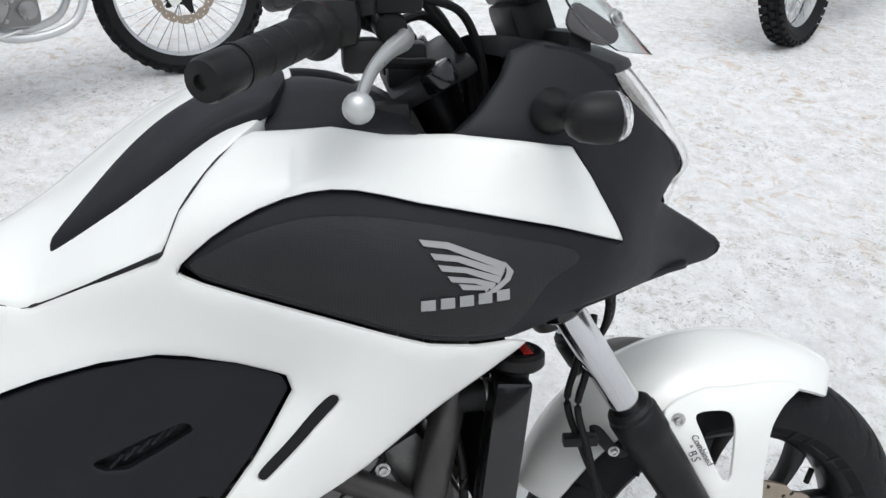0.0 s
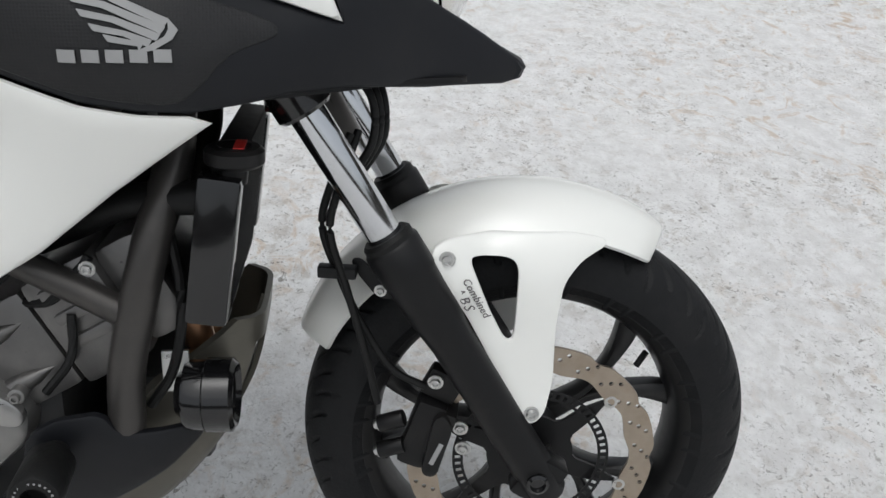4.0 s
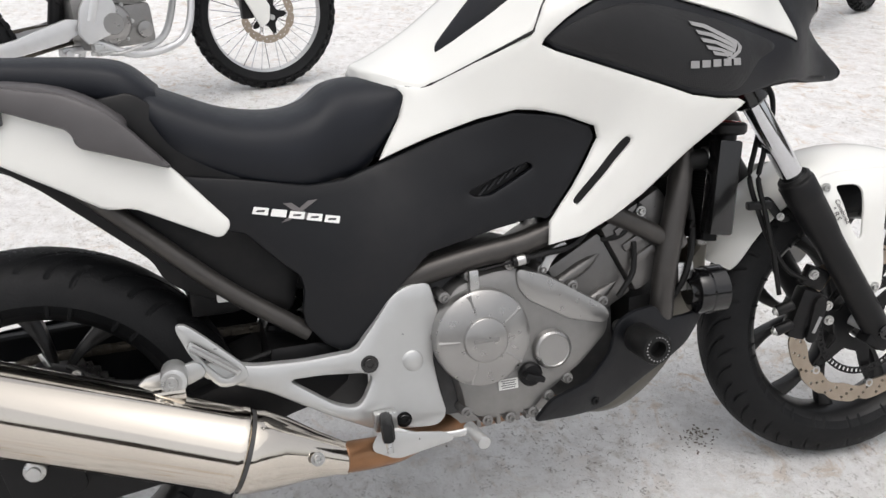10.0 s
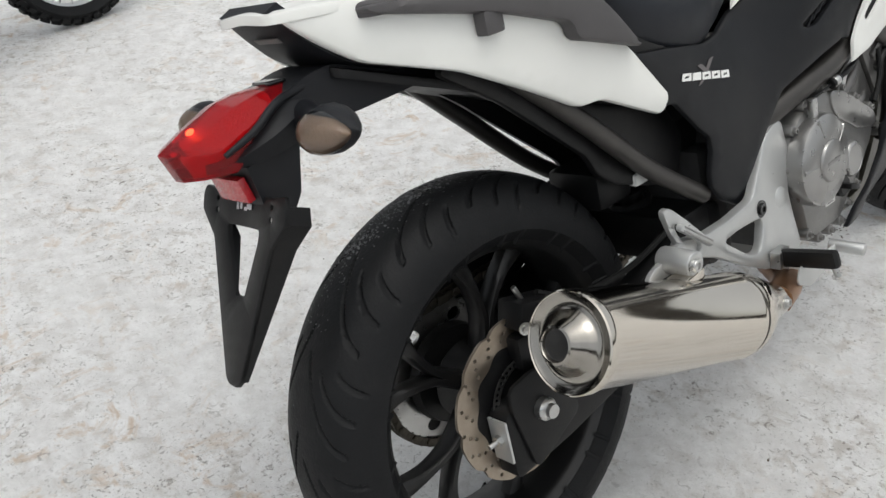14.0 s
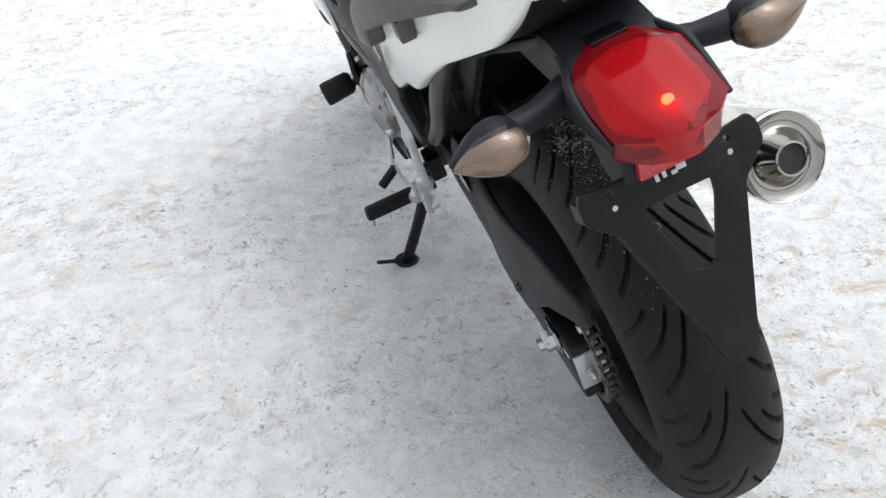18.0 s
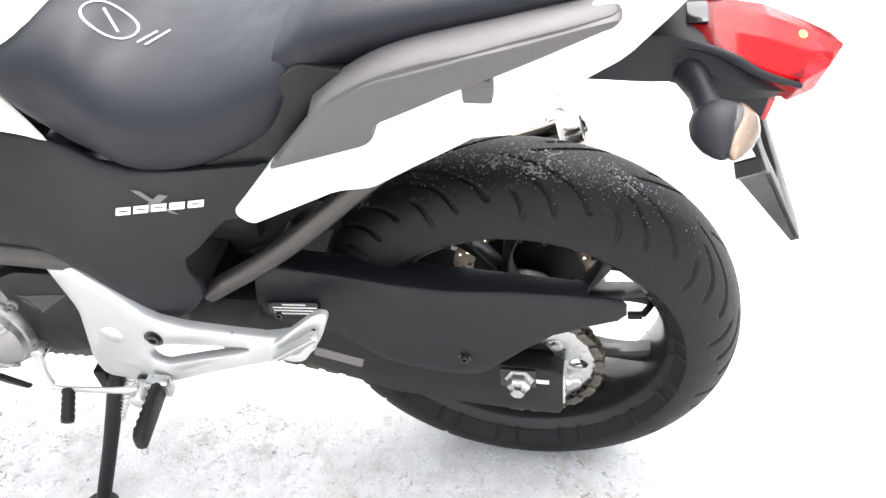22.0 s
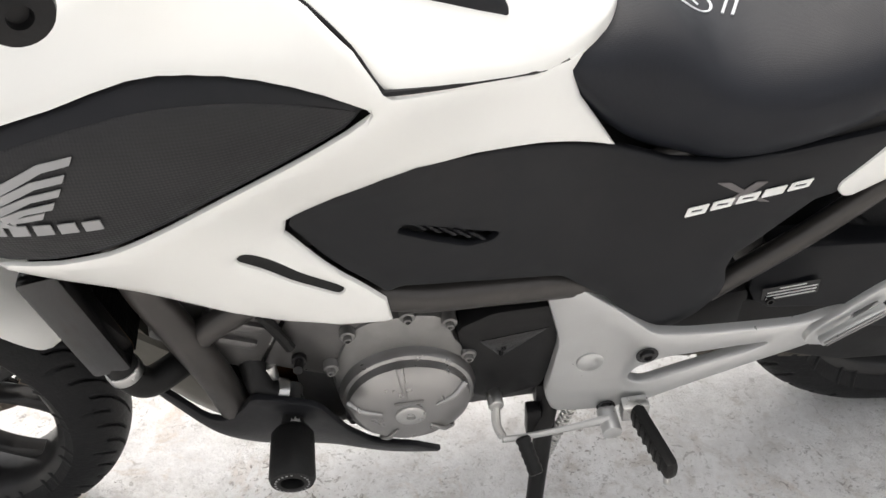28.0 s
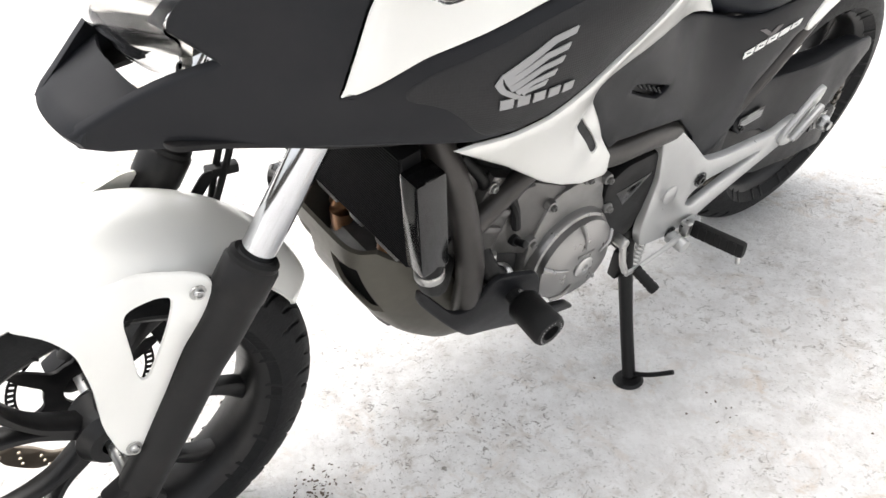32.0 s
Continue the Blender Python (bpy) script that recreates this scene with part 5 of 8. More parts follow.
# ---- frame, engine, radiator ----
def chassis():
    for s in (-1, 1):
        fr = part("frame_tube", pipe([(0.560, s * 0.130, 0.510), (0.600, s * 0.140, 0.530), (0.690, s * 0.152, 0.550), (0.780, s * 0.158, 0.565), (0.860, s * 0.155, 0.60), (0.960, s * 0.130, 0.69), (1.04, s * 0.085, 0.80)], 0.0205, 16), M_FRAME, bike, "graphite painted main frame tube")
        part("down_tube", pipe([(1.085, s * 0.085, 0.760), (1.083, s * 0.120, 0.700), (1.062, s * 0.150, 0.630), (1.040, s * 0.158, 0.550), (1.022, s * 0.160, 0.470), (1.015, s * 0.155, 0.395), (1.005, s * 0.145, 0.350)], 0.0205, 16), M_FRAME, fr)
        part("cross_brace", pipe([(1.040, s * 0.155, 0.530), (0.985, s * 0.152, 0.563), (0.915, s * 0.150, 0.602)], 0.0165, 14), M_FRAME, fr)
        part("seat_rail", pipe([(0.420, s * 0.125, 0.458), (0.300, s * 0.122, 0.545), (0.170, s * 0.118, 0.665), (0.02, s * 0.10, 0.80)], 0.0145, 12), M_FRAME, fr, "graphite seat rail")
        part("seat_rail", pipe([(0.62, s * 0.12, 0.66), (0.40, s * 0.11, 0.70), (0.15, s * 0.10, 0.78), (0.0, s * 0.09, 0.815)], 0.013, 10), M_FRAME, fr)
    part("head_pipe", rod((1.165, 0, 0.86), (1.255, 0, 0.69), 0.032), M_FRAME, bike)
    part("pivot_plate", join(block((0.07, 0.22, 0.20), (0.475, 0, 0.42), 0.012), block((0.16, 0.20, 0.10), (0.56, 0, 0.56), 0.012)), M_ENGDARK, bike, "dark frame casting round the swingarm pivot")
    # dark mass inside the body: air box, fuel tank under the seat, wiring
    part("airbox", join(block((0.26, 0.22, 0.20), (0.80, 0, 0.70), 0.03), block((0.20, 0.20, 0.16), (0.96, 0, 0.72), 0.03)), M_BLACK, bike, "black airbox behind the side panels")
    part("fuel_tank", join(block((0.24, 0.20, 0.14), (0.42, 0, 0.64), 0.03), block((0.26, 0.20, 0.10), (0.66, 0, 0.76), 0.03), block((0.20, 0.17, 0.09), (0.44, 0, 0.56), 0.02)), M_BLACK, bike, "black fuel tank under the seat")
    part("rear_inner_fender", join(panel([(0.36, 0.07), (0.30, 0.07), (0.10, 0.07), (-0.06, 0.06), (-0.14, 0.05), (-0.14, -0.06), (-0.06, -0.085), (0.10, -0.105), (0.30, -0.105), (0.36, -0.09)], lambda x, y: 0.664 + 0.42 * max(0, 0.26 - x) - 0.25 * max(0, x - 0.26) - 0.010 * abs(y / 0.1) ** 2 - 0.05 * max(0, 0.0 - x), 0.012, 0.004, 0.02, axis=2)), M_BLACK, bike, "black inner fender over the rear wheel")
    part("inner_fender_side", panel([(-0.03, 0.780), (0.063, 0.716), (0.13, 0.658), (0.200, 0.596), (0.216, 0.562), (0.251, 0.537), (0.33, 0.505), (0.40, 0.49), (0.42, 0.56), (0.36, 0.65), (0.25, 0.72), (0.12, 0.76), (0.02, 0.80)], lambda x, z: 0.102, 0.012, 0.004), M_BLACK, bike, "", mirror=True)
    part("inner_fender_side", panel([(0.0, 0.792), (0.041, 0.757), (0.124, 0.696), (0.207, 0.625), (0.302, 0.545), (0.325, 0.511), (0.394, 0.470), (0.42, 0.56), (0.36, 0.65), (0.25, 0.72), (0.12, 0.76), (0.03, 0.80)], lambda x, z: 0.066, 0.012, 0.004), M_BLACK, bike)


chassis()


def engine():
    core = join(block((0.34, 0.26, 0.20), (0.775, 0, 0.375), 0.03), block((0.22, 0.24, 0.12), (0.72, 0, 0.48), 0.03))
    eng = part("engine", core, M_ENGDARK, bike, "grey parallel twin engine")
    # cylinder block and head, lying well forward
    lie = Matrix.Translation((0.845, 0, 0.455)) @ Matrix.Rotation(radians(62), 4, "Y")
    part("cylinder", moved(block((0.125, 0.285, 0.11), (0, 0, 0.055), 0.010), lie), M_ENGMID, eng, "grey cast cylinder block")
    hd = part("cylinder_head", moved(join(block((0.135, 0.295, 0.085), (0, 0, 0.155), 0.012), block((0.125, 0.270, 0.055), (0, 0, 0.222), 0.016)), lie), M_ENGMID, eng, "grey cast cylinder head")
    for s in (-1, 1):
        for k in range(3):
            part("head_rib", moved(block((0.014, 0.012, 0.05), (-0.045 + 0.03 * k, s * 0.148, 0.155), 0.004), lie), M_ENGMID, hd)
        for x in (-0.030, 0.030) if s < 0 else ():
            part("stud_boss", moved(join(turned((x, s * 0.142, 0.005), (x, s * 0.142, 1), [(0, 0), (0.012, 0), (0.012, 0.045), (0.009, 0.065), (0.0, 0.090)], 12)), lie), M_ENGMID, hd)
        for x in (-0.05, 0.05):
            part("head_bolt", moved(bolt((x, s * 0.148, 0.19), (0, s, 0), 0.006), lie), M_STEEL, hd)
    # right-hand clutch cover
    case = [(0.614, 0.420), (0.618, 0.468), (0.650, 0.508), (0.700, 0.524), (0.752, 0.528), (0.800, 0.512), (0.848, 0.482), (0.905, 0.445), (0.918, 0.425), (0.912, 0.392), (0.862, 0.345), (0.800, 0.305), (0.774, 0.280), (0.680, 0.279), (0.652, 0.300), (0.645, 0.345), (0.622, 0.385)]
    c = part("right_crankcase_cover", panel(case, lambda x, z: 0.168, 0.075, 0.014, 0.03), M_ENGINE, eng, "grey cast right-hand crankcase cover", mirror=True)
    bright = [(0.752, 0.526), (0.800, 0.510), (0.848, 0.480), (0.905, 0.443), (0.915, 0.425), (0.905, 0.412), (0.842, 0.428), (0.770, 0.470), (0.752, 0.495)]
    part("machined_face", panel(bright, lambda x, z: 0.173, 0.012, 0.004, 0.02), M_ENGINE2, c, "bright machined face", mirror=True)
    part("clutch_cover", turned((0.685, -0.160, 0.424), (0.685, -1, 0.424), [(0, 0), (0.079, 0), (0.080, 0.020), (0.078, 0.028), (0.070, 0.034), (0.040, 0.038), (0.037, 0.0385), (0.036, 0.042), (0.034, 0.0435), (0, 0.0435)], 56), M_ENGINE2, c, "round brushed clutch cover")
    for k in range(5):
        a = 2 * math.pi * k / 5 + 0.6
        ca, sa = math.cos(a), math.sin(a)
        part("cover_rib", pipe([(0.685 + 0.042 * ca, -0.197, 0.424 + 0.042 * sa), (0.685 + 0.075 * ca, -0.190, 0.424 + 0.075 * sa)], [0.0015, 0.0045], 8, 3), M_ENGINE2, c)
    part("cover_mark", block((0.042, 0.0012, 0.006), (0.685, -0.2040, 0.424), 0.0005), M_ENGINE, c, "faint raised mark")
    part("alternator_cap", turned((0.806, -0.160, 0.383), (0.806, -1, 0.383), [(0, 0), (0.034, 0), (0.033, 0.016), (0.030, 0.020), (0.027, 0.0215), (0.0255, 0.020), (0, 0.020)], 40), M_ENGINE2, c, "round machined cap")
    part("oil_filler", join(turned((0.766, -0.160, 0.346), (0.766, -1, 0.346), [(0, 0), (0.020, 0), (0.020, 0.016), (0.016, 0.020), (0, 0.020)], 20), block((0.034, 0.022, 0.010), (0.766, -0.187, 0.346), 0.003, Matrix.Rotation(radians(20), 4, "Y"))), M_BLACK, c, "black oil filler plug")
    lab = part("oil_label", block((0.034, 0.0012, 0.018), (0.728, -0.1690, 0.334), 0.0004), M_LABEL, c, "small white label")
    for k in range(4):
        part("label_line", block((0.026 - 0.004 * (k % 2), 0.0006, 0.0016), (0.728, -0.1698, 0.340 - 0.0038 * k), 0), M_INK, lab)
    rim = [(0.614, 0.43), (0.632, 0.492), (0.676, 0.522), (0.745, 0.532), (0.800, 0.516), (0.852, 0.482), (0.905, 0.448), (0.655, 0.296), (0.69, 0.276), (0.73, 0.274), (0.77, 0.276), (0.80, 0.300), (0.835, 0.325)]
    for x, z in rim:
        part("cover_bolt", join(rod((x, -0.120, z), (x, -0.166, z), 0.0095), bolt((x, -0.166, z), (0, -1, 0), 0.0055, washer=False)), M_ENGINE, c)
    part("cable_stay", join(plate([(0.792, 0.515), (0.805, 0.508), (0.820, 0.535), (0.845, 0.548), (0.840, 0.560), (0.812, 0.548)], -0.165, -0.169, 0.001)), M_SILVER, c)
    part("clutch_cable", join(pipe([(0.68, -0.172, 0.530), (0.75, -0.176, 0.538), (0.80, -0.178, 0.545), (0.86, -0.165, 0.553), (0.93, -0.13, 0.60)], [0.002, 0.002, 0.0055, 0.0055, 0.0055], 8), rod((0.745, -0.176, 0.5375), (0.772, -0.177, 0.541), 0.0085)), M_BLACK, bike, "black clutch cable with a steel adjuster")
    part("cable_adjuster", rod((0.752, -0.176, 0.5385), (0.766, -0.177, 0.5405), 0.0092), M_STEEL, bike)
    part("clutch_arm", join(block((0.016, 0.012, 0.038), (0.678, -0.176, 0.515), 0.003), rod((0.678, -0.178, 0.50), (0.678, -0.178, 0.47), 0.012, 0.006)), M_STEEL, c)
    # left-hand cover
    left = [(0.893, 0.395), (0.885, 0.440), (0.862, 0.492), (0.835, 0.512), (0.775, 0.514), (0.745, 0.500), (0.735, 0.460), (0.718, 0.420), (0.722, 0.350), (0.760, 0.290), (0.830, 0.282), (0.880, 0.320)]
    lc = part("left_crankcase_cover", panel(left, lambda x, z: 0.150, 0.060, 0.012, 0.03, smooth=2), M_ENGINE, eng, "grey cast left-hand cover")
    part("flywheel_cover", turned((0.802, 0.140, 0.376), (0.802, 1, 0.376), [(0, 0), (0.086, 0), (0.086, 0.012), (0.082, 0.022), (0.078, 0.024), (0.076, 0.034), (0.060, 0.046), (0.030, 0.050), (0, 0.050)], 56), M_ENGINE2, lc, "round brushed flywheel cover")
    part("timing_plug", turned((0.802, 0.186, 0.376), (0.802, 1, 0.376), [(0, 0), (0.019, 0), (0.019, 0.007), (0.016, 0.009), (0.006, 0.009), (0.005, 0.005), (0, 0.005)], 24), M_STEEL, lc, "steel timing plug")
    part("cover_mark", block((0.036, 0.0012, 0.005), (0.802, 0.1908, 0.402), 0.0005), M_ENGINE, lc)
    for k in range(5):
        a = 2 * math.pi * k / 5 + 1.5
        ca, sa = math.cos(a), math.sin(a)
        part("cover_rib", pipe([(0.802 + 0.036 * ca, 0.1905, 0.376 + 0.036 * sa), (0.802 + 0.060 * ca, 0.1865, 0.376 + 0.060 * sa), (0.802 + 0.077 * ca, 0.174, 0.376 + 0.077 * sa)], [0.0015, 0.0035, 0.005], 8, 3), M_ENGINE2, lc)
    for x, z in ((0.890, 0.44), (0.862, 0.498), (0.79, 0.518), (0.742, 0.498), (0.722, 0.43), (0.878, 0.330), (0.728, 0.345)):
        part("cover_bolt", join(rod((x, 0.105, z), (x, 0.154, z), 0.0095), bolt((x, 0.154, z), (0, 1, 0), 0.0055, washer=False)), M_ENGINE, lc)
    # black sprocket cover, sump
    sc = part("sprocket_cover", panel([(0.735, 0.478), (0.690, 0.500), (0.610, 0.500), (0.606, 0.440), (0.608, 0.390), (0.630, 0.332), (0.690, 0.318), (0.722, 0.335), (0.727, 0.400)], lambda x, z: 0.150, 0.05, 0.008, 0.03), M_BLACK, bike, "black sprocket cover")
    part("cover_recess", panel([(0.622, 0.462), (0.708, 0.452), (0.682, 0.416)], lambda x, z: 0.1515, 0.004, 0.001, fill=False), M_GLOSS, sc)
    part("sump", join(block((0.20, 0.20, 0.05), (0.73, 0, 0.272), 0.015)), M_ENGINE, eng, "finned grey sump")
    for k in range(9):
        part("sump_fin", block((0.008, 0.19, 0.020), (0.66 + 0.018 * k, 0, 0.246), 0.002), M_ENGINE, eng)
    part("throttle_body", join(rod((0.86, -0.05, 0.60), (0.80, -0.05, 0.66), 0.03), rod((0.86, 0.05, 0.60), (0.80, 0.05, 0.66), 0.03), block((0.07, 0.16, 0.04), (0.83, 0, 0.62), 0.01)), M_ENGDARK, bike, "dark throttle bodies")
    # water pump and hoses on the left
    pump = part("water_pump", panel([(1.016, 0.473), (1.000, 0.515), (0.979, 0.534), (0.945, 0.536), (0.938, 0.500), (0.946, 0.470), (0.962, 0.462), (0.972, 0.440), (1.004, 0.440)], spline([(1.0, 0.48, 0.120), (0.95, 0.53, 0.126), (0.96, 0.48, 0.134), (0.99, 0.45, 0.128)]), 0.045, 0.012, 0.012), M_ENGINE2, eng, "machined silver water pump housing")
    part("pump_bolt", bolt((0.985, 0.131, 0.500), (0, 1, 0), 0.006), M_STEEL, pump)
    block_side = part("cylinder_side", join(panel([(0.936, 0.540), (0.870, 0.528), (0.866, 0.470), (0.880, 0.410), (0.935, 0.425), (0.942, 0.480)], lambda x, z: 0.128, 0.030, 0.006), block((0.060, 0.016, 0.010), (0.905, 0.132, 0.512), 0.003), block((0.058, 0.016, 0.010), (0.907, 0.132, 0.486), 0.003), block((0.010, 0.018, 0.090), (0.912, 0.132, 0.475), 0.003)), M_ENGDARK, eng, "dark ribbed side of the cylinder")
    for x, z in ((0.878, 0.520), (0.930, 0.530), (0.928, 0.436), (0.884, 0.425), (0.892, 0.470)):
        part("side_bolt", bolt((x, 0.130, z), (0, 1, 0), 0.0055), M_STEEL, block_side)
    part("sensor", join(rod((0.925, 0.125, 0.455), (0.925, 0.152, 0.462), 0.009), rod((0.925, 0.150, 0.461), (0.925, 0.170, 0.470), 0.006)), M_BLACK, eng, "black sensor with its plug")
    part("bobbin_stub", rod((0.966, 0.140, 0.452), (0.966, 0.150, 0.392), 0.011, n=16), M_STEEL, eng, "steel stub of the crash bobbin mount")
    for k, pts in enumerate(([(1.030, 0.120, 0.640), (1.000, 0.135, 0.600), (0.985, 0.130, 0.565), (0.960, 0.125, 0.545)], [(1.020, 0.110, 0.650), (0.985, 0.120, 0.615), (0.950, 0.118, 0.590), (0.900, 0.115, 0.560)], [(1.045, 0.125, 0.520), (1.030, 0.130, 0.480), (1.000, 0.132, 0.425), (0.975, 0.130, 0.405)], [(0.945, 0.130, 0.560), (0.915, 0.136, 0.552), (0.880, 0.132, 0.540)])):
        part("hose", pipe(pts, 0.0085 if k < 2 else 0.007, 10), M_RUBBER, bike)
    for pts, r in (([(0.90, -0.125, 0.545), (0.95, -0.15, 0.555), (0.99, -0.14, 0.60)], 0.006), ([(1.075, -0.145, 0.64), (1.085, -0.150, 0.55), (1.070, -0.150, 0.47), (1.04, -0.14, 0.42)], 0.006), ([(0.99, 0.13, 0.60), (0.95, 0.15, 0.55), (0.93, 0.15, 0.49)], 0.007), ([(0.97, -0.155, 0.54), (0.965, -0.158, 0.49), (0.935, -0.160, 0.45)], 0.005)):
        part("wiring", pipe(pts, r, 8), M_RUBBER, bike)
    part("coolant_hose", pipe([(0.95, 0.16, 0.415), (0.975, 0.16, 0.430), (0.985, 0.13, 0.47)], 0.016, 12), M_RUBBER, bike, "black coolant hose")
    for at in ((0.955, 0.160, 0.417), (0.90, -0.13, 0.60)):
        part("hose_clip", rod(Vector(at) + Vector((-0.006, 0, -0.003)), Vector(at) + Vector((0.006, 0, 0.003)), 0.0185, n=18), M_STEEL, bike, "steel hose clip")
    # exhaust headers in front, collector pipe under the engine
    for y in (-0.06, 0.06):
        part("exhaust_header", pipe([(1.055, y, 0.52), (1.085, y, 0.46), (1.06, y, 0.36), (0.98, y * 0.7, 0.285), (0.88, y * 0.3 - 0.02, 0.262)], 0.019, 14), M_PIPE, bike, "browned exhaust header")
    # added filler block: keeps bright snow from showing through the keel openings
    part("keel_backing", block((0.11, 0.17, 0.13), (1.045, 0, 0.365), 0.03), M_ENGDARK, bike, "added dark block that fills the keel openings")
    part("collector_pipe", pipe([(0.90, -0.02, 0.262), (0.78, -0.03, 0.240), (0.66, -0.07, 0.248), (0.58, -0.14, 0.262), (0.52, -0.195, 0.272), (0.44, -0.222, 0.283)], 0.024, 16), M_PIPE, bike, "browned exhaust pipe under the engine")


engine()


def radiator():
    lean = Matrix.Translation((1.128, 0, 0.617)) @ Matrix.Rotation(radians(8.5), 4, "Y")
    r = part("radiator", moved(block((0.028, 0.312, 0.190), (0, 0, 0), 0.003), lean), M_FIN, bike, "black radiator with fine fins")
    for k in range(38):
        part("fin", moved(block((0.033, 0.306, 0.0018), (0.0, 0, -0.092 + 0.005 * k), 0), lean), M_FIN, r)
    for s in (-1, 1):
        part("side_tank", moved(block((0.044, 0.036, 0.160), (-0.002, s * 0.174, 0), 0.006), lean), M_GLOSS, r, "glossy black side tank")
    part("filler_neck", join(rod((1.146, -0.160, 0.685), (1.150, -0.160, 0.712), 0.016)), M_BLACK, r)
    cap = [(0, 0), (0.027, 0), (0.031, 0.004), (0.031, 0.016), (0.026, 0.020), (0, 0.020)]
    cp = part("radiator_cap", turned((1.150, -0.160, 0.704), (1.162, -0.170, 1), cap, 18), M_BLACK, r, "black radiator cap with a red warning label")
    part("cap_label", turned((1.1507, -0.1607, 0.7235), (1.1627, -0.1707, 1.02), [(0, 0), (0.018, 0), (0.018, 0.0012), (0, 0.0012)], 20), M_GLOSS, cp)
    part("cap_stripe", moved(block((0.011, 0.036, 0.001), (0.006, 0, 0.0216), 0), frame_on((1.150, -0.160, 0.704), (1.162, -0.170, 1), (0, 1, 0))), M_RED, cp, "red stripe")
    part("coolant_hose", pipe([(1.125, -0.145, 0.665), (1.085, -0.140, 0.663), (1.03, -0.125, 0.655), (0.97, -0.10, 0.625), (0.92, -0.08, 0.60)], 0.0185, 14), M_RUBBER, bike, "black upper coolant hose")
    part("hose_clip", rod((1.112, -0.1445, 0.665), (1.123, -0.145, 0.665), 0.0205, n=20), M_STEEL, bike, "steel hose clip")
    part("coolant_hose", pipe([(1.112, 0.174, 0.545), (1.108, 0.174, 0.510), (1.092, 0.168, 0.486), (1.06, 0.14, 0.478), (1.02, 0.10, 0.47)], 0.0185, 14), M_RUBBER, bike, "black lower coolant hose")
    part("hose_clip", rod((1.111, 0.174, 0.528), (1.109, 0.174, 0.514), 0.0205, n=20), M_STEEL, bike, "steel hose clip")
    for k in range(4):
        part("lower_bracket", moved(block((0.016, 0.050 if k % 2 else 0.030, 0.012), (0.008, -0.105 + 0.070 * k, -0.100), 0.004), lean), M_ENGINE, r, "grey cast bracket under the fins" if k == 0 else "")
    # horn on the right
    h = part("horn", turned((1.072, -0.150, 0.437), (1.50, -0.165, 0.437), [(0, 0), (0.022, 0), (0.026, 0.006), (0.038, 0.010), (0.040, 0.014), (0.040, 0.032), (0.042, 0.034), (0.042, 0.062), (0.036, 0.066), (0.030, 0.060), (0, 0.058)], 32), M_GLOSS, bike, "round black horn")
    part("horn_stay", block((0.03, 0.006, 0.05), (1.072, -0.145, 0.465), 0.002), M_STEEL, h)


radiator()


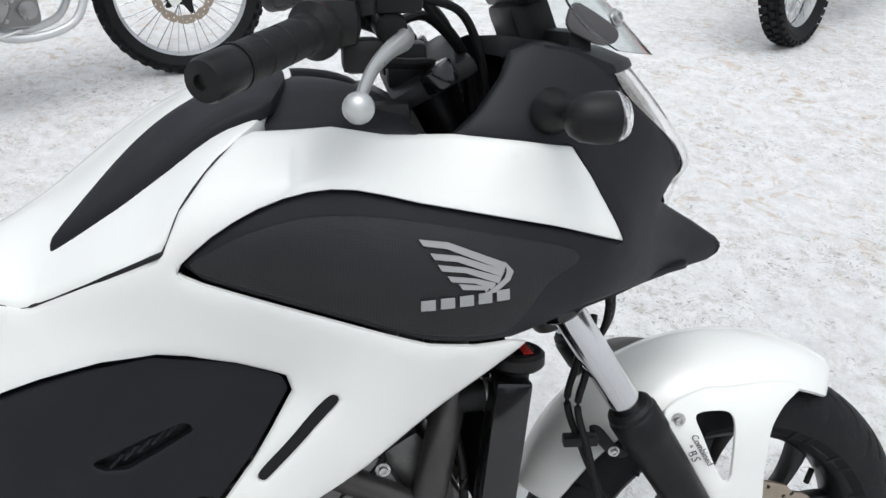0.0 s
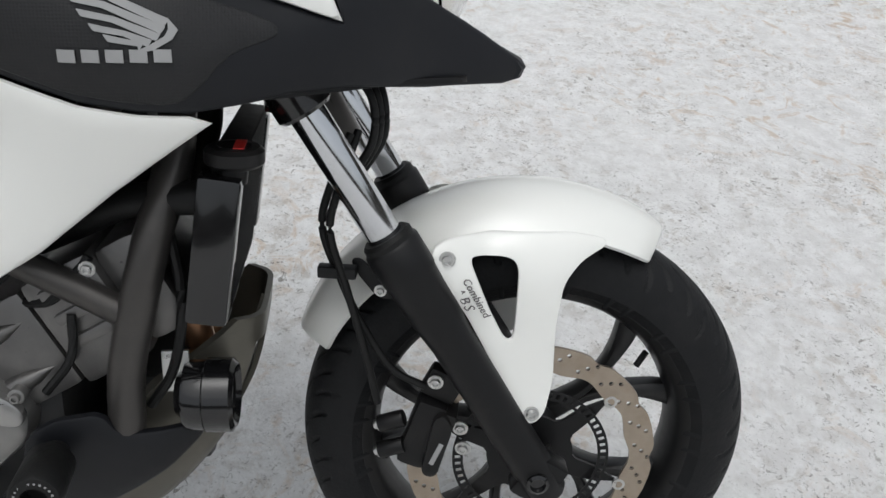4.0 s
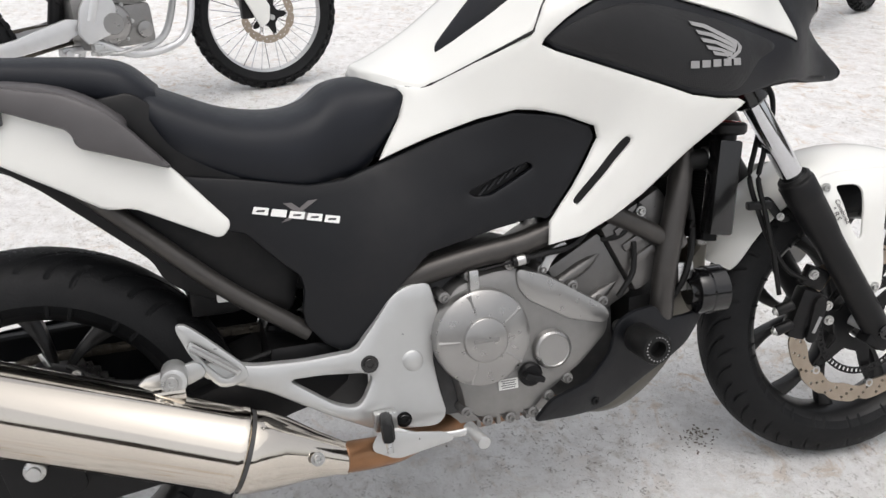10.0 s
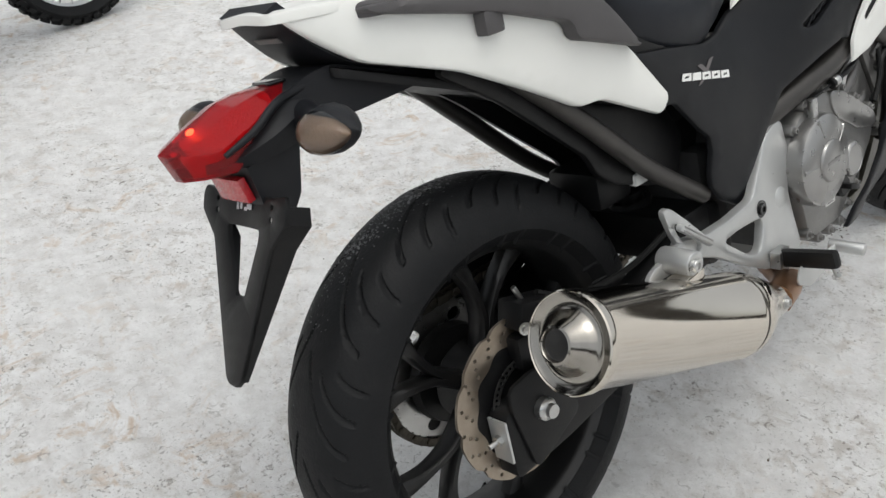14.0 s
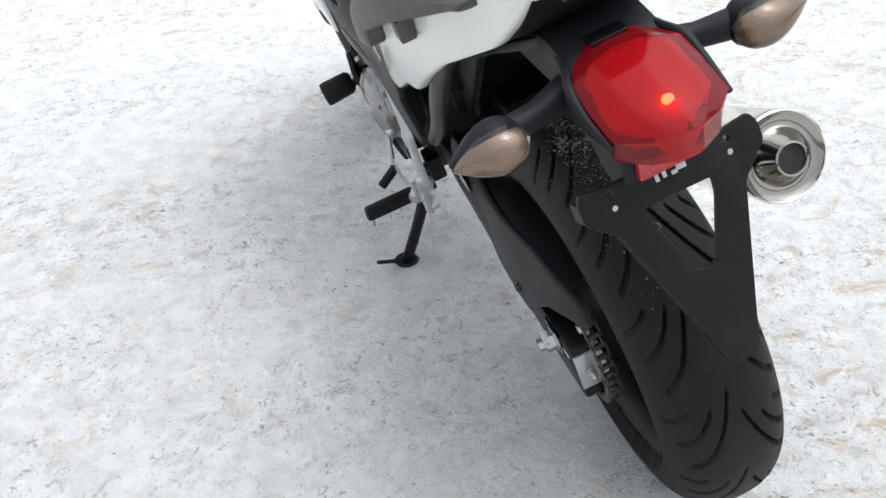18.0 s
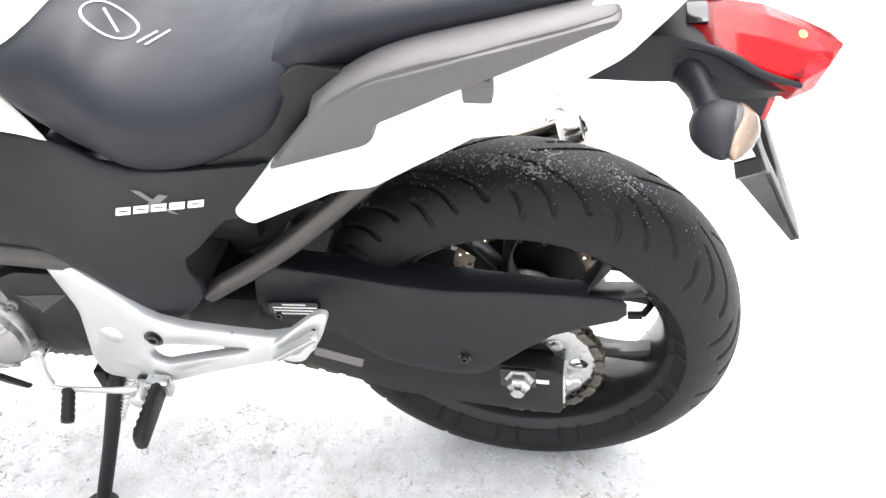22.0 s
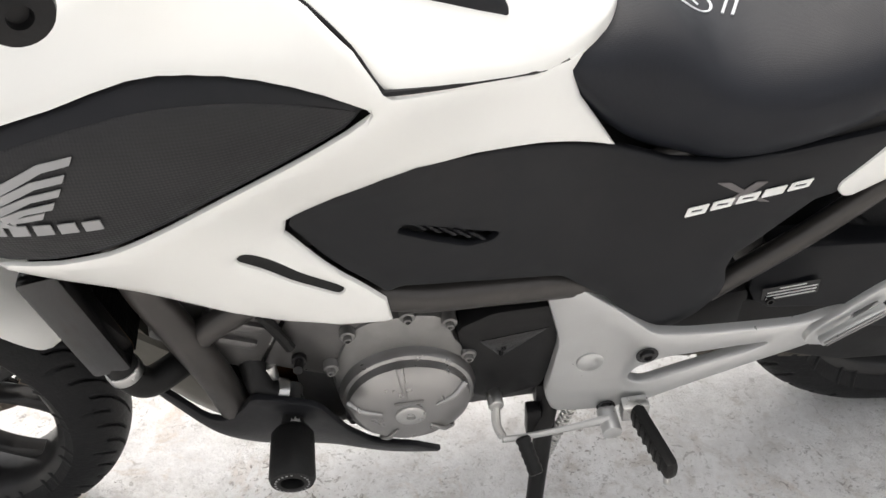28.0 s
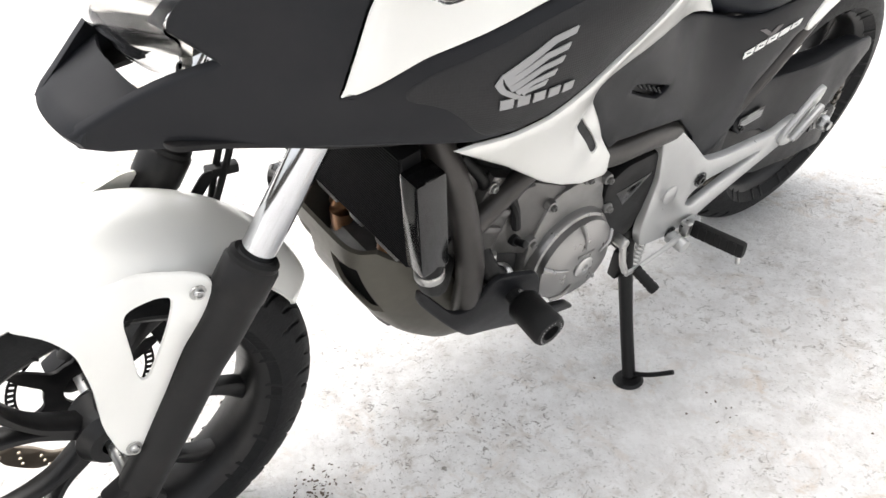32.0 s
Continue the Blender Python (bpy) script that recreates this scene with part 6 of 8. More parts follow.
def belly():
    """Belly pan: olive grey keel with black side wings."""
    rows = curve([(0.870, 0.222, 0.095, 0.03), (0.940, 0.214, 0.116, 0.05), (1.000, 0.232, 0.126, 0.085), (1.060, 0.278, 0.130, 0.105), (1.108, 0.335, 0.128, 0.115), (1.140, 0.392, 0.120, 0.105), (1.154, 0.430, 0.112, 0.085), (1.162, 0.466, 0.104, 0.060), (1.166, 0.500, 0.096, 0.030)], 4)
    ny, verts, cells = 17, [], []
    for depth in (0.0, 0.007):
        for q, (x, z, w, up) in enumerate(rows):
            a, b = rows[max(q - 1, 0)], rows[min(q + 1, len(rows) - 1)]
            ln = math.hypot(b[0] - a[0], b[1] - a[1])
            nx, nz = -(b[1] - a[1]) / ln, (b[0] - a[0]) / ln
            for u in np.linspace(-1, 1, ny):
                k = up * abs(u) ** 7.0 + depth
                verts.append((x + nx * k, u * w * (1 - 0.05 * depth / 0.007), z + nz * k))
    m = len(rows) * ny
    for q in range(len(rows) - 1):
        for k in range(ny - 1):
            if 18 <= q <= 27 and (2 <= k <= 5 or ny - 7 <= k <= ny - 4):
                continue
            c = (q * ny + k, q * ny + k + 1, (q + 1) * ny + k + 1, (q + 1) * ny + k)
            cells += [c, tuple(p + m for p in c[::-1])]
    count = {}
    for c in cells:
        for a, b in zip(c, c[1:] + c[:1]):
            count[(min(a, b), max(a, b))] = count.get((min(a, b), max(a, b)), 0) + 1
    cells += [(a, b, b + m, a + m) for (a, b), v in count.items() if v == 1 and b < m]
    k = part("belly_keel", (verts, cells), M_BELLY, bike, "olive grey belly pan keel with two openings")
    for s in (-1, 1):
        wing = [(0.765, 0.243), (0.804, 0.286), (0.856, 0.302), (0.883, 0.346), (0.900, 0.400), (0.911, 0.424), (0.985, 0.444), (1.000, 0.420), (1.026, 0.392), (1.050, 0.396), (1.085, 0.440), (1.103, 0.462), (1.100, 0.430), (1.067, 0.387), (0.997, 0.303), (0.928, 0.257), (0.840, 0.243)] if s > 0 else [(0.766, 0.262), (0.796, 0.300), (0.868, 0.318), (0.905, 0.360), (0.918, 0.412), (0.945, 0.428), (0.995, 0.432), (1.012, 0.404), (1.060, 0.402), (1.110, 0.404), (1.096, 0.384), (1.062, 0.352), (0.990, 0.304), (0.925, 0.254), (0.900, 0.250), (0.830, 0.256)]
        lift = spline([(0.763, 0.245, 0.172), (0.85, 0.28, 0.172), (0.92, 0.35, 0.178), (0.96, 0.42, 0.184), (1.05, 0.36, 0.168), (1.12, 0.40, 0.140), (1.0, 0.29, 0.150), (0.92, 0.253, 0.140), (0.99, 0.36, 0.175)])
        b = part("belly_wing", panel(wing, lift, 0.010, 0.004), M_COVER, bike, "black belly pan side wing", mirror=s < 0)
        part("wing_bolt", bolt((0.880, 0.158, 0.292) if s > 0 else (0.885, -0.158, 0.275), (0, s, 0), 0.006), M_BLACK, b)
        a = Vector((0.945, s * 0.165, 0.392))
        o = Vector((0.948, s * 0.268, 0.386))
        cb = part("crash_bobbin", turned(a, o, [(0, 0), (0.014, 0), (0.014, 0.030), (0.020, 0.032), (0.026, 0.040), (0.0275, 0.096), (0.025, 0.102), (0.014, 0.103), (0.012, 0.085), (0, 0.085)], 28), M_RUBBER, bike, "black rubber crash bobbin")
        part("bobbin_spacer", rod(a + Vector((0, -s * 0.03, 0)), a + Vector((0, s * 0.034, 0)), 0.0125), M_STEEL, cb)
        for j in range(22):
            q = 2 * math.pi * j / 22
            part("ring_mark", block((0.0022, 0.0006, 0.0022), (o.x + 0.0195 * math.cos(q), o.y + s * 0.0002, o.z + 0.0195 * math.sin(q)), 0), M_LOGO, cb)


belly()


# ---- rear: wheel, swingarm, chain, muffler, brackets, tail light ----
def rear_end():
    at = Matrix.Translation(REAR)
    w = cast_wheel("rear_wheel", "black cast rear wheel with paired spokes", at, 0.2159, 0.125, 0.060, 0.050, 5, 0.04)
    part("tyre", tyre(0.308, 0.160, 0.219, 14, 0.006, 860, -1.05), M_TYRE, w, "wide black road tyre, dirty with frozen slush", at)
    part("brake_disc", wave_disc(0.120, 0.084, 10, -0.082, -0.077, [(0.112, 20, 0.0), (0.103, 20, 0.25), (0.094, 20, 0.5)]), M_DISC, w, "scalloped drilled rear disc", at)
    part("disc_carrier", about_y(lathe([(0.03, -0.082), (0.088, -0.080), (0.088, -0.075), (0.03, -0.06)], 36)), M_BLACK, w, "", at)
    ro = [(0.062 * math.cos(a), 0.062 * math.sin(a)) for a in np.arange(0, 6.283, 0.0873)]
    ri = [(0.050 * math.cos(a), 0.050 * math.sin(a)) for a in np.arange(0, 6.283, 0.0873)]
    teeth = []
    for k in range(44):
        a = 2 * math.pi * k / 44
        c, s = math.cos(a), math.sin(a)
        teeth.append([(0.0590 * c - 0.0022 * s, 0.0590 * s + 0.0022 * c), (0.0535 * c - 0.0022 * s, 0.0535 * s + 0.0022 * c), (0.0535 * c + 0.0022 * s, 0.0535 * s - 0.0022 * c), (0.0590 * c + 0.0022 * s, 0.0590 * s - 0.0022 * c)])
    part("sensor_ring", plate(ro, -0.090, -0.0885, 0.0003, [ri] + teeth), M_STEEL, w, "", at)
    part("sprocket_carrier", about_y(lathe([(0.03, 0.05), (0.075, 0.052), (0.078, 0.070), (0.05, 0.080), (0.03, 0.082)], 36)), M_RIM, w, "", at)
    n = 43
    out = []
    for k in range(n * 4):
        a = 2 * math.pi * k / (n * 4)
        r = 0.112 - (0.006 if k % 4 == 0 else 0.003 if k % 4 in (1, 3) else 0.0)
        out.append((r * math.cos(a), r * math.sin(a)))
    cuts = [[(0.086 * math.cos(a) + 0.014 * math.cos(b), 0.086 * math.sin(a) + 0.011 * math.sin(b)) for b in np.arange(0, 6.28, 0.7)] for a in np.arange(0, 6.28, 2 * math.pi / 6)]
    part("sprocket", plate(out, 0.083, 0.089, 0.0005, [[(0.055 * math.cos(a), 0.055 * math.sin(a)) for a in np.arange(0, 6.28, 0.2)]] + cuts), M_STEEL, w, "steel rear sprocket", at)
    for k in range(5):
        a = 2 * math.pi * k / 5
        part("sprocket_nut", bolt((0.068 * math.cos(a), 0.089, 0.068 * math.sin(a)), (0, 1, 0), 0.008), M_STEEL, w, "", at)
    part("valve_stem", join(rod((-0.186, 0.01, 0.055), (-0.170, 0.035, 0.052), 0.005), rod((-0.170, 0.035, 0.052), (-0.150, 0.035, 0.050), 0.006)), M_RUBBER, w, "", at)
    # frozen slush stuck in the tread
    rng = random.Random(8)
    bits = []

    def stick(a, y, sz, flat):
        r = 0.3080 - (0.308 - 0.231) * (1 - math.cos(math.asin(max(-1, min(1, y / 0.080))))) ** 1.15
        g = ball((0, 0, 0), sz, (flat, rng.uniform(0.6, 1.5), rng.uniform(0.6, 1.5)), 6, 4)
        bits.append(moved(g, Matrix.Translation((r * math.cos(a), y, r * math.sin(a))) @ Matrix.Rotation(-a, 4, "Y")))

    for _ in range(900):
        stick(rng.gauss(math.pi * 0.54, 0.32), rng.gauss(0.016, 0.018), rng.uniform(0.0004, 0.0012), 0.5)
    for _ in range(9):
        ca, cy = rng.gauss(math.pi * 0.54, 0.26), rng.gauss(0.012, 0.014)
        for _ in range(rng.randint(14, 46)):
            stick(ca + rng.gauss(0, 0.028), cy + rng.gauss(0, 0.0065), rng.uniform(0.0008, 0.0026), 0.40)
    tagged(part("slush", join(*bits), M_SLUSH, w, "grey slush crumbs stuck to the tread", at), kind="stuff")

    # swingarm
    left = [(-0.060, 0.328), (0.06, 0.338), (0.20, 0.366), (0.42, 0.440), (0.47, 0.43), (0.48, 0.37), (0.44, 0.340), (0.377, 0.325), (0.193, 0.250), (0.05, 0.232), (-0.060, 0.226)]
    sw = part("swingarm", join(panel(left, lambda x, z: 0.118, 0.034, 0.005, fill=False), flipped(panel(left, lambda x, z: 0.118, 0.034, 0.005, fill=False), 1), block((0.09, 0.24, 0.08), (0.40, 0, 0.40), 0.015)), M_BLACK, bike, "black box-section swingarm")
    for s in (-1, 1):
        part("end_plate", block((0.004, 0.034, 0.064), (-0.062, s * 0.101, 0.288), 0.001), M_SILVER, sw, "bare metal end plate")
        part("chain_adjuster", join(rod((-0.062, s * 0.101, 0.290), (-0.085, s * 0.101, 0.290), 0.004), turned((-0.064, s * 0.101, 0.290), (-1, s * 0.101, 0.290), [(0, 0), (0.008, 0), (0.008, 0.007), (0, 0.007)], 6)), M_STEEL, sw)
        part("axle_washer", block((0.050, 0.004, 0.040), (0.002, s * 0.119, 0.311), 0.001), M_GLOSS, sw)
        part("axle_nut", join(turned((0, s * 0.120, 0.312), (0, s, 0.312), [(0, 0), (0.021, 0), (0.021, 0.003), (0.0165, 0.004), (0.0165, 0.016), (0.014, 0.019), (0.010, 0.020), (0.010, 0.028), (0, 0.028)], 6 if s > 0 else 12)), M_STEEL, sw, "steel axle nut")
    part("torque_plate", panel([(0.07, 0.270), (0.055, 0.352), (0.0, 0.372), (-0.050, 0.365), (-0.052, 0.335), (-0.030, 0.235), (-0.020, 0.232)], lambda x, z: 0.126, 0.006, 0.002, fill=False), M_BLACK, sw, "black caliper plate", mirror=True)
    part("adjust_mark", block((0.022, 0.0008, 0.008), (-0.030, 0.1186, 0.305), 0), M_LABEL, sw, "small white and green scale sticker")
    part("warning_label", block((0.072, 0.0008, 0.020), (0.262, 0.1186, 0.325), 0, Matrix.Rotation(radians(-17), 4, "Y")), M_DECALGREY, sw)
    guard = [(0.345, 0.497), (0.30, 0.496), (0.0, 0.478), (-0.08, 0.470), (-0.132, 0.458), (-0.140, 0.444), (-0.130, 0.430), (-0.048, 0.413), (0.02, 0.358), (0.050, 0.332), (0.080, 0.326), (0.120, 0.330), (0.193, 0.345), (0.253, 0.388), (0.33, 0.404), (0.36, 0.440)]
    gl = spline([(0.345, 0.497, 0.108), (-0.13, 0.458, 0.098), (0.07, 0.33, 0.132), (0.15, 0.34, 0.132), (0.1, 0.40, 0.130), (0.25, 0.40, 0.122), (0.0, 0.478, 0.110), (0.1, 0.455, 0.126), (0.33, 0.44, 0.120), (-0.05, 0.425, 0.120)])
    g = part("chain_guard", panel(guard, gl, 0.008, 0.004, 0.016, smooth=2), M_COVER, bike, "black chain guard with a warning label")
    part("guard_top", panel([(0.335, 0.06), (0.335, 0.108), (0.0, 0.110), (-0.09, 0.104), (-0.09, 0.07)], lambda x, y: 0.468 + 0.05 * (x + 0.09), 0.006, 0.002, axis=2), M_COVER, g)
    lb = part("guard_label", block((0.074, 0.0008, 0.026), (0.306, 0.1225, 0.432), 0, Matrix.Rotation(radians(4), 4, "Y")), M_GLOSS, g, "black label with white print")
    for k in range(4):
        part("label_line", block((0.034 if k == 0 else 0.064, 0.0006, 0.0022), (0.304, 0.1231, 0.441 - 0.006 * k), 0, Matrix.Rotation(radians(4), 4, "Y")), M_LABEL, lb)
    part("guard_bolt", bolt((0.072, 0.132, 0.366), (0, 1, 0), 0.006), M_GLOSS, g)
    part("guard_bolt", bolt((0.33, 0.121, 0.418), (0, 1, 0), 0.006), M_GLOSS, g)
    # chain: alternating plates round both sprockets
    path = []
    a0, a1 = Vector((0.0, 0.086, 0.312)), Vector((0.62, 0.086, 0.385))
    for k in range(40):
        a = math.radians(97 + 172 * k / 39)
        path.append(a0 + 0.110 * Vector((math.cos(a), 0, math.sin(a))))
    low0, low1 = path[-1], a1 + Vector((0.0, 0, -0.038))
    for k in range(1, 60):
        t = k / 60
        path.append(low0.lerp(low1, t) + Vector((0, 0, -0.012 * math.sin(math.pi * t))))
    for k in range(14):
        a = math.radians(270 + 180 * k / 13)
        path.append(a1 + 0.038 * Vector((math.cos(a), 0, math.sin(a))))
    up0, up1 = path[-1], path[0]
    for k in range(1, 60):
        path.append(up0.lerp(up1, k / 60))
    run = path + [path[0]]
    links = []
    acc = 0.0
    for p, q in zip(run, run[1:]):
        seg = (q - p).length
        while acc <= seg and seg > 0:
            links.append(p + (q - p) * (acc / seg))
            acc += 0.0159
        acc -= seg
    geos = []
    for k in range(len(links) - 1):
        p, q = links[k], links[k + 1]
        c = (p + q) / 2
        ang = math.atan2(q.z - p.z, q.x - p.x)
        rot = Matrix.Translation(c) @ Matrix.Rotation(-ang, 4, "Y")
        wid = 0.0095 if k % 2 else 0.0065
        for s in (-1, 1):
            geos.append(moved(block((0.0215, 0.002, 0.013), (0, s * wid, 0), 0.0009), rot))
        geos.append(rod(p + Vector((0, -0.011, 0)), p + Vector((0, 0.011, 0)), 0.0045, n=8))
    ch = part("drive_chain", join(*geos), M_CHAIN, bike, "oily drive chain")
    ch["kind"] = "stuff"
    # rear caliper above the disc
    rc = part("rear_caliper", join(block((0.075, 0.050, 0.042), (0.045, -0.088, 0.430), 0.010, Matrix.Rotation(radians(15), 4, "Y")), block((0.04, 0.03, 0.05), (0.02, -0.09, 0.385), 0.008)), M_BLACK, bike, "black rear brake caliper")
    for p in ((0.01, -0.114, 0.425), (0.075, -0.114, 0.440)):
        part("caliper_bolt", bolt(p, (-0.3, -1, 0), 0.006), M_STEEL, rc)
    part("bleed_nipple", rod((0.035, -0.09, 0.452), (0.025, -0.09, 0.475), 0.004), M_STEEL, rc)
    part("brake_hose", pipe([(0.06, -0.095, 0.452), (0.12, -0.104, 0.420), (0.24, -0.106, 0.408), (0.36, -0.108, 0.430)], 0.0048, 8), M_RUBBER, bike)
    part("shock_absorber", rod((0.36, 0, 0.60), (0.42, 0, 0.36), 0.022), M_BLACK, bike, "black rear shock absorber")
    for k in range(7):
        c = Vector((0.365 + 0.006 * k, 0, 0.58 - 0.026 * k))
        part("spring_coil", moved(lathe([(0.030, 0.004), (0.036, 0.010), (0.036, 0.002), (0.030, -0.004), (0.030, 0.004)], 20, False), Matrix.Translation(c) @ Matrix.Rotation(radians(166), 4, "Y")), M_BLACK, bike)
    part("reservoir_box", block((0.08, 0.10, 0.06), (0.285, -0.02, 0.520), 0.012), M_BLACK, bike)
    part("relay", block((0.030, 0.016, 0.018), (0.302, -0.100, 0.528), 0.004), M_LABEL, bike, "pale plastic connector")


rear_end()


def muffler():
    a, b = Vector((-0.058, -0.243, 0.468)), Vector((0.285, -0.232, 0.332))
    m = part("muffler", turned(a, b, [(0, 0.040), (0.0600, 0.040), (0.0600, 0.0160), (0.0612, 0.0150), (0.0632, 0.0165), (0.0640, 0.022), (0.0635, 0.030), (0.062, 0.034), (0.062, 0.362), (0.0635, 0.366), (0.0635, 0.374), (0.060, 0.378), (0, 0.378)], 72), M_MUFFLER, bike, "polished stainless steel muffler")
    part("end_cap", turned(a, b, [(0, 0.036), (0.0185, 0.036), (0.0185, -0.006), (0.0205, -0.009), (0.0235, -0.008), (0.0255, -0.003), (0.0330, 0.010), (0.0390, 0.020), (0.0430, 0.0225), (0.0530, 0.0215), (0.0580, 0.0175), (0.0598, 0.0165), (0.0598, 0.036), (0, 0.036)], 72), M_ENDCAP, m, "duller pressed steel end cap")
    d = (b - a).normalized()
    part("tailpipe_inside", turned(a - d * 0.004, b, [(0.0183, 0), (0.0183, 0.038), (0.0, 0.038), (0.0, 0.036), (0.0173, 0.036), (0.0173, 0.0)], 28), M_ENGDARK, m, "dark tailpipe bore")
    part("inner_pipe", turned(a + d * 0.006, b, [(0.0112, 0), (0.0112, 0.025), (0.0096, 0.025), (0.0096, 0), (0.0112, 0)], 24), M_ENGDARK, m, "narrow pipe inside the bore")
    part("black_band", turned(a + d * 0.374, b + d, [(0.02, 0), (0.0590, 0), (0.0590, 0.012), (0.02, 0.012)], 60), M_ENGDARK, m)
    e = a + d * 0.384
    rings = []
    for t, r, flat in ((0, 0.0615, 1.0), (0.012, 0.0625, 1.0), (0.05, 0.054, 0.95), (0.10, 0.038, 0.9), (0.145, 0.026, 1.0), (0.165, 0.0245, 1.0)):
        fm = frame_on(e + d * t + Vector((0, 0.010 * t / 0.165, 0.012 * t / 0.165)), e + d * (t + 1), (0, 0, 1))
        rings.append([tuple(fm @ Vector((r * flat * math.cos(q), r * math.sin(q), 0))) for q in np.arange(0, 6.283, 6.2832 / 36)])
    c = part("muffler_cone", loft(rings), M_MUFFLER, m, "polished cone ahead of the muffler")
    part("cone_bolt", bolt((0.398, -0.262, 0.306), (0.1, -1, 0.1), 0.007), M_STEEL, c)
    part("muffler_strap", block((0.050, 0.030, 0.016), (0.205, -0.232, 0.430), 0.004), M_MUFFLER, m)
    part("heat_shield", panel([(0.495, 0.318), (0.600, 0.300), (0.615, 0.285), (0.520, 0.270), (0.480, 0.292)], lambda x, z: 0.235, 0.003, 0.001, fill=False), M_SILVER, bike, "silver heel guard by the exhaust", mirror=True)


muffler()


def footrests():
    for s in (-1, 1):
        arm = [(0.611, 0.520), (0.575, 0.520), (0.548, 0.508), (0.516, 0.468), (0.482, 0.430), (0.400, 0.430), (0.330, 0.436), (0.286, 0.448), (0.256, 0.455), (0.250, 0.432), (0.290, 0.415), (0.345, 0.392), (0.430, 0.338), (0.500, 0.300), (0.560, 0.290), (0.604, 0.285), (0.622, 0.300), (0.612, 0.350), (0.606, 0.400), (0.626, 0.455)]
        hole = [(0.375, 0.404), (0.425, 0.402), (0.494, 0.392), (0.506, 0.384), (0.486, 0.348), (0.470, 0.342), (0.440, 0.354)]
        if s > 0:
            arm = [(0.629, 0.528), (0.587, 0.533), (0.545, 0.494), (0.495, 0.442), (0.451, 0.437), (0.375, 0.441), (0.318, 0.445), (0.291, 0.456), (0.262, 0.462), (0.250, 0.436), (0.287, 0.416), (0.307, 0.406), (0.363, 0.381), (0.433, 0.347), (0.501, 0.312), (0.559, 0.300), (0.618, 0.302), (0.628, 0.335), (0.620, 0.385), (0.611, 0.440), (0.622, 0.495)]
            hole = [(0.524, 0.358), (0.516, 0.378), (0.481, 0.396), (0.404, 0.410), (0.350, 0.418), (0.373, 0.403), (0.434, 0.378), (0.503, 0.348)]
        lift = spline([(0.611, 0.52, 0.158), (0.56, 0.40, 0.166), (0.50, 0.40, 0.172), (0.33, 0.43, 0.188), (0.26, 0.445, 0.192), (0.5, 0.31, 0.180), (0.6, 0.29, 0.172), (0.4, 0.36, 0.186)])
        b = part("footrest_hanger", panel(arm, lift, 0.016, 0.005, 0.016, [hole]), M_SILVER, bike, "silver cast footrest hanger", mirror=s < 0)
        part("hanger_bolt", bolt((0.502, s * 0.172, 0.406), (0, s, 0), 0.0095, 0.005), M_GLOSS, b)
        part("round_cap", turned((0.572, s * 0.160, 0.398), (0.572, s, 0.398), [(0, 0), (0.0175, 0), (0.0175, 0.006), (0.014, 0.0085), (0, 0.0090)], 28), M_SILVER, b, "round silver cap")
        part("hanger_bolt", bolt((0.548, s * 0.176, 0.308), (0, s, 0), 0.0085, 0.004), M_GLOSS, b)
        # passenger loop and folded peg
        loop = [(0.222, 0.512), (0.230, 0.517), (0.241, 0.513), (0.268, 0.488), (0.316, 0.440), (0.318, 0.420), (0.290, 0.412), (0.272, 0.416), (0.240, 0.466)]
        lh = [(0.240, 0.492), (0.266, 0.472), (0.299, 0.438), (0.298, 0.428), (0.282, 0.426), (0.254, 0.460)]
        part("passenger_loop", panel(loop, lambda x, z: 0.198, 0.010, 0.0025, 0.02, [lh], fill=False), M_SILVER, b, "silver passenger footrest loop", mirror=s < 0)
        pg = part("passenger_peg", moved(block((0.085, 0.012, 0.011), (0, 0, 0), 0.004), pose(0.272, s * 0.208, 0.462, 0, 38, 0)), M_SILVER, b, "folded silver passenger footrest")
        for k in (-1, 1):
            part("peg_rib", moved(block((0.076, 0.002, 0.0025), (0, s * 0.0065, 0.003 * k), 0.0008), pose(0.272, s * 0.208, 0.462, 0, 38, 0)), M_ENGINE2, pg)
        if s < 0:
            part("muffler_mount", join(rod((0.215, -0.190, 0.448), (0.215, -0.245, 0.448), 0.019), plate([(0.160, 0.430), (0.170, 0.446), (0.250, 0.462), (0.262, 0.440), (0.230, 0.426)], -0.196, -0.204, 0.002)), M_SILVER, b, "silver muffler mount")
            part("mount_bolt", bolt((0.212, -0.245, 0.448), (0, -1, 0), 0.0095), M_STEEL, b)
        # rider peg
        fr = Vector((0.515, s * 0.190, 0.318))
        to = Vector((0.500, s * 0.282, 0.330 if s > 0 else 0.335))
        p = part("rider_peg", moved(block((0.030, 0.018, 0.105), (0, 0, 0.055), 0.008), frame_on(fr, to, (1, 0, 0))), M_RUBBER, bike, "folding footrest with a ribbed rubber top")
        for k in range(6):
            part("peg_rib", moved(block((0.024, 0.004, 0.006), (0, 0.0082, 0.020 + 0.014 * k), 0.0015), frame_on(fr, to, (1, 0, 0))), M_RUBBER, p)
        part("peg_bracket", block((0.036, 0.020, 0.030), fr, 0.004), M_STEEL, p, "cast steel footrest root")
        part("peg_feeler", rod(to, to + Vector((0, s * 0.010, -0.028)), 0.005), M_STEEL, p)
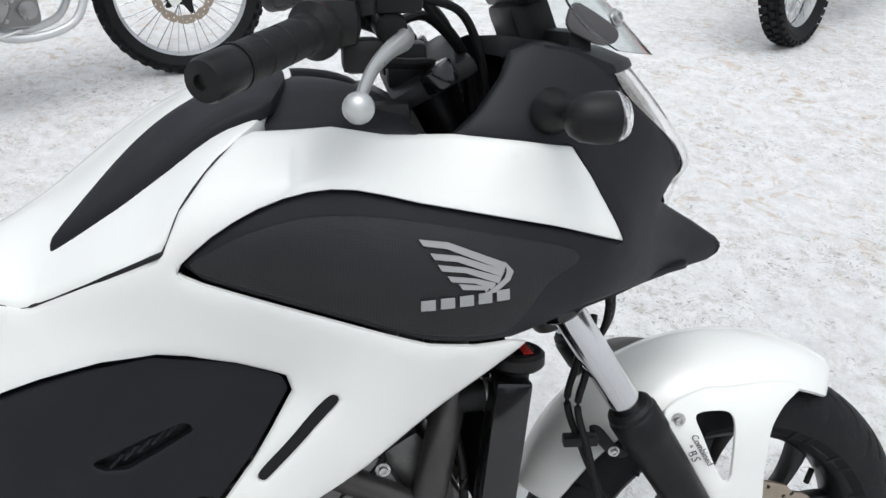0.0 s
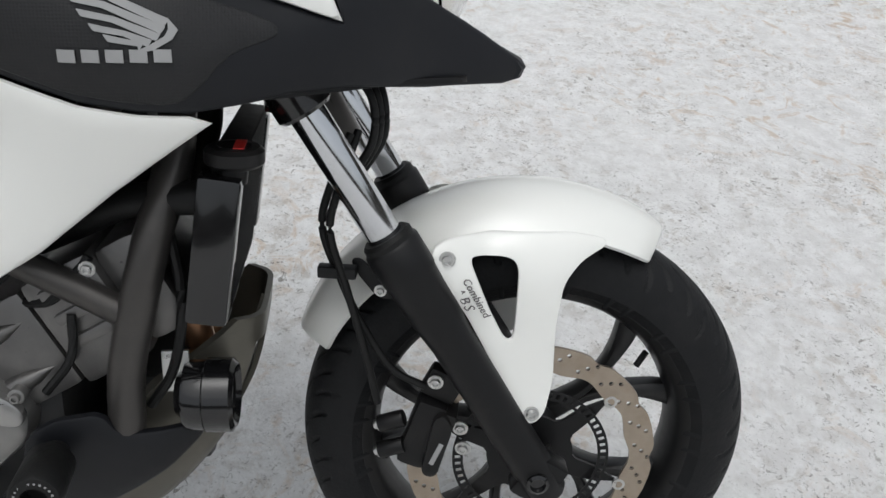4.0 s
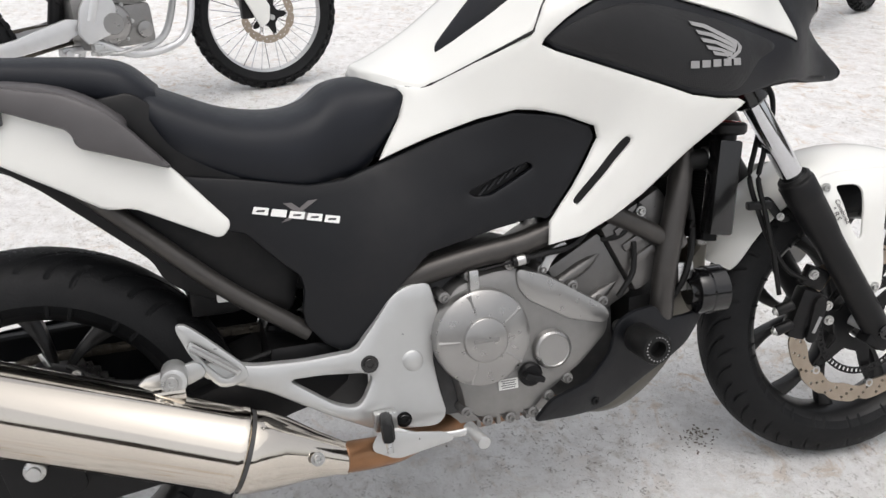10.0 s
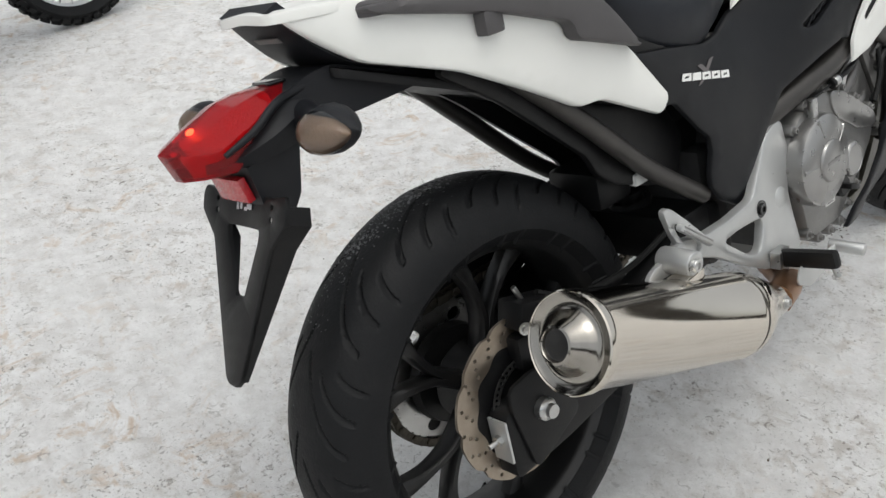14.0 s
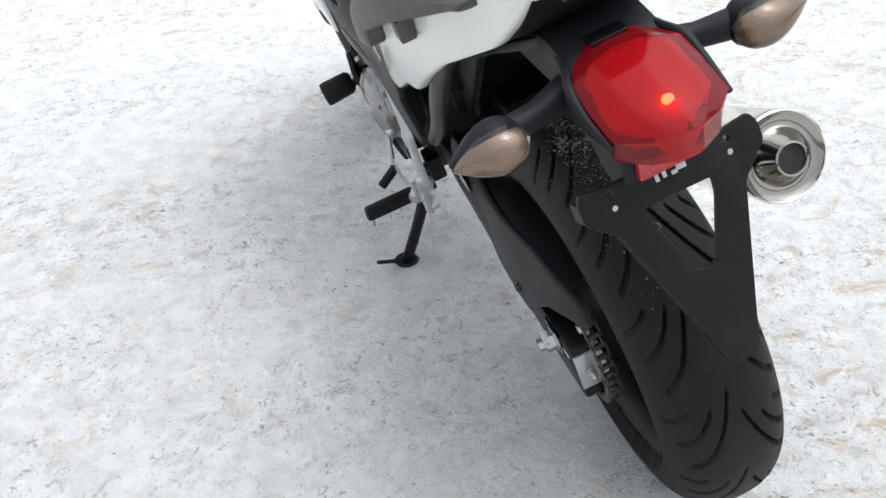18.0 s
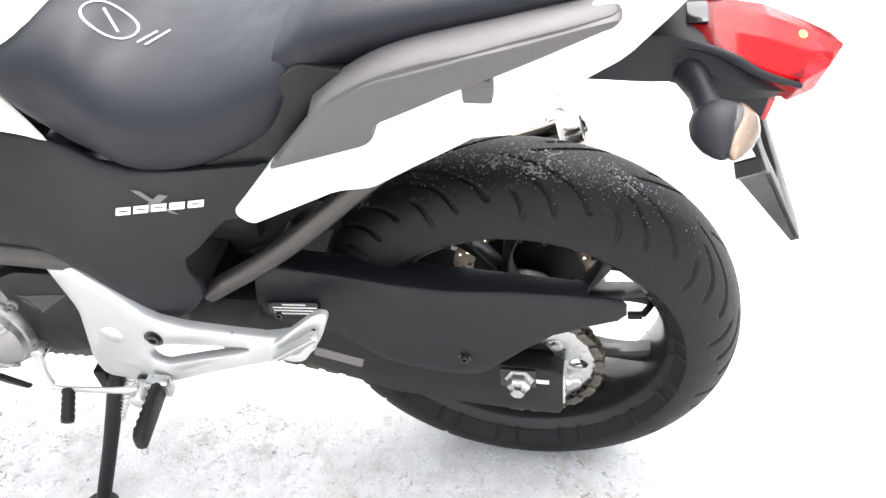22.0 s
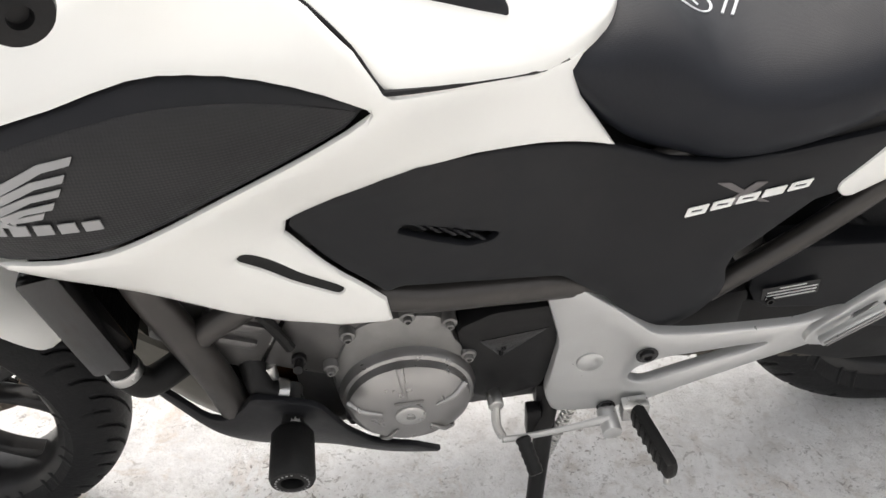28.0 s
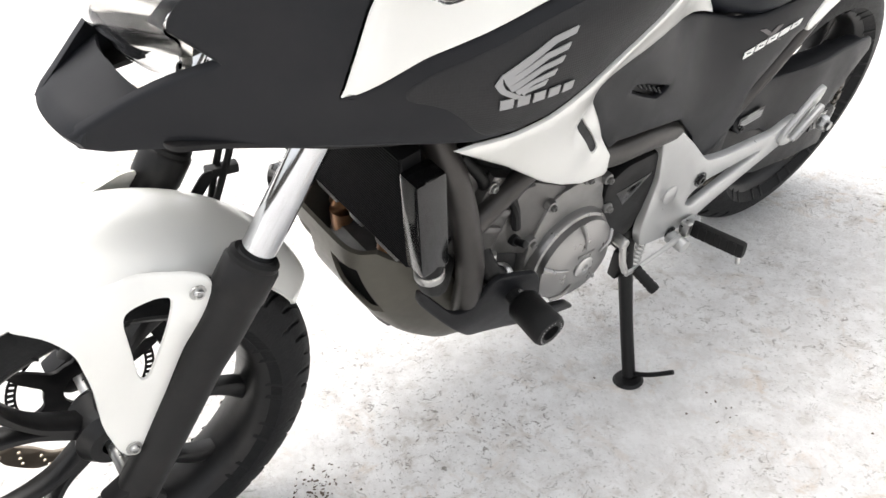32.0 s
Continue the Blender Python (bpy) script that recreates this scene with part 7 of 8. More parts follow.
    # brake pedal on the right, gear lever on the left
    part("brake_pedal", join(pipe([(0.520, -0.195, 0.300), (0.570, -0.205, 0.285), (0.625, -0.215, 0.285), (0.650, -0.218, 0.290)], [0.010, 0.007, 0.006, 0.006], 10, 5, 0.6), rod((0.645, -0.205, 0.288), (0.652, -0.262, 0.282), 0.0105)), M_SILVER, bike, "silver brake pedal")
    gl = part("gear_lever", join(pipe([(0.548, 0.196, 0.310), (0.600, 0.198, 0.305), (0.660, 0.200, 0.302), (0.690, 0.202, 0.306)], [0.009, 0.006, 0.006, 0.006], 10, 5, 0.6), rod((0.548, 0.176, 0.302), (0.548, 0.214, 0.302), 0.013)), M_SILVER, bike, "silver gear lever with a rubber toe peg")
    part("toe_peg", turned((0.664, 0.200, 0.302), (0.653, 0.245, 0.280), [(0, 0), (0.009, 0), (0.0105, 0.003)] + [(0.0105 - 0.0015 * (k % 2), 0.005 + 0.0045 * k) for k in range(9)] + [(0.009, 0.050), (0.005, 0.051), (0, 0.051)], 16), M_RUBBER, gl, "ribbed rubber toe peg")
    part("shift_rod", join(pipe([(0.690, 0.198, 0.308), (0.696, 0.192, 0.330), (0.695, 0.182, 0.362)], 0.006, 8), rod((0.695, 0.165, 0.362), (0.695, 0.188, 0.362), 0.010)), M_STEEL, gl)
    # side stand with its spring
    foot = Vector((0.668, 0.262, 0.078))
    st = part("side_stand", join(pipe([(0.612, 0.135, 0.300), (0.622, 0.150, 0.268), (0.645, 0.205, 0.170), tuple(foot)], [0.016, 0.014, 0.012, 0.012], 12, 5), moved(lathe([(0, 0), (0.026, 0), (0.028, 0.004), (0.024, 0.009), (0, 0.011)], 24), Matrix.Translation(foot + Vector((0.004, 0.004, -0.008))) @ Matrix.Rotation(radians(16), 4, "X")), pipe([tuple(foot + Vector((-0.004, 0.0, 0.006))), (0.652, 0.290, 0.100), (0.634, 0.322, 0.128)], 0.0045, 8)), M_BLACK, bike, "black side stand down in the snow")
    sp = []
    c0, c1 = Vector((0.585, 0.150, 0.290)), Vector((0.632, 0.178, 0.195))
    for k in range(121):
        t = k / 120
        q = 2 * math.pi * 15 * t
        sp.append(c0.lerp(c1, t) + Vector((0.008 * math.cos(q), 0, 0)) + Vector((0, 0.008 * math.sin(q), 0)))
    part("stand_spring", pipe([tuple(p) for p in sp], 0.0016, 6, 1), M_STEEL, st, "coiled steel stand spring")
    part("stand_bracket", block((0.06, 0.03, 0.05), (0.606, 0.130, 0.305), 0.006), M_BLACK, st)
    part("stand_switch", block((0.02, 0.02, 0.06), (0.640, 0.150, 0.262), 0.004), M_BLACK, st)


footrests()


def almond_width(u):
    """Relative girth of an indicator: blunt towards the stalk, pointed outwards."""
    return math.sqrt(max(0.0, 1 - ((u + 0.25) / 0.75) ** 2)) if u < -0.25 else max(0.0, 1 - ((u + 0.25) / 1.25) ** 1.7)


def tail_unit():
    arm = [(-0.015, 0.790), (-0.06, 0.800), (-0.135, 0.824), (-0.165, 0.822), (-0.200, 0.812), (-0.225, 0.790), (-0.200, 0.765), (-0.143, 0.762), (-0.06, 0.765), (0.0, 0.768), (0.06, 0.755), (0.06, 0.775)]
    t = part("tail_arm", panel(arm, lambda x, z: 0.050, 0.10, 0.008, 0.02), M_MATT, bike, "matt black tail arm")
    cap = [(-0.203, 0.900, 0.052), (-0.170, 0.862, 0.060), (-0.13, 0.828, 0.070), (-0.06, 0.800, 0.080)]
    part("tail_underside", loft([[(x + 0.004, y * w, z - 0.003 - 0.004 * (1 - y * y)) for y in np.linspace(-1, 1, 9)] + [(x + 0.02, y * w, z + 0.004) for y in np.linspace(1, -1, 9)] for x, z, w in curve(cap, 4)]), M_MATT, bike, "matt black tail end panel")
    part("tail_mark", block((0.0012, 0.052, 0.008), (-0.176, 0, 0.862), 0, Matrix.Rotation(radians(-42), 4, "Y")), M_DECALGREY, bike, "faint dark mark")
    # the lamp tapers back to a blunt tip over a black housing; stations: x, top, bottom, half-width
    def wedge(rows, top_w, low_w, mid=0.45):
        return loft([[(x, -w * top_w, zt), (x, w * top_w, zt), (x, w, zb + (zt - zb) * mid), (x, w * low_w, zb), (x, -w * low_w, zb), (x, -w, zb + (zt - zb) * mid)] for x, zt, zb, w in rows])

    hs = part("lamp_housing", wedge(curve([(-0.120, 0.812, 0.772, 0.046), (-0.165, 0.813, 0.762, 0.050), (-0.195, 0.807, 0.757, 0.058), (-0.236, 0.790, 0.752, 0.0665), (-0.284, 0.768, 0.751, 0.056), (-0.300, 0.764, 0.752, 0.046)], 3), 0.80, 0.86, 0.6), M_MATT, bike, "matt black tail lamp housing", sharp=25)

    def lens_rings(k):
        """Sections of the faceted lens from front to tip: edge, shoulder, crown, then the lower edge."""
        rows = (((-0.172, 0.026, 0.814), (-0.172, 0.016, 0.817), (-0.172, 0.818), (-0.172, 0.024, 0.806)), ((-0.228, 0.0555, 0.806), (-0.228, 0.031, 0.8165), (-0.232, 0.820), (-0.228, 0.049, 0.788)), ((-0.258, 0.0580, 0.791), (-0.258, 0.033, 0.8115), (-0.262, 0.817), (-0.258, 0.053, 0.768)), ((-0.300, 0.0560, 0.777), (-0.302, 0.030, 0.795), (-0.306, 0.801), (-0.286, 0.055, 0.750)), ((-0.325, 0.034, 0.779), (-0.331, 0.018, 0.786), (-0.336, 0.788), (-0.314, 0.034, 0.7495)), ((-0.3375, 0.010, 0.782), (-0.340, 0.006, 0.7835), (-0.342, 0.7845), (-0.328, 0.010, 0.7500)))
        out = []
        for e, sh, c, b in rows:
            ring = [(e[0], -e[1], e[2]), (sh[0], -sh[1], sh[2]), (c[0], 0.0, c[1]), sh, e, b, (b[0], -b[1], b[2])]
            out.append([(-0.255 + (x + 0.255) * k, y * k, 0.783 + (z - 0.783) * k) for x, y, z in ring])
        return out

    ln = part("tail_lamp", loft(lens_rings(1.0)), M_REDLENS, bike, "faceted red tail lamp, lit", sharp=12)
    part("lamp_back", moved(loft(lens_rings(0.80)), Matrix.Translation((0.012, 0, -0.006))), M_REDIN, ln)
    part("lamp_insert", block((0.022, 0.040, 0.004), (-0.190, 0.0, 0.8195), 0.0015, Matrix.Rotation(radians(3), 4, "Y")), M_GLOSS, hs, "dark insert at the head of the lens")
    for s in (-1, 1):
        part("lamp_rim", pipe([(-0.160, s * 0.043, 0.812), (-0.200, s * 0.050, 0.808), (-0.226, s * 0.0595, 0.803), (-0.256, s * 0.0615, 0.786), (-0.296, s * 0.0585, 0.771)], [0.005, 0.005, 0.005, 0.0045, 0.003], 10, 4), M_MATT, hs)
    part("filament", ball((-0.298, 0.0, 0.792), 0.0050), M_LAMP, ln, "lit bulb")
    # stem, reflector, plate carrier
    part("plate_stem", loft([[(-0.200, -0.052, 0.765), (-0.270, -0.046, 0.748), (-0.270, 0.046, 0.748), (-0.200, 0.052, 0.765)], [(-0.215, -0.046, 0.700), (-0.262, -0.044, 0.694), (-0.262, 0.044, 0.694), (-0.215, 0.046, 0.700)], [(-0.232, -0.04, 0.672), (-0.262, -0.04, 0.672), (-0.262, 0.04, 0.672), (-0.232, 0.04, 0.672)]]), M_MATT, bike, "matt black plate stem")
    part("rear_reflector", moved(block((0.010, 0.066, 0.030), (0, 0, 0), 0.002), pose(-0.272, 0, 0.722, 0, -12, 0)), M_REDIN, bike, "red rectangular reflector")
    slope = Matrix.Translation((-0.262, 0, 0.690)) @ Matrix.Rotation(radians(24), 4, "Y")
    flap = [(-0.096, 0.014), (-0.090, 0.024), (-0.060, 0.020), (0.060, 0.020), (0.090, 0.024), (0.096, 0.014), (0.096, -0.006), (0.066, -0.036), (0.018, -0.196), (0.010, -0.204), (-0.010, -0.204), (-0.018, -0.196), (-0.066, -0.036), (-0.096, -0.006)]
    win = [(-0.036, -0.018), (0.036, -0.018), (0.034, -0.034), (0.010, -0.098), (-0.010, -0.098), (-0.034, -0.034)]
    eyes = [[(sx * 0.062 + 0.0030 * math.cos(q), z + 0.0030 * math.sin(q)) for q in np.arange(0, 6.28, 0.63)] for sx in (-1, 1) for z in (-0.004, 0.010)]
    geo = panel(flap, lambda y, z: 0.004 + 0.006 * min(1, abs(y) / 0.1), 0.006, 0.002, 0.02, [win] + eyes, axis=0, fill=False, soft=0.0025)
    v = np.array(geo[0])
    v[:, 0] *= -1
    fl = part("plate_carrier", (v, geo[1]), M_BLACK, bike, "black number plate carrier with worn paint, no plate", slope)
    for s in (-1, 1):
        part("carrier_rib", moved(block((0.008, 0.006, 0.09), (0.004, s * 0.040, -0.065), 0.002, Matrix.Rotation(radians(-16 * s), 4, "X")), slope), M_BLACK, fl)
    for s in (-1, 1):
        edge = [(0.096, 0.014, 0.020), (0.096, -0.006, 0.024), (0.066, -0.036, 0.026), (0.042, -0.116, 0.016), (0.018, -0.196, 0.006)]
        part("side_flange", moved(loft([[(-0.004, s * y, z), (d, s * y, z), (d, s * (y - 0.004), z), (-0.004, s * (y - 0.004), z)] for y, z, d in edge]), slope), M_BLACK, fl)
    for y, z, sy, sz in ((-0.012, 0.006, 0.010, 0.006), (0.006, 0.007, 0.004, 0.010), (0.014, 0.005, 0.004, 0.008), (-0.004, 0.003, 0.006, 0.004)):
        part("worn_patch", moved(block((0.0008, sy, sz), (-0.0066, y, z), 0), slope), M_CHALK, fl)
    for s in (-1, 1):
        part("carrier_bolt", moved(turned((-0.004, s * 0.062, -0.004), (-1, s * 0.062, -0.004), [(0.003, 0), (0.0055, 0), (0.0055, 0.0016), (0.003, 0.0016)], 16), slope), M_STEEL, fl)
        almond = lambda k: moved(loft([[(-0.212 + k * 0.030 * math.cos(q) * almond_width(u), s * (0.148 + 0.040 * u), 0.776 + k * 0.0265 * math.sin(q) * almond_width(u)) for q in np.arange(0, 6.28, 0.393)] for u in np.linspace(-0.98, 0.985, 12)]), Matrix())
        st = part("rear_indicator", join(pipe([(-0.186, s * 0.050, 0.779), (-0.196, s * 0.085, 0.778), (-0.204, s * 0.120, 0.777)], [0.019, 0.0135, 0.016], 14, 4), almond(1.0)), M_MATT, bike, "black rear indicator with a clear ribbed lens")
        part("indicator_reflector", moved(almond(0.80), Matrix.Translation((-0.0115, 0, 0))), M_SMOKE, st, "ribbed brownish reflector")
        part("bulb", ball((-0.240, s * 0.146, 0.776), 0.004), M_SMOKE, st)
        le = part("lens", moved(almond(0.90), Matrix.Translation((-0.011, 0, 0))), M_CLEAR, st)
        le.visible_shadow = False


tail_unit()


# ---- emblems and marks on the bodywork ----
def on_body(outline, off):
    """A thin decal that follows the body side."""
    return panel(outline, body(off), 0.0012, 0.0, 0.01, soft=0.0006)


def emblems():
    # winged emblem: feathers that fan from the leading edge, and a bar of lettering kept as plain blocks
    # feather rows from the top: rear tip (a) and front end (b), each a slim blade
    tips = [((1.021, 0.890), (1.112, 0.855)), ((1.031, 0.876), (1.109, 0.849)), ((1.038, 0.864), (1.105, 0.843)), ((1.047, 0.852), (1.098, 0.838)), ((1.058, 0.843), (1.090, 0.834))]
    for m in (True, False):
        geos = []
        for k, (a, b) in enumerate(tips):
            w = 0.0058 - 0.0005 * k
            geos.append(on_body([a, (a[0] + 0.030, a[1] - 0.0065), (b[0], b[1]), (b[0] - 0.004, b[1] - 0.006), (a[0] + 0.028, a[1] - 0.0065 - w), (a[0] + 0.004, a[1] - 0.0065)], 0.0012))
        geos.append(on_body([(1.110, 0.857), (1.119, 0.846), (1.114, 0.838), (1.098, 0.829), (1.080, 0.827), (1.094, 0.833), (1.108, 0.841), (1.111, 0.847)], 0.0013))
        part("wing_emblem", join(*geos), M_LOGO, bike, "silver grey wing emblem", mirror=m)
        for k in range(5):
            x = 1.0165 + 0.0197 * k
            part("emblem_block", on_body([(x + 0.003, 0.8300), (x + 0.0175, 0.8295), (x + 0.0175, 0.8185), (x + 0.003, 0.8190)], 0.0012), M_LOGO, bike, mirror=m)
        # slanted model mark: white blocks over a dull grey cross
        for pts in ([(0.392, 0.640), (0.404, 0.642), (0.450, 0.668), (0.436, 0.668)], [(0.398, 0.668), (0.410, 0.668), (0.444, 0.640), (0.430, 0.640)]):
            part("cross_mark", on_body(pts, -0.0024), M_DECALGREY, bike, "dull grey crossed mark", mirror=m)
        n = 5
        for k in range(n):
            x = 0.352 + 0.0262 * k
            z = 0.6635 - 0.0062 * k
            if m:
                q = [(x - 0.001, z - 0.005), (x + 0.0215, z - 0.0100), (x + 0.0245, z + 0.0005), (x + 0.0030, z + 0.0050)]
            else:
                q = [(x + 0.0030, z - 0.006), (x + 0.0245, z - 0.0105), (x + 0.021, z), (x - 0.001, z + 0.0050)]
            cx, cz = sum(p[0] for p in q) / 4, sum(p[1] for p in q) / 4
            hole = [(cx + (p[0] - cx) * 0.55, cz + (p[1] - cz) * 0.28) for p in q]
            part("model_block", panel(q, body(-0.0018), 0.0012, 0.0, 0.01, [hole] if k != 1 else [], soft=0.0006), M_DECALWHITE, bike, "white slanted mark" if k == 0 else "", mirror=m)
    # chalk strokes on the rider seat
    ringp = [(0.470 + 0.029 * math.cos(q), 0.032 + 0.025 * math.sin(q), 0) for q in np.arange(0, 6.5, 0.25)]
    marks = [ringp, [(0.458, 0.043, 0), (0.480, 0.020, 0)], [(0.434, 0.050, 0), (0.420, 0.024, 0)], [(0.424, 0.052, 0), (0.406, 0.020, 0)]]
    return marks


CHALK = emblems()


def chalk_marks():
    seat = next(o for o in bike.children if o.name.startswith("rider_seat"))
    me = seat.data
    from mathutils.bvhtree import BVHTree
    tree = BVHTree.FromPolygons([v.co for v in me.vertices], [tuple(p.vertices) for p in me.polygons])
    for k, mark in enumerate(CHALK):
        pts = curve(mark, 6) if len(mark) > 2 else np.linspace(mark[0], mark[1], 12)
        out = []
        for x, y, _ in pts:
            hit = tree.ray_cast(Vector((x, y, 1.2)), Vector((0, 0, -1)))
            if hit[0] is not None:
                out.append(tuple(hit[0] + Vector((0, 0, 0.0006))))
        if len(out) > 2:
            part("chalk_mark", pipe(out, 0.0010, 6, 1, 1.6), M_CHALK, seat, "white chalk stroke")


chalk_marks()


# ---- other vehicles and the yard behind ----
def knobbly_tyre(radius, width, rim_r, knobs, rows):
    """A tyre about the y axis and, apart, its rubber blocks."""
    half, band = width / 2, radius - 0.012
    prof = [(rim_r - 0.004, -half * 0.62), (rim_r + 0.012, -half * 0.80), ((rim_r + band) / 2, -half), (band - 0.012, -half * 0.86), (band, -half * 0.45), (band + 0.002, 0),
            (band, half * 0.45), (band - 0.012, half * 0.86), ((rim_r + band) / 2, half), (rim_r + 0.012, half * 0.80), (rim_r - 0.004, half * 0.62)]
    blocks = []
    for k in range(knobs):
        for j, (y, wy, drop, tilt) in enumerate(rows):
            a = 2 * math.pi * (k + 0.5 * (j % 2)) / knobs
            ln = 2 * math.pi * radius / knobs * 0.52
            m = Matrix.Rotation(-a, 4, "Y") @ Matrix.Translation((radius - 0.008 - drop, y, 0)) @ Matrix.Rotation(tilt, 4, "Z")
            blocks.append(moved(block((0.020, wy, ln), (0, 0, 0), 0.0), m))
    return hoop(prof, 64), join(*blocks)


def spoked_wheel(owner, name, at, radius, width, rim_r, spokes, disc_r):
    w = part(name, hoop([(rim_r, -width * 0.32), (rim_r + 0.008, -width * 0.36), (rim_r + 0.008, -width * 0.28), (rim_r - 0.006, -width * 0.15), (rim_r - 0.010, 0), (rim_r - 0.006, width * 0.15), (rim_r + 0.008, width * 0.28), (rim_r + 0.008, width * 0.36), (rim_r, width * 0.32), (rim_r - 0.016, 0)], 72), M_ALLOY, owner, "bright alloy rim with wire spokes", at)
    rows = [(-width * 0.40, width * 0.22, 0.013, 0.5), (-width * 0.15, width * 0.22, 0.0, 0.0), (width * 0.15, width * 0.22, 0.0, 0.0), (width * 0.40, width * 0.22, 0.013, -0.5)]
    shell, blocks = knobbly_tyre(radius, width, rim_r, 42, rows)
    ty = part("tyre", shell, M_TYRE, w, "black knobbly tyre", at)
    tagged(part("tread_block", blocks, M_TYRE, w, "", at), kind="stuff")
    part("hub", about_y(lathe([(0.012, -0.045), (0.040, -0.042), (0.040, -0.034), (0.026, -0.028), (0.026, 0.028), (0.040, 0.034), (0.040, 0.042), (0.012, 0.045)], 24)), M_ENGINE, w, "", at)
    for k in range(spokes):
        a = 2 * math.pi * k / spokes
        b = a + (0.32 if k % 4 < 2 else -0.32)
        y = 0.034 * (1 if k % 2 else -1)
        part("spoke", rod((0.036 * math.cos(b), y, 0.036 * math.sin(b)), (rim_r * math.cos(a), y * 0.2, rim_r * math.sin(a)), 0.0022, n=5, bev=0), M_CHROME, w, "", at)
    part("brake_disc", wave_disc(disc_r, disc_r - 0.034, 10, -0.056, -0.052, [(disc_r - 0.009, 20, 0), (disc_r - 0.020, 20, 0.5)]), M_DISC, w, "", at)
    part("disc_carrier", plate([((0.05 + (disc_r - 0.085) * (0.5 + 0.5 * math.cos(a * 5)) ** 3) * math.cos(a), (0.05 + (disc_r - 0.085) * (0.5 + 0.5 * math.cos(a * 5)) ** 3) * math.sin(a)) for a in np.arange(0, 6.28, 0.1)], -0.050, -0.054, 0.0), M_BLACK, w, "", at)
    return w


def dirt_bike(m, label, paint, guard, seat_mat, turn=0.0):
    b = thing("dirt_bike", label, "motorcycle", m, "dirt bikes parked behind")
    steer = Matrix.Translation((1.40, 0, 0.345)) @ Matrix.Rotation(radians(turn), 4, Vector((-0.45, 0, 0.89))) @ Matrix.Translation((-1.40, 0, -0.345))
    spoked_wheel(b, "rear_wheel", Matrix.Translation((0, 0, 0.325)), 0.325, 0.112, 0.238, 32, 0.110)
    spoked_wheel(b, "front_wheel", steer @ Matrix.Translation((1.43, 0, 0.345)), 0.345, 0.088, 0.274, 36, 0.128)
    for s in (-1, 1):
        arm = [(-0.07, 0.338), (0.02, 0.350), (0.30, 0.388), (0.50, 0.440), (0.56, 0.430), (0.56, 0.385), (0.48, 0.352), (0.30, 0.325), (0.02, 0.300), (-0.07, 0.302)]
        part("swingarm", panel(arm, lambda x, z: 0.098, 0.030, 0.005, fill=False), M_ALLOY, b, "bare alloy swingarm side", mirror=s < 0)
        part("frame_tube", pipe([(1.09, s * 0.03, 0.905), (0.96, s * 0.085, 0.80), (0.80, s * 0.115, 0.72), (0.66, s * 0.115, 0.58), (0.585, s * 0.11, 0.42)], 0.022, 12), M_ALLOY, b, "silver frame tube")
        part("frame_tube", pipe([(1.11, s * 0.02, 0.86), (1.06, s * 0.06, 0.62), (1.03, s * 0.10, 0.42), (0.95, s * 0.11, 0.29), (0.75, s * 0.11, 0.265), (0.585, s * 0.10, 0.34)], 0.016, 12), M_ALLOY, b)
        part("subframe", pipe([(0.80, s * 0.10, 0.74), (0.45, s * 0.10, 0.80), (0.10, s * 0.08, 0.86)], 0.011, 8), M_ALLOY, b)
        part("subframe", pipe([(0.62, s * 0.10, 0.54), (0.40, s * 0.10, 0.66), (0.15, s * 0.08, 0.83)], 0.010, 8), M_ALLOY, b)
        part("hanger_plate", panel([(0.60, 0.54), (0.68, 0.52), (0.70, 0.46), (0.66, 0.36), (0.56, 0.33), (0.53, 0.38), (0.55, 0.47)], lambda x, z: 0.125, 0.02, 0.004, 0.03), M_ALLOY, b, "silver frame plate by the pivot", mirror=s < 0)
        part("foot_peg", join(block((0.06, 0.085, 0.018), (0.575, s * 0.20, 0.30), 0.003), block((0.04, 0.05, 0.04), (0.585, s * 0.14, 0.31), 0.006)), M_STEEL, b, "steel toothed footrest")
        shroud = [(0.44, 0.80), (0.60, 0.79), (0.72, 0.70), (0.80, 0.80), (0.92, 0.80), (1.02, 0.66), (1.06, 0.60), (1.13, 0.66), (1.15, 0.80), (1.10, 0.90), (0.95, 0.94), (0.70, 0.885), (0.44, 0.87)]
        part("shroud", panel(shroud, spline([(0.44, 0.83, 0.10), (0.72, 0.72, 0.12), (0.9, 0.85, 0.13), (1.08, 0.62, 0.19), (1.13, 0.8, 0.18), (1.05, 0.92, 0.10), (0.7, 0.88, 0.10)]), 0.008, 0.006, 0.03), paint, b, "glossy tank shroud", mirror=s < 0)
        part("side_panel", panel([(0.62, 0.80), (0.50, 0.82), (0.10, 0.865), (-0.06, 0.875), (0.04, 0.80), (0.30, 0.70), (0.50, 0.62), (0.585, 0.56), (0.60, 0.64)], spline([(0.6, 0.7, 0.115), (0.3, 0.75, 0.125), (0.0, 0.86, 0.085), (0.58, 0.58, 0.11)]), 0.008, 0.006, 0.03), paint, b, "glossy side panel", mirror=s < 0)
        part("shroud_stripe", panel([(0.96, 0.83), (1.05, 0.86), (1.07, 0.875), (0.97, 0.855), (0.985, 0.80), (0.965, 0.77)], lambda x, z: 0.158, 0.003, 0, fill=False), M_BLACK, b, "", mirror=s < 0)
        up = Vector((1.385, s * 0.095, 0.37))
        top = Vector((1.105, s * 0.095, 0.95))
        part("fork_tube", rod(up.lerp(top, 0.50), top, 0.026, n=20), M_GOLD, b, "gold anodised fork tube", steer)
        part("fork_slider", rod(up, up.lerp(top, 0.55), 0.021, n=16), M_BLACK, b, "", steer)
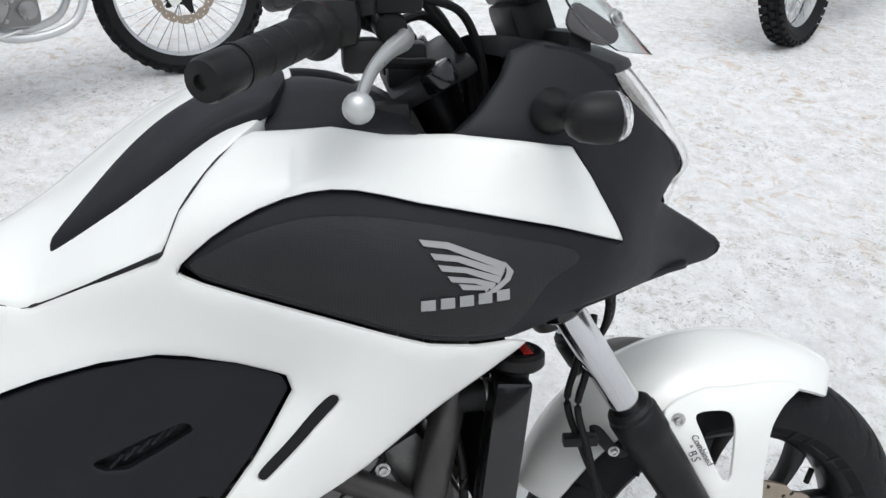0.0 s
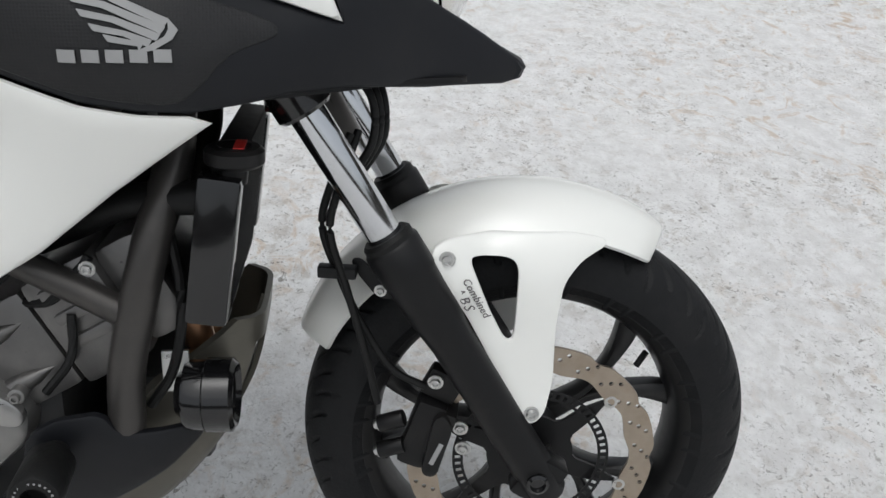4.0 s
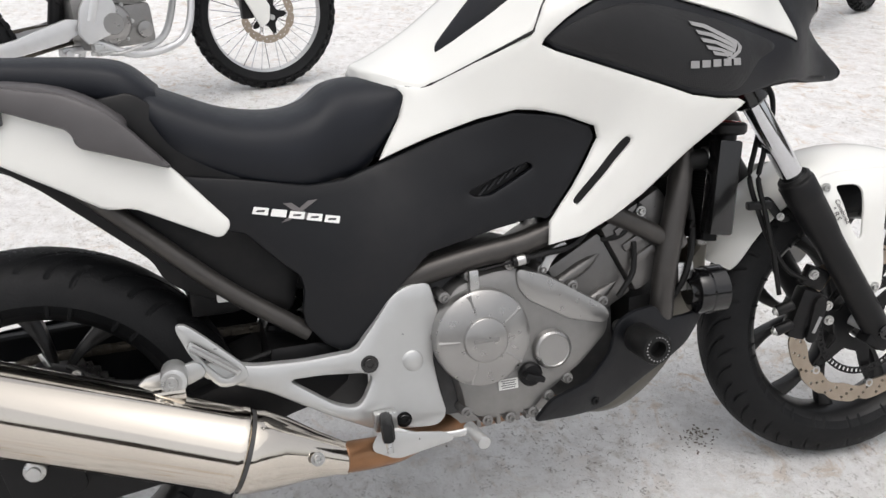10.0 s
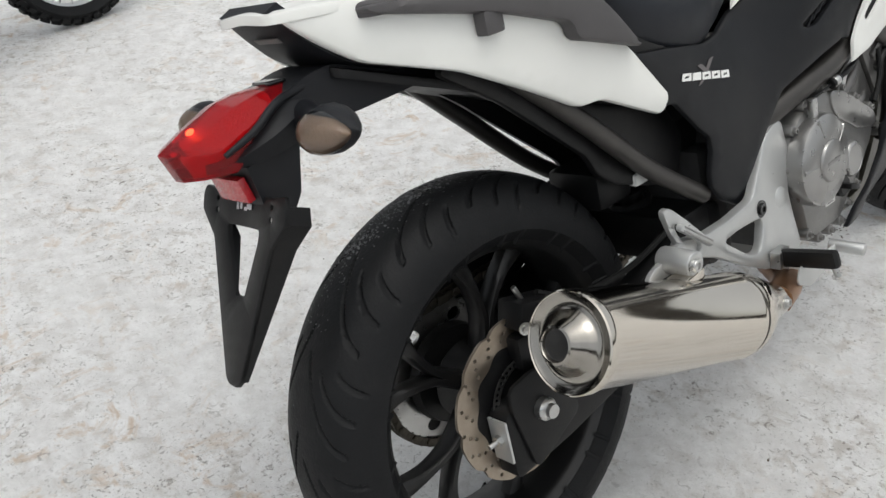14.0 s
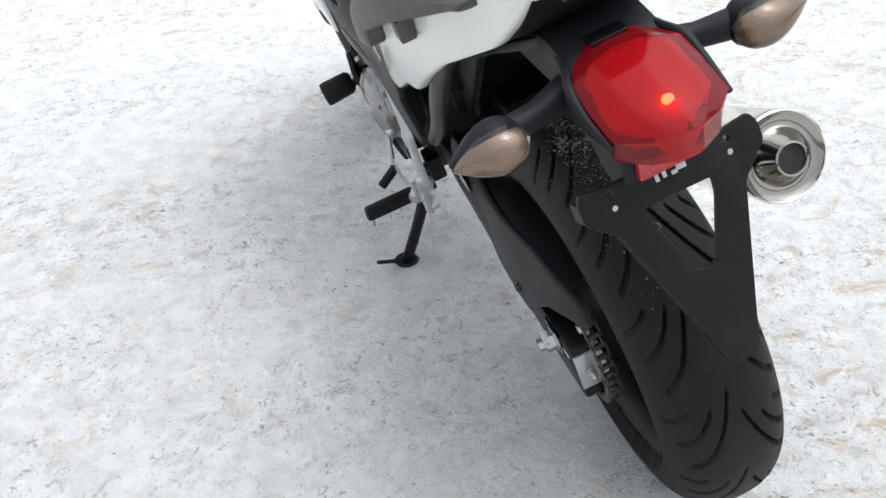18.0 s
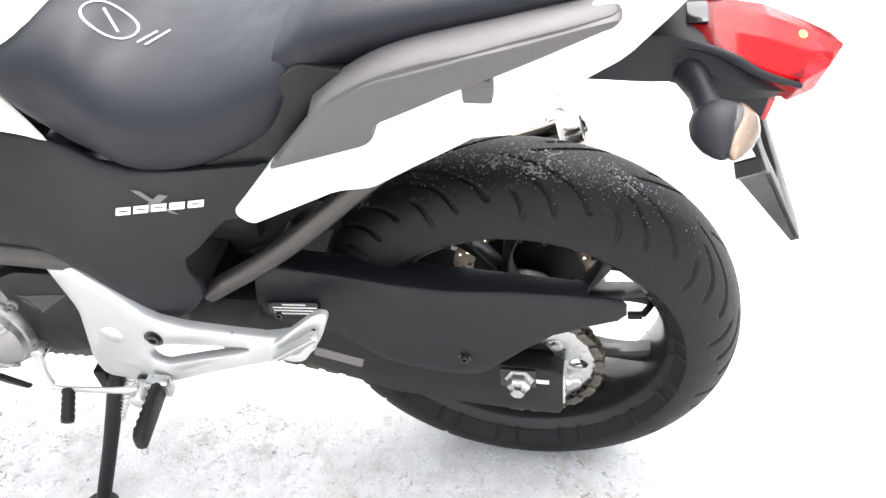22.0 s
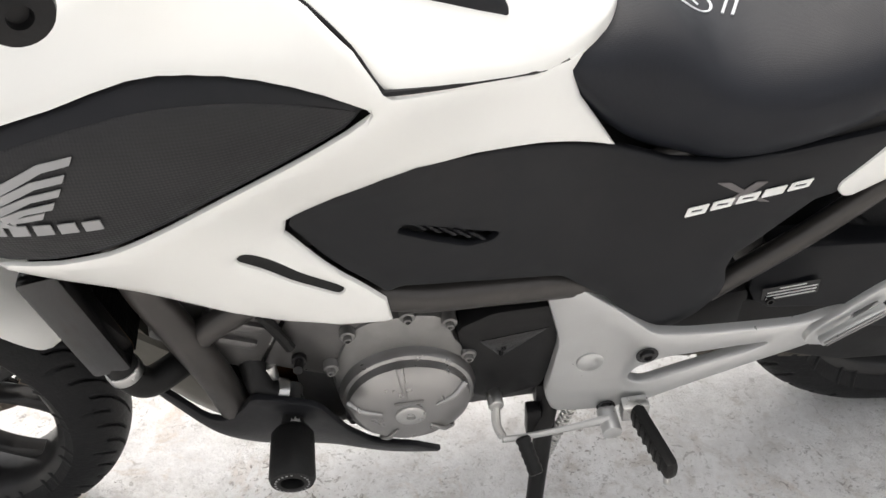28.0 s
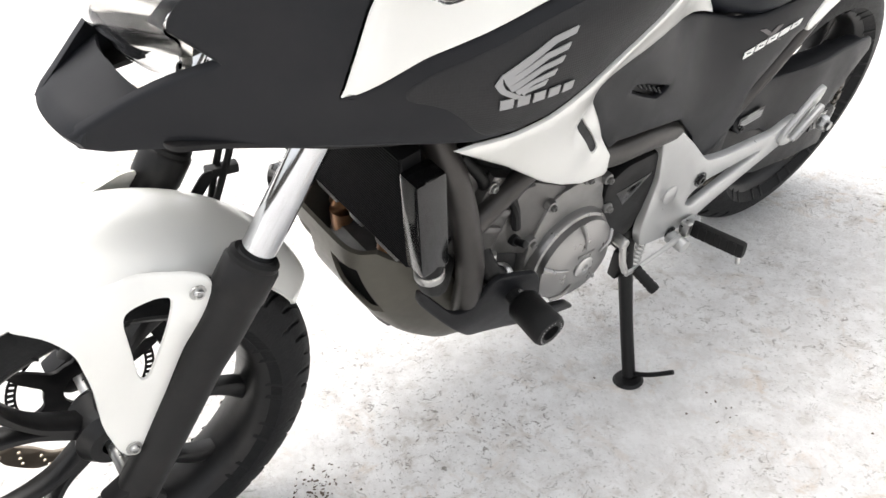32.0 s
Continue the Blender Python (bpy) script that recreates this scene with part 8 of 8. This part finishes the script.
        part("fork_guard", panel([(1.415, 0.33), (1.375, 0.30), (1.30, 0.46), (1.24, 0.60), (1.255, 0.64), (1.285, 0.60), (1.36, 0.49), (1.425, 0.40)], lambda x, z: 0.128, 0.012, 0.005, 0.03), guard, b, "white fork guard", steer, s < 0)
    part("front_fender", loft([[(x, y * w, z - 0.05 * abs(y) ** 2.4) for y in np.linspace(-1, 1, 9)] + [(x, y * (w - 0.003), z - 0.004 - 0.05 * abs(y) ** 2.4) for y in np.linspace(1, -1, 9)] for x, z, w in curve([(0.98, 0.765, 0.05), (1.15, 0.80, 0.075), (1.35, 0.835, 0.085), (1.55, 0.83, 0.075), (1.72, 0.775, 0.045)], 4)]), paint, b, "long high front fender", steer)
    part("rear_fender", loft([[(x, y * w, z - 0.03 * abs(y) ** 2.4) for y in np.linspace(-1, 1, 9)] + [(x, y * (w - 0.003), z - 0.006 - 0.03 * abs(y) ** 2.4) for y in np.linspace(1, -1, 9)] for x, z, w in curve([(0.35, 0.86, 0.10), (0.10, 0.885, 0.10), (-0.15, 0.90, 0.085), (-0.36, 0.885, 0.055)], 4)]), paint, b, "high rear fender")
    part("inner_fender", loft([[(x, y * w, z) for y in np.linspace(-1, 1, 7)] + [(x + 0.01, y * w, z + 0.012) for y in np.linspace(1, -1, 7)] for x, z, w in curve([(0.50, 0.50, 0.07), (0.42, 0.62, 0.085), (0.25, 0.74, 0.09), (0.0, 0.83, 0.09), (-0.22, 0.85, 0.075)], 4)]), M_BLACK, b, "black inner mudguard")
    part("seat", body_of([(-0.12, 0.87, 0.915, 0.07), (0.1, 0.85, 0.93, 0.11), (0.4, 0.83, 0.92, 0.12), (0.65, 0.84, 0.93, 0.11), (0.88, 0.90, 0.965, 0.08), (0.98, 0.95, 0.985, 0.06)], e=3), seat_mat, b, "long flat seat powdered with snow")
    part("tank", body_of([(0.72, 0.75, 0.93, 0.08), (0.85, 0.74, 0.985, 0.11), (1.0, 0.76, 0.99, 0.11), (1.1, 0.82, 0.95, 0.07)], e=3), M_BLACK, b, "black fuel tank")
    # engine: crankcase, clutch cover, cylinder, head
    e = part("engine", join(block((0.30, 0.19, 0.17), (0.80, 0, 0.385), 0.03), block((0.17, 0.20, 0.12), (0.70, 0, 0.47), 0.03)), M_ENGINE, b, "grey single-cylinder engine")
    lie = Matrix.Translation((0.855, 0, 0.46)) @ Matrix.Rotation(radians(12), 4, "Y")
    part("cylinder", moved(block((0.13, 0.15, 0.11), (0, 0, 0.05), 0.012), lie), M_ENGINE, e)
    part("cylinder_head", moved(join(block((0.145, 0.165, 0.09), (0, 0, 0.15), 0.014), block((0.125, 0.15, 0.05), (0, 0, 0.215), 0.016)), lie), M_ENGINE2, e, "bright cylinder head")
    for k in range(5):
        part("cooling_fin", moved(block((0.15, 0.17, 0.006), (0, 0, 0.01 + 0.018 * k), 0.002), lie), M_ENGINE, e)
    for s in (-1, 1):
        part("clutch_cover", turned((0.765, s * 0.09, 0.40), (0.765, s, 0.40), [(0, 0), (0.080, 0), (0.080, 0.018), (0.070, 0.028), (0.045, 0.032), (0.042, 0.036), (0, 0.036)], 32), M_ENGINE2, e, "round cast cover")
        part("pump_cover", turned((0.90, s * 0.09, 0.36), (0.90, s, 0.36), [(0, 0), (0.035, 0), (0.033, 0.020), (0, 0.024)], 24), M_ENGINE2, e)
        for k in range(7):
            a = 2 * math.pi * k / 7
            part("cover_bolt", bolt((0.765 + 0.088 * math.cos(a), s * 0.098, 0.40 + 0.088 * math.sin(a)), (0, s, 0), 0.006), M_STEEL, e)
    e.location.x = -0.09
    part("heat_guard", pipe([(0.62, -0.135, 0.585), (0.70, -0.145, 0.62), (0.83, -0.14, 0.615), (0.92, -0.12, 0.56), (0.98, -0.09, 0.49)], [0.016, 0.022, 0.022, 0.018, 0.014], 12), M_ENGINE, b, "grey exhaust guard")
    part("exhaust_pipe", pipe([(0.92, 0, 0.60), (1.02, -0.04, 0.56), (1.04, -0.09, 0.50), (0.98, -0.12, 0.62), (0.80, -0.12, 0.635), (0.60, -0.11, 0.62)], 0.017, 10), M_STEEL, b, "steel exhaust pipe")
    part("muffler", turned((0.58, -0.06, 0.66), (0.10, -0.07, 0.84), [(0, 0), (0.03, 0), (0.052, 0.05), (0.052, 0.44), (0.04, 0.48), (0.02, 0.485), (0, 0.45)], 28), M_ENGDARK, b, "dark muffler under the side panel")
    part("radiator", block((0.05, 0.28, 0.22), (1.06, 0, 0.72), 0.008, Matrix.Rotation(radians(14), 4, "Y")), M_BLACK, b)
    part("shock_absorber", join(rod((0.56, 0, 0.70), (0.48, 0, 0.40), 0.032), rod((0.565, 0, 0.74), (0.56, 0, 0.70), 0.02)), M_BLACK, b)
    part("linkage", join(block((0.10, 0.05, 0.03), (0.53, 0, 0.31), 0.008), rod((0.50, -0.05, 0.30), (0.50, 0.05, 0.30), 0.016)), M_ALLOY, b)
    part("drive_chain", join(rod((0.0, 0.075, 0.385), (0.62, 0.075, 0.43), 0.008), rod((0.0, 0.075, 0.25), (0.62, 0.075, 0.345), 0.008)), M_CHAIN, b, "dark drive chain")
    part("sprocket", moved(plate([((0.098 + 0.005 * (k % 2)) * math.cos(k * math.pi / 48), (0.098 + 0.005 * (k % 2)) * math.sin(k * math.pi / 48)) for k in range(96)], 0.070, 0.076, 0, [[(0.05 * math.cos(a), 0.05 * math.sin(a)) for a in np.arange(0, 6.28, 0.3)]]), Matrix.Translation((0, 0, 0.325))), M_STEEL, b)
    part("rear_caliper", block((0.09, 0.05, 0.05), (0.085, -0.065, 0.365), 0.01), M_BLACK, b)
    part("front_caliper", block((0.06, 0.05, 0.09), (1.33, -0.075, 0.39), 0.012), M_BLACK, b, "", steer)
    part("rear_axle", rod((0, -0.118, 0.322), (0, 0.118, 0.322), 0.014), M_STEEL, b)
    part("front_axle", rod((1.43, -0.13, 0.345), (1.43, 0.13, 0.345), 0.012), M_STEEL, b, "", steer)
    part("brake_pedal", pipe([(0.58, -0.15, 0.30), (0.66, -0.16, 0.285), (0.76, -0.155, 0.30)], 0.007, 8), M_STEEL, b)
    part("side_stand", join(pipe([(0.61, 0.12, 0.30), (0.585, 0.20, 0.16), (0.56, 0.27, 0.055)], [0.015, 0.012, 0.011], 10), block((0.06, 0.04, 0.010), (0.56, 0.275, 0.052), 0.003)), M_ALLOY, b, "silver side stand")
    part("headlight_cowl", loft([[(x, y * w, z) for y, z in ((-1, z0), (-0.8, z1), (0.8, z1), (1, z0), (0.6, z0 - 0.07), (-0.6, z0 - 0.07))] for x, w, z0, z1 in ((1.15, 0.12, 0.95, 1.05), (1.24, 0.11, 0.94, 1.03), (1.30, 0.08, 0.92, 0.99))]), paint, b, "pointed headlight cowl", steer)
    part("handlebar", pipe([(1.0, -0.40, 1.12), (1.05, -0.2, 1.13), (1.08, -0.06, 1.06), (1.08, 0.06, 1.06), (1.05, 0.2, 1.13), (1.0, 0.40, 1.12)], 0.011, 10), M_BLACK, b, "black handlebar", steer)
    # tail: lamp, indicators, plate hanger
    part("tail_lamp", block((0.05, 0.10, 0.045), (-0.375, 0, 0.855), 0.012), M_REDIN, b, "red tail lamp")
    for s in (-1, 1):
        part("indicator", join(pipe([(-0.34, s * 0.05, 0.83), (-0.35, s * 0.10, 0.83)], 0.008, 8), moved(ball((0, 0, 0), 1, (0.030, 0.042, 0.026)), pose(-0.36, s * 0.135, 0.83))), M_AMBERLENS, b, "orange rear indicator")
    hang = Matrix.Translation((-0.35, 0, 0.80)) @ Matrix.Rotation(radians(20), 4, "Y")
    flap = [(-0.055, 0.03), (0.055, 0.03), (0.048, -0.10), (0.105, -0.105), (0.105, -0.155), (0.055, -0.165), (0.030, -0.300), (0.0, -0.325), (-0.030, -0.300), (-0.055, -0.165), (-0.105, -0.155), (-0.105, -0.105), (-0.048, -0.10)]
    slots = [[(sx * 0.083 - 0.012, -0.124), (sx * 0.083 + 0.012, -0.124), (sx * 0.083 + 0.012, -0.132), (sx * 0.083 - 0.012, -0.132)] for sx in (-1, 1)]
    ph = part("plate_hanger", panel(flap, lambda y, z: 0.0, 0.008, 0.002, 0.03, slots, axis=0, fill=False), M_BLACK, b, "black plate hanger without a plate", hang)
    part("reflector", moved(block((0.008, 0.062, 0.034), (-0.012, 0, -0.055), 0.002), hang), M_REDIN, ph, "dark red reflector")
    return b


M_ALLOY = mat("satin_alloy", (0.62, 0.625, 0.63), 0.36, metal=0.6, spread=0.06, scale=30, dirt=0.12)
M_AMBERLENS = mat("amber_lens", (0.75, 0.22, 0.02), 0.2, coat=0.6, spread=0.15, scale=80)
M_SNOWYSEAT = mat("beige_seat_with_snow", (0.42, 0.40, 0.37), 0.7, spread=0.2, scale=10, dirt=0.5, dirt_color=(0.8, 0.8, 0.8))
dirt_bike(pose(-0.60, 2.46, 0, -9, 0, 24), "white dirt bike with gold fork, parked in the snow", M_WHITE, M_WHITE, M_SNOWYSEAT, -14)
dirt_bike(pose(3.58, 3.04, 0, -9, 0, 34), "red dirt bike with a black plate hanger, seen from behind", M_RED, M_BLACK, M_SEAT, 0)


def quad(m, label):
    q = thing("quad_bike", label, "quad bike", m, "quads at the edge of the yard")
    rows = [(-0.10, 0.06, 0.02, 0.4), (-0.045, 0.07, 0, 0.3), (0.045, 0.07, 0, -0.3), (0.10, 0.06, 0.02, -0.4)]
    shell, blocks = knobbly_tyre(0.31, 0.25, 0.15, 22, rows)
    for x in (0, 1.25):
        for y in (-0.42, 0.42):
            at = Matrix.Translation((x, y, 0.31))
            w = part("wheel", hoop([(0.15, -0.09), (0.155, -0.085), (0.13, 0), (0.155, 0.085), (0.15, 0.09), (0.12, 0.06), (0.03, 0.04), (0.03, -0.04), (0.12, -0.06)], 36), M_ALLOY, q, "alloy wheel", at)
            part("tyre", shell, M_TYRE, w, "wide lugged tyre", at)
            tagged(part("tread_block", blocks, M_TYRE, w, "", at), kind="stuff")
            part("mudguard", moved(loft([[(0.42 * math.cos(a), y2, 0.42 * math.sin(a)) for y2 in (-0.15, 0.15)] + [(0.40 * math.cos(a), y2, 0.40 * math.sin(a)) for y2 in (0.15, -0.15)] for a in np.linspace(0.3, 2.9, 12)]), at @ Matrix.Translation((0, 0, 0.10))), M_WHITE, q, "white mudguard")
            part("suspension_arm", rod((x, y * 0.2, 0.40), (x, y * 0.8, 0.31), 0.025), M_BLACK, q)
    part("body", join(block((0.9, 0.34, 0.30), (0.62, 0, 0.52), 0.06), block((0.4, 0.40, 0.16), (1.15, 0, 0.72), 0.05)), M_BLACK, q, "black body and engine")
    part("seat", body_of([(0.05, 0.68, 0.80, 0.12), (0.3, 0.66, 0.80, 0.15), (0.6, 0.66, 0.78, 0.13), (0.8, 0.70, 0.84, 0.10)]), M_SEAT, q, "black seat")
    part("bumper", pipe([(1.70, -0.25, 0.35), (1.72, -0.22, 0.62), (1.72, 0.22, 0.62), (1.70, 0.25, 0.35)], 0.018, 8), M_SILVER, q, "silver tube bumper")


quad(pose(0.42, 8.20, 0, 0, 0, 118), "white quad with wide lugged tyres, parked far off")
quad(pose(0.10, 11.05, 0, 0, 0, 150), "white quad behind, half in the thaw")


def asphalt():
    """A bare wet strip of asphalt beyond the snow, with a painted line."""
    rng = np.random.RandomState(3)
    edge = []
    for t in np.linspace(-0.6, 2.2, 60):
        p = np.array([0.86, 10.06]) + (np.array([3.67, 12.0]) - np.array([0.86, 10.06])) * t
        edge.append(tuple(p + rng.normal(0, 0.05, 2) + np.array([0.1 * math.sin(t * 9), 0.1 * math.cos(t * 7)])))
    far = [(x - 3.2, y + 9.0) for x, y in edge[::-6]]
    tagged(part("road", panel(edge + far, lambda x, y: 0.014, 0.05, 0.01, 0.6, axis=2), M_ASPHALT, None), "bare wet asphalt with slush at its edge", "road", kind="structure")
    line = [(2.86, 11.9), (2.96, 11.9), (3.06, 14.6), (2.97, 14.6)]
    tagged(part("road_line", panel(line, lambda x, y: 0.019, 0.004, 0, 0.3, axis=2, fill=False), M_LABEL, None), "worn white painted line on the asphalt", "road line", kind="structure")


asphalt()


def surroundings():
    """A low dark belt, unseen, added all round so that reflections show a darker horizon."""
    rng = random.Random(5)
    n = 180
    rings = []
    for i in range(n):
        a = 2 * math.pi * i / n
        h = 5.5 + 2.2 * math.sin(3 * a + 1) + 1.2 * math.sin(11 * a) + rng.uniform(-0.5, 0.5)
        rings.append([((46 + q) * math.cos(a), (46 + q) * math.sin(a) + 4, z) for q, z in ((0, -0.2), (0, h), (0.6, h), (0.6, -0.2))])
    v, f = loft(rings + [rings[0]], caps=False)
    tagged(part("backdrop", (v, f), M_BACKDROP, None), "unseen dark belt round the yard, added to darken reflections", "backdrop", kind="structure")


M_BACKDROP = mat("plain_dark_backdrop", (0.055, 0.05, 0.045), 0.9, spread=0.4, scale=0.8, spec=0.1)
surroundings()


def clods():
    """Heaps of frozen dirt far off, and dark crumbs on the snow near by."""
    for k, (cx, cy, w, h, num) in enumerate(((3.38, 9.6, 0.20, 0.16, 46), (5.45, 9.65, 0.26, 0.07, 40), (6.1, 11.2, 0.2, 0.05, 24))):
        rng = random.Random(20 + k)
        geos = []
        for _ in range(num):
            a, r = rng.uniform(0, 6.28), abs(rng.gauss(0, 0.5))
            s = rng.uniform(0.02, 0.06)
            g = ball((0, 0, 0), s, (1, rng.uniform(0.6, 1), rng.uniform(0.5, 0.9)), 7, 5)
            v = np.array(g[0]) * (1 + 0.35 * np.random.RandomState(rng.randint(0, 9999)).rand(len(g[0]), 1))
            geos.append(moved((v, g[1]), Matrix.Translation((cx + w * r * math.cos(a), cy + w * r * math.sin(a), max(0.0, h * (1 - r)) * rng.random() + 0.01))))
        tagged(part("dirt_heap", join(*geos), M_SOIL, None, sharp=80), "small heap of frozen brown dirt on the snow", "dirt heap", kind="stuff")
    rng = random.Random(77)
    geos = []
    for n, (cx, cy, sp) in ((24, (0.6, 0.2, 1.2)), (60, (0.9, 1.6, 1.6)), (30, (0.2, -0.6, 1.0)), (90, (1.24, 0.11, 0.024)), (10, (0.63, 0.444, 0.02)), (50, (3.0, 2.5, 1.6)), (30, (-0.75, -0.25, 0.07))):
        for _ in range(n):
            s = rng.uniform(0.0010, 0.0030)
            x, y = rng.gauss(cx, sp), rng.gauss(cy, sp)
            geos.append(moved(ball((0, 0, 0), s, (rng.uniform(0.8, 2.2), rng.uniform(0.4, 1.0), 0.4), 5, 4), pose(x, y, 0.001, 0, 0, rng.uniform(0, 180))))
    tagged(part("dirt_crumbs", join(*geos), M_SOIL, None, sharp=80), "dark crumbs of dirt scattered on the snow", "dirt crumbs", kind="stuff")


clods()
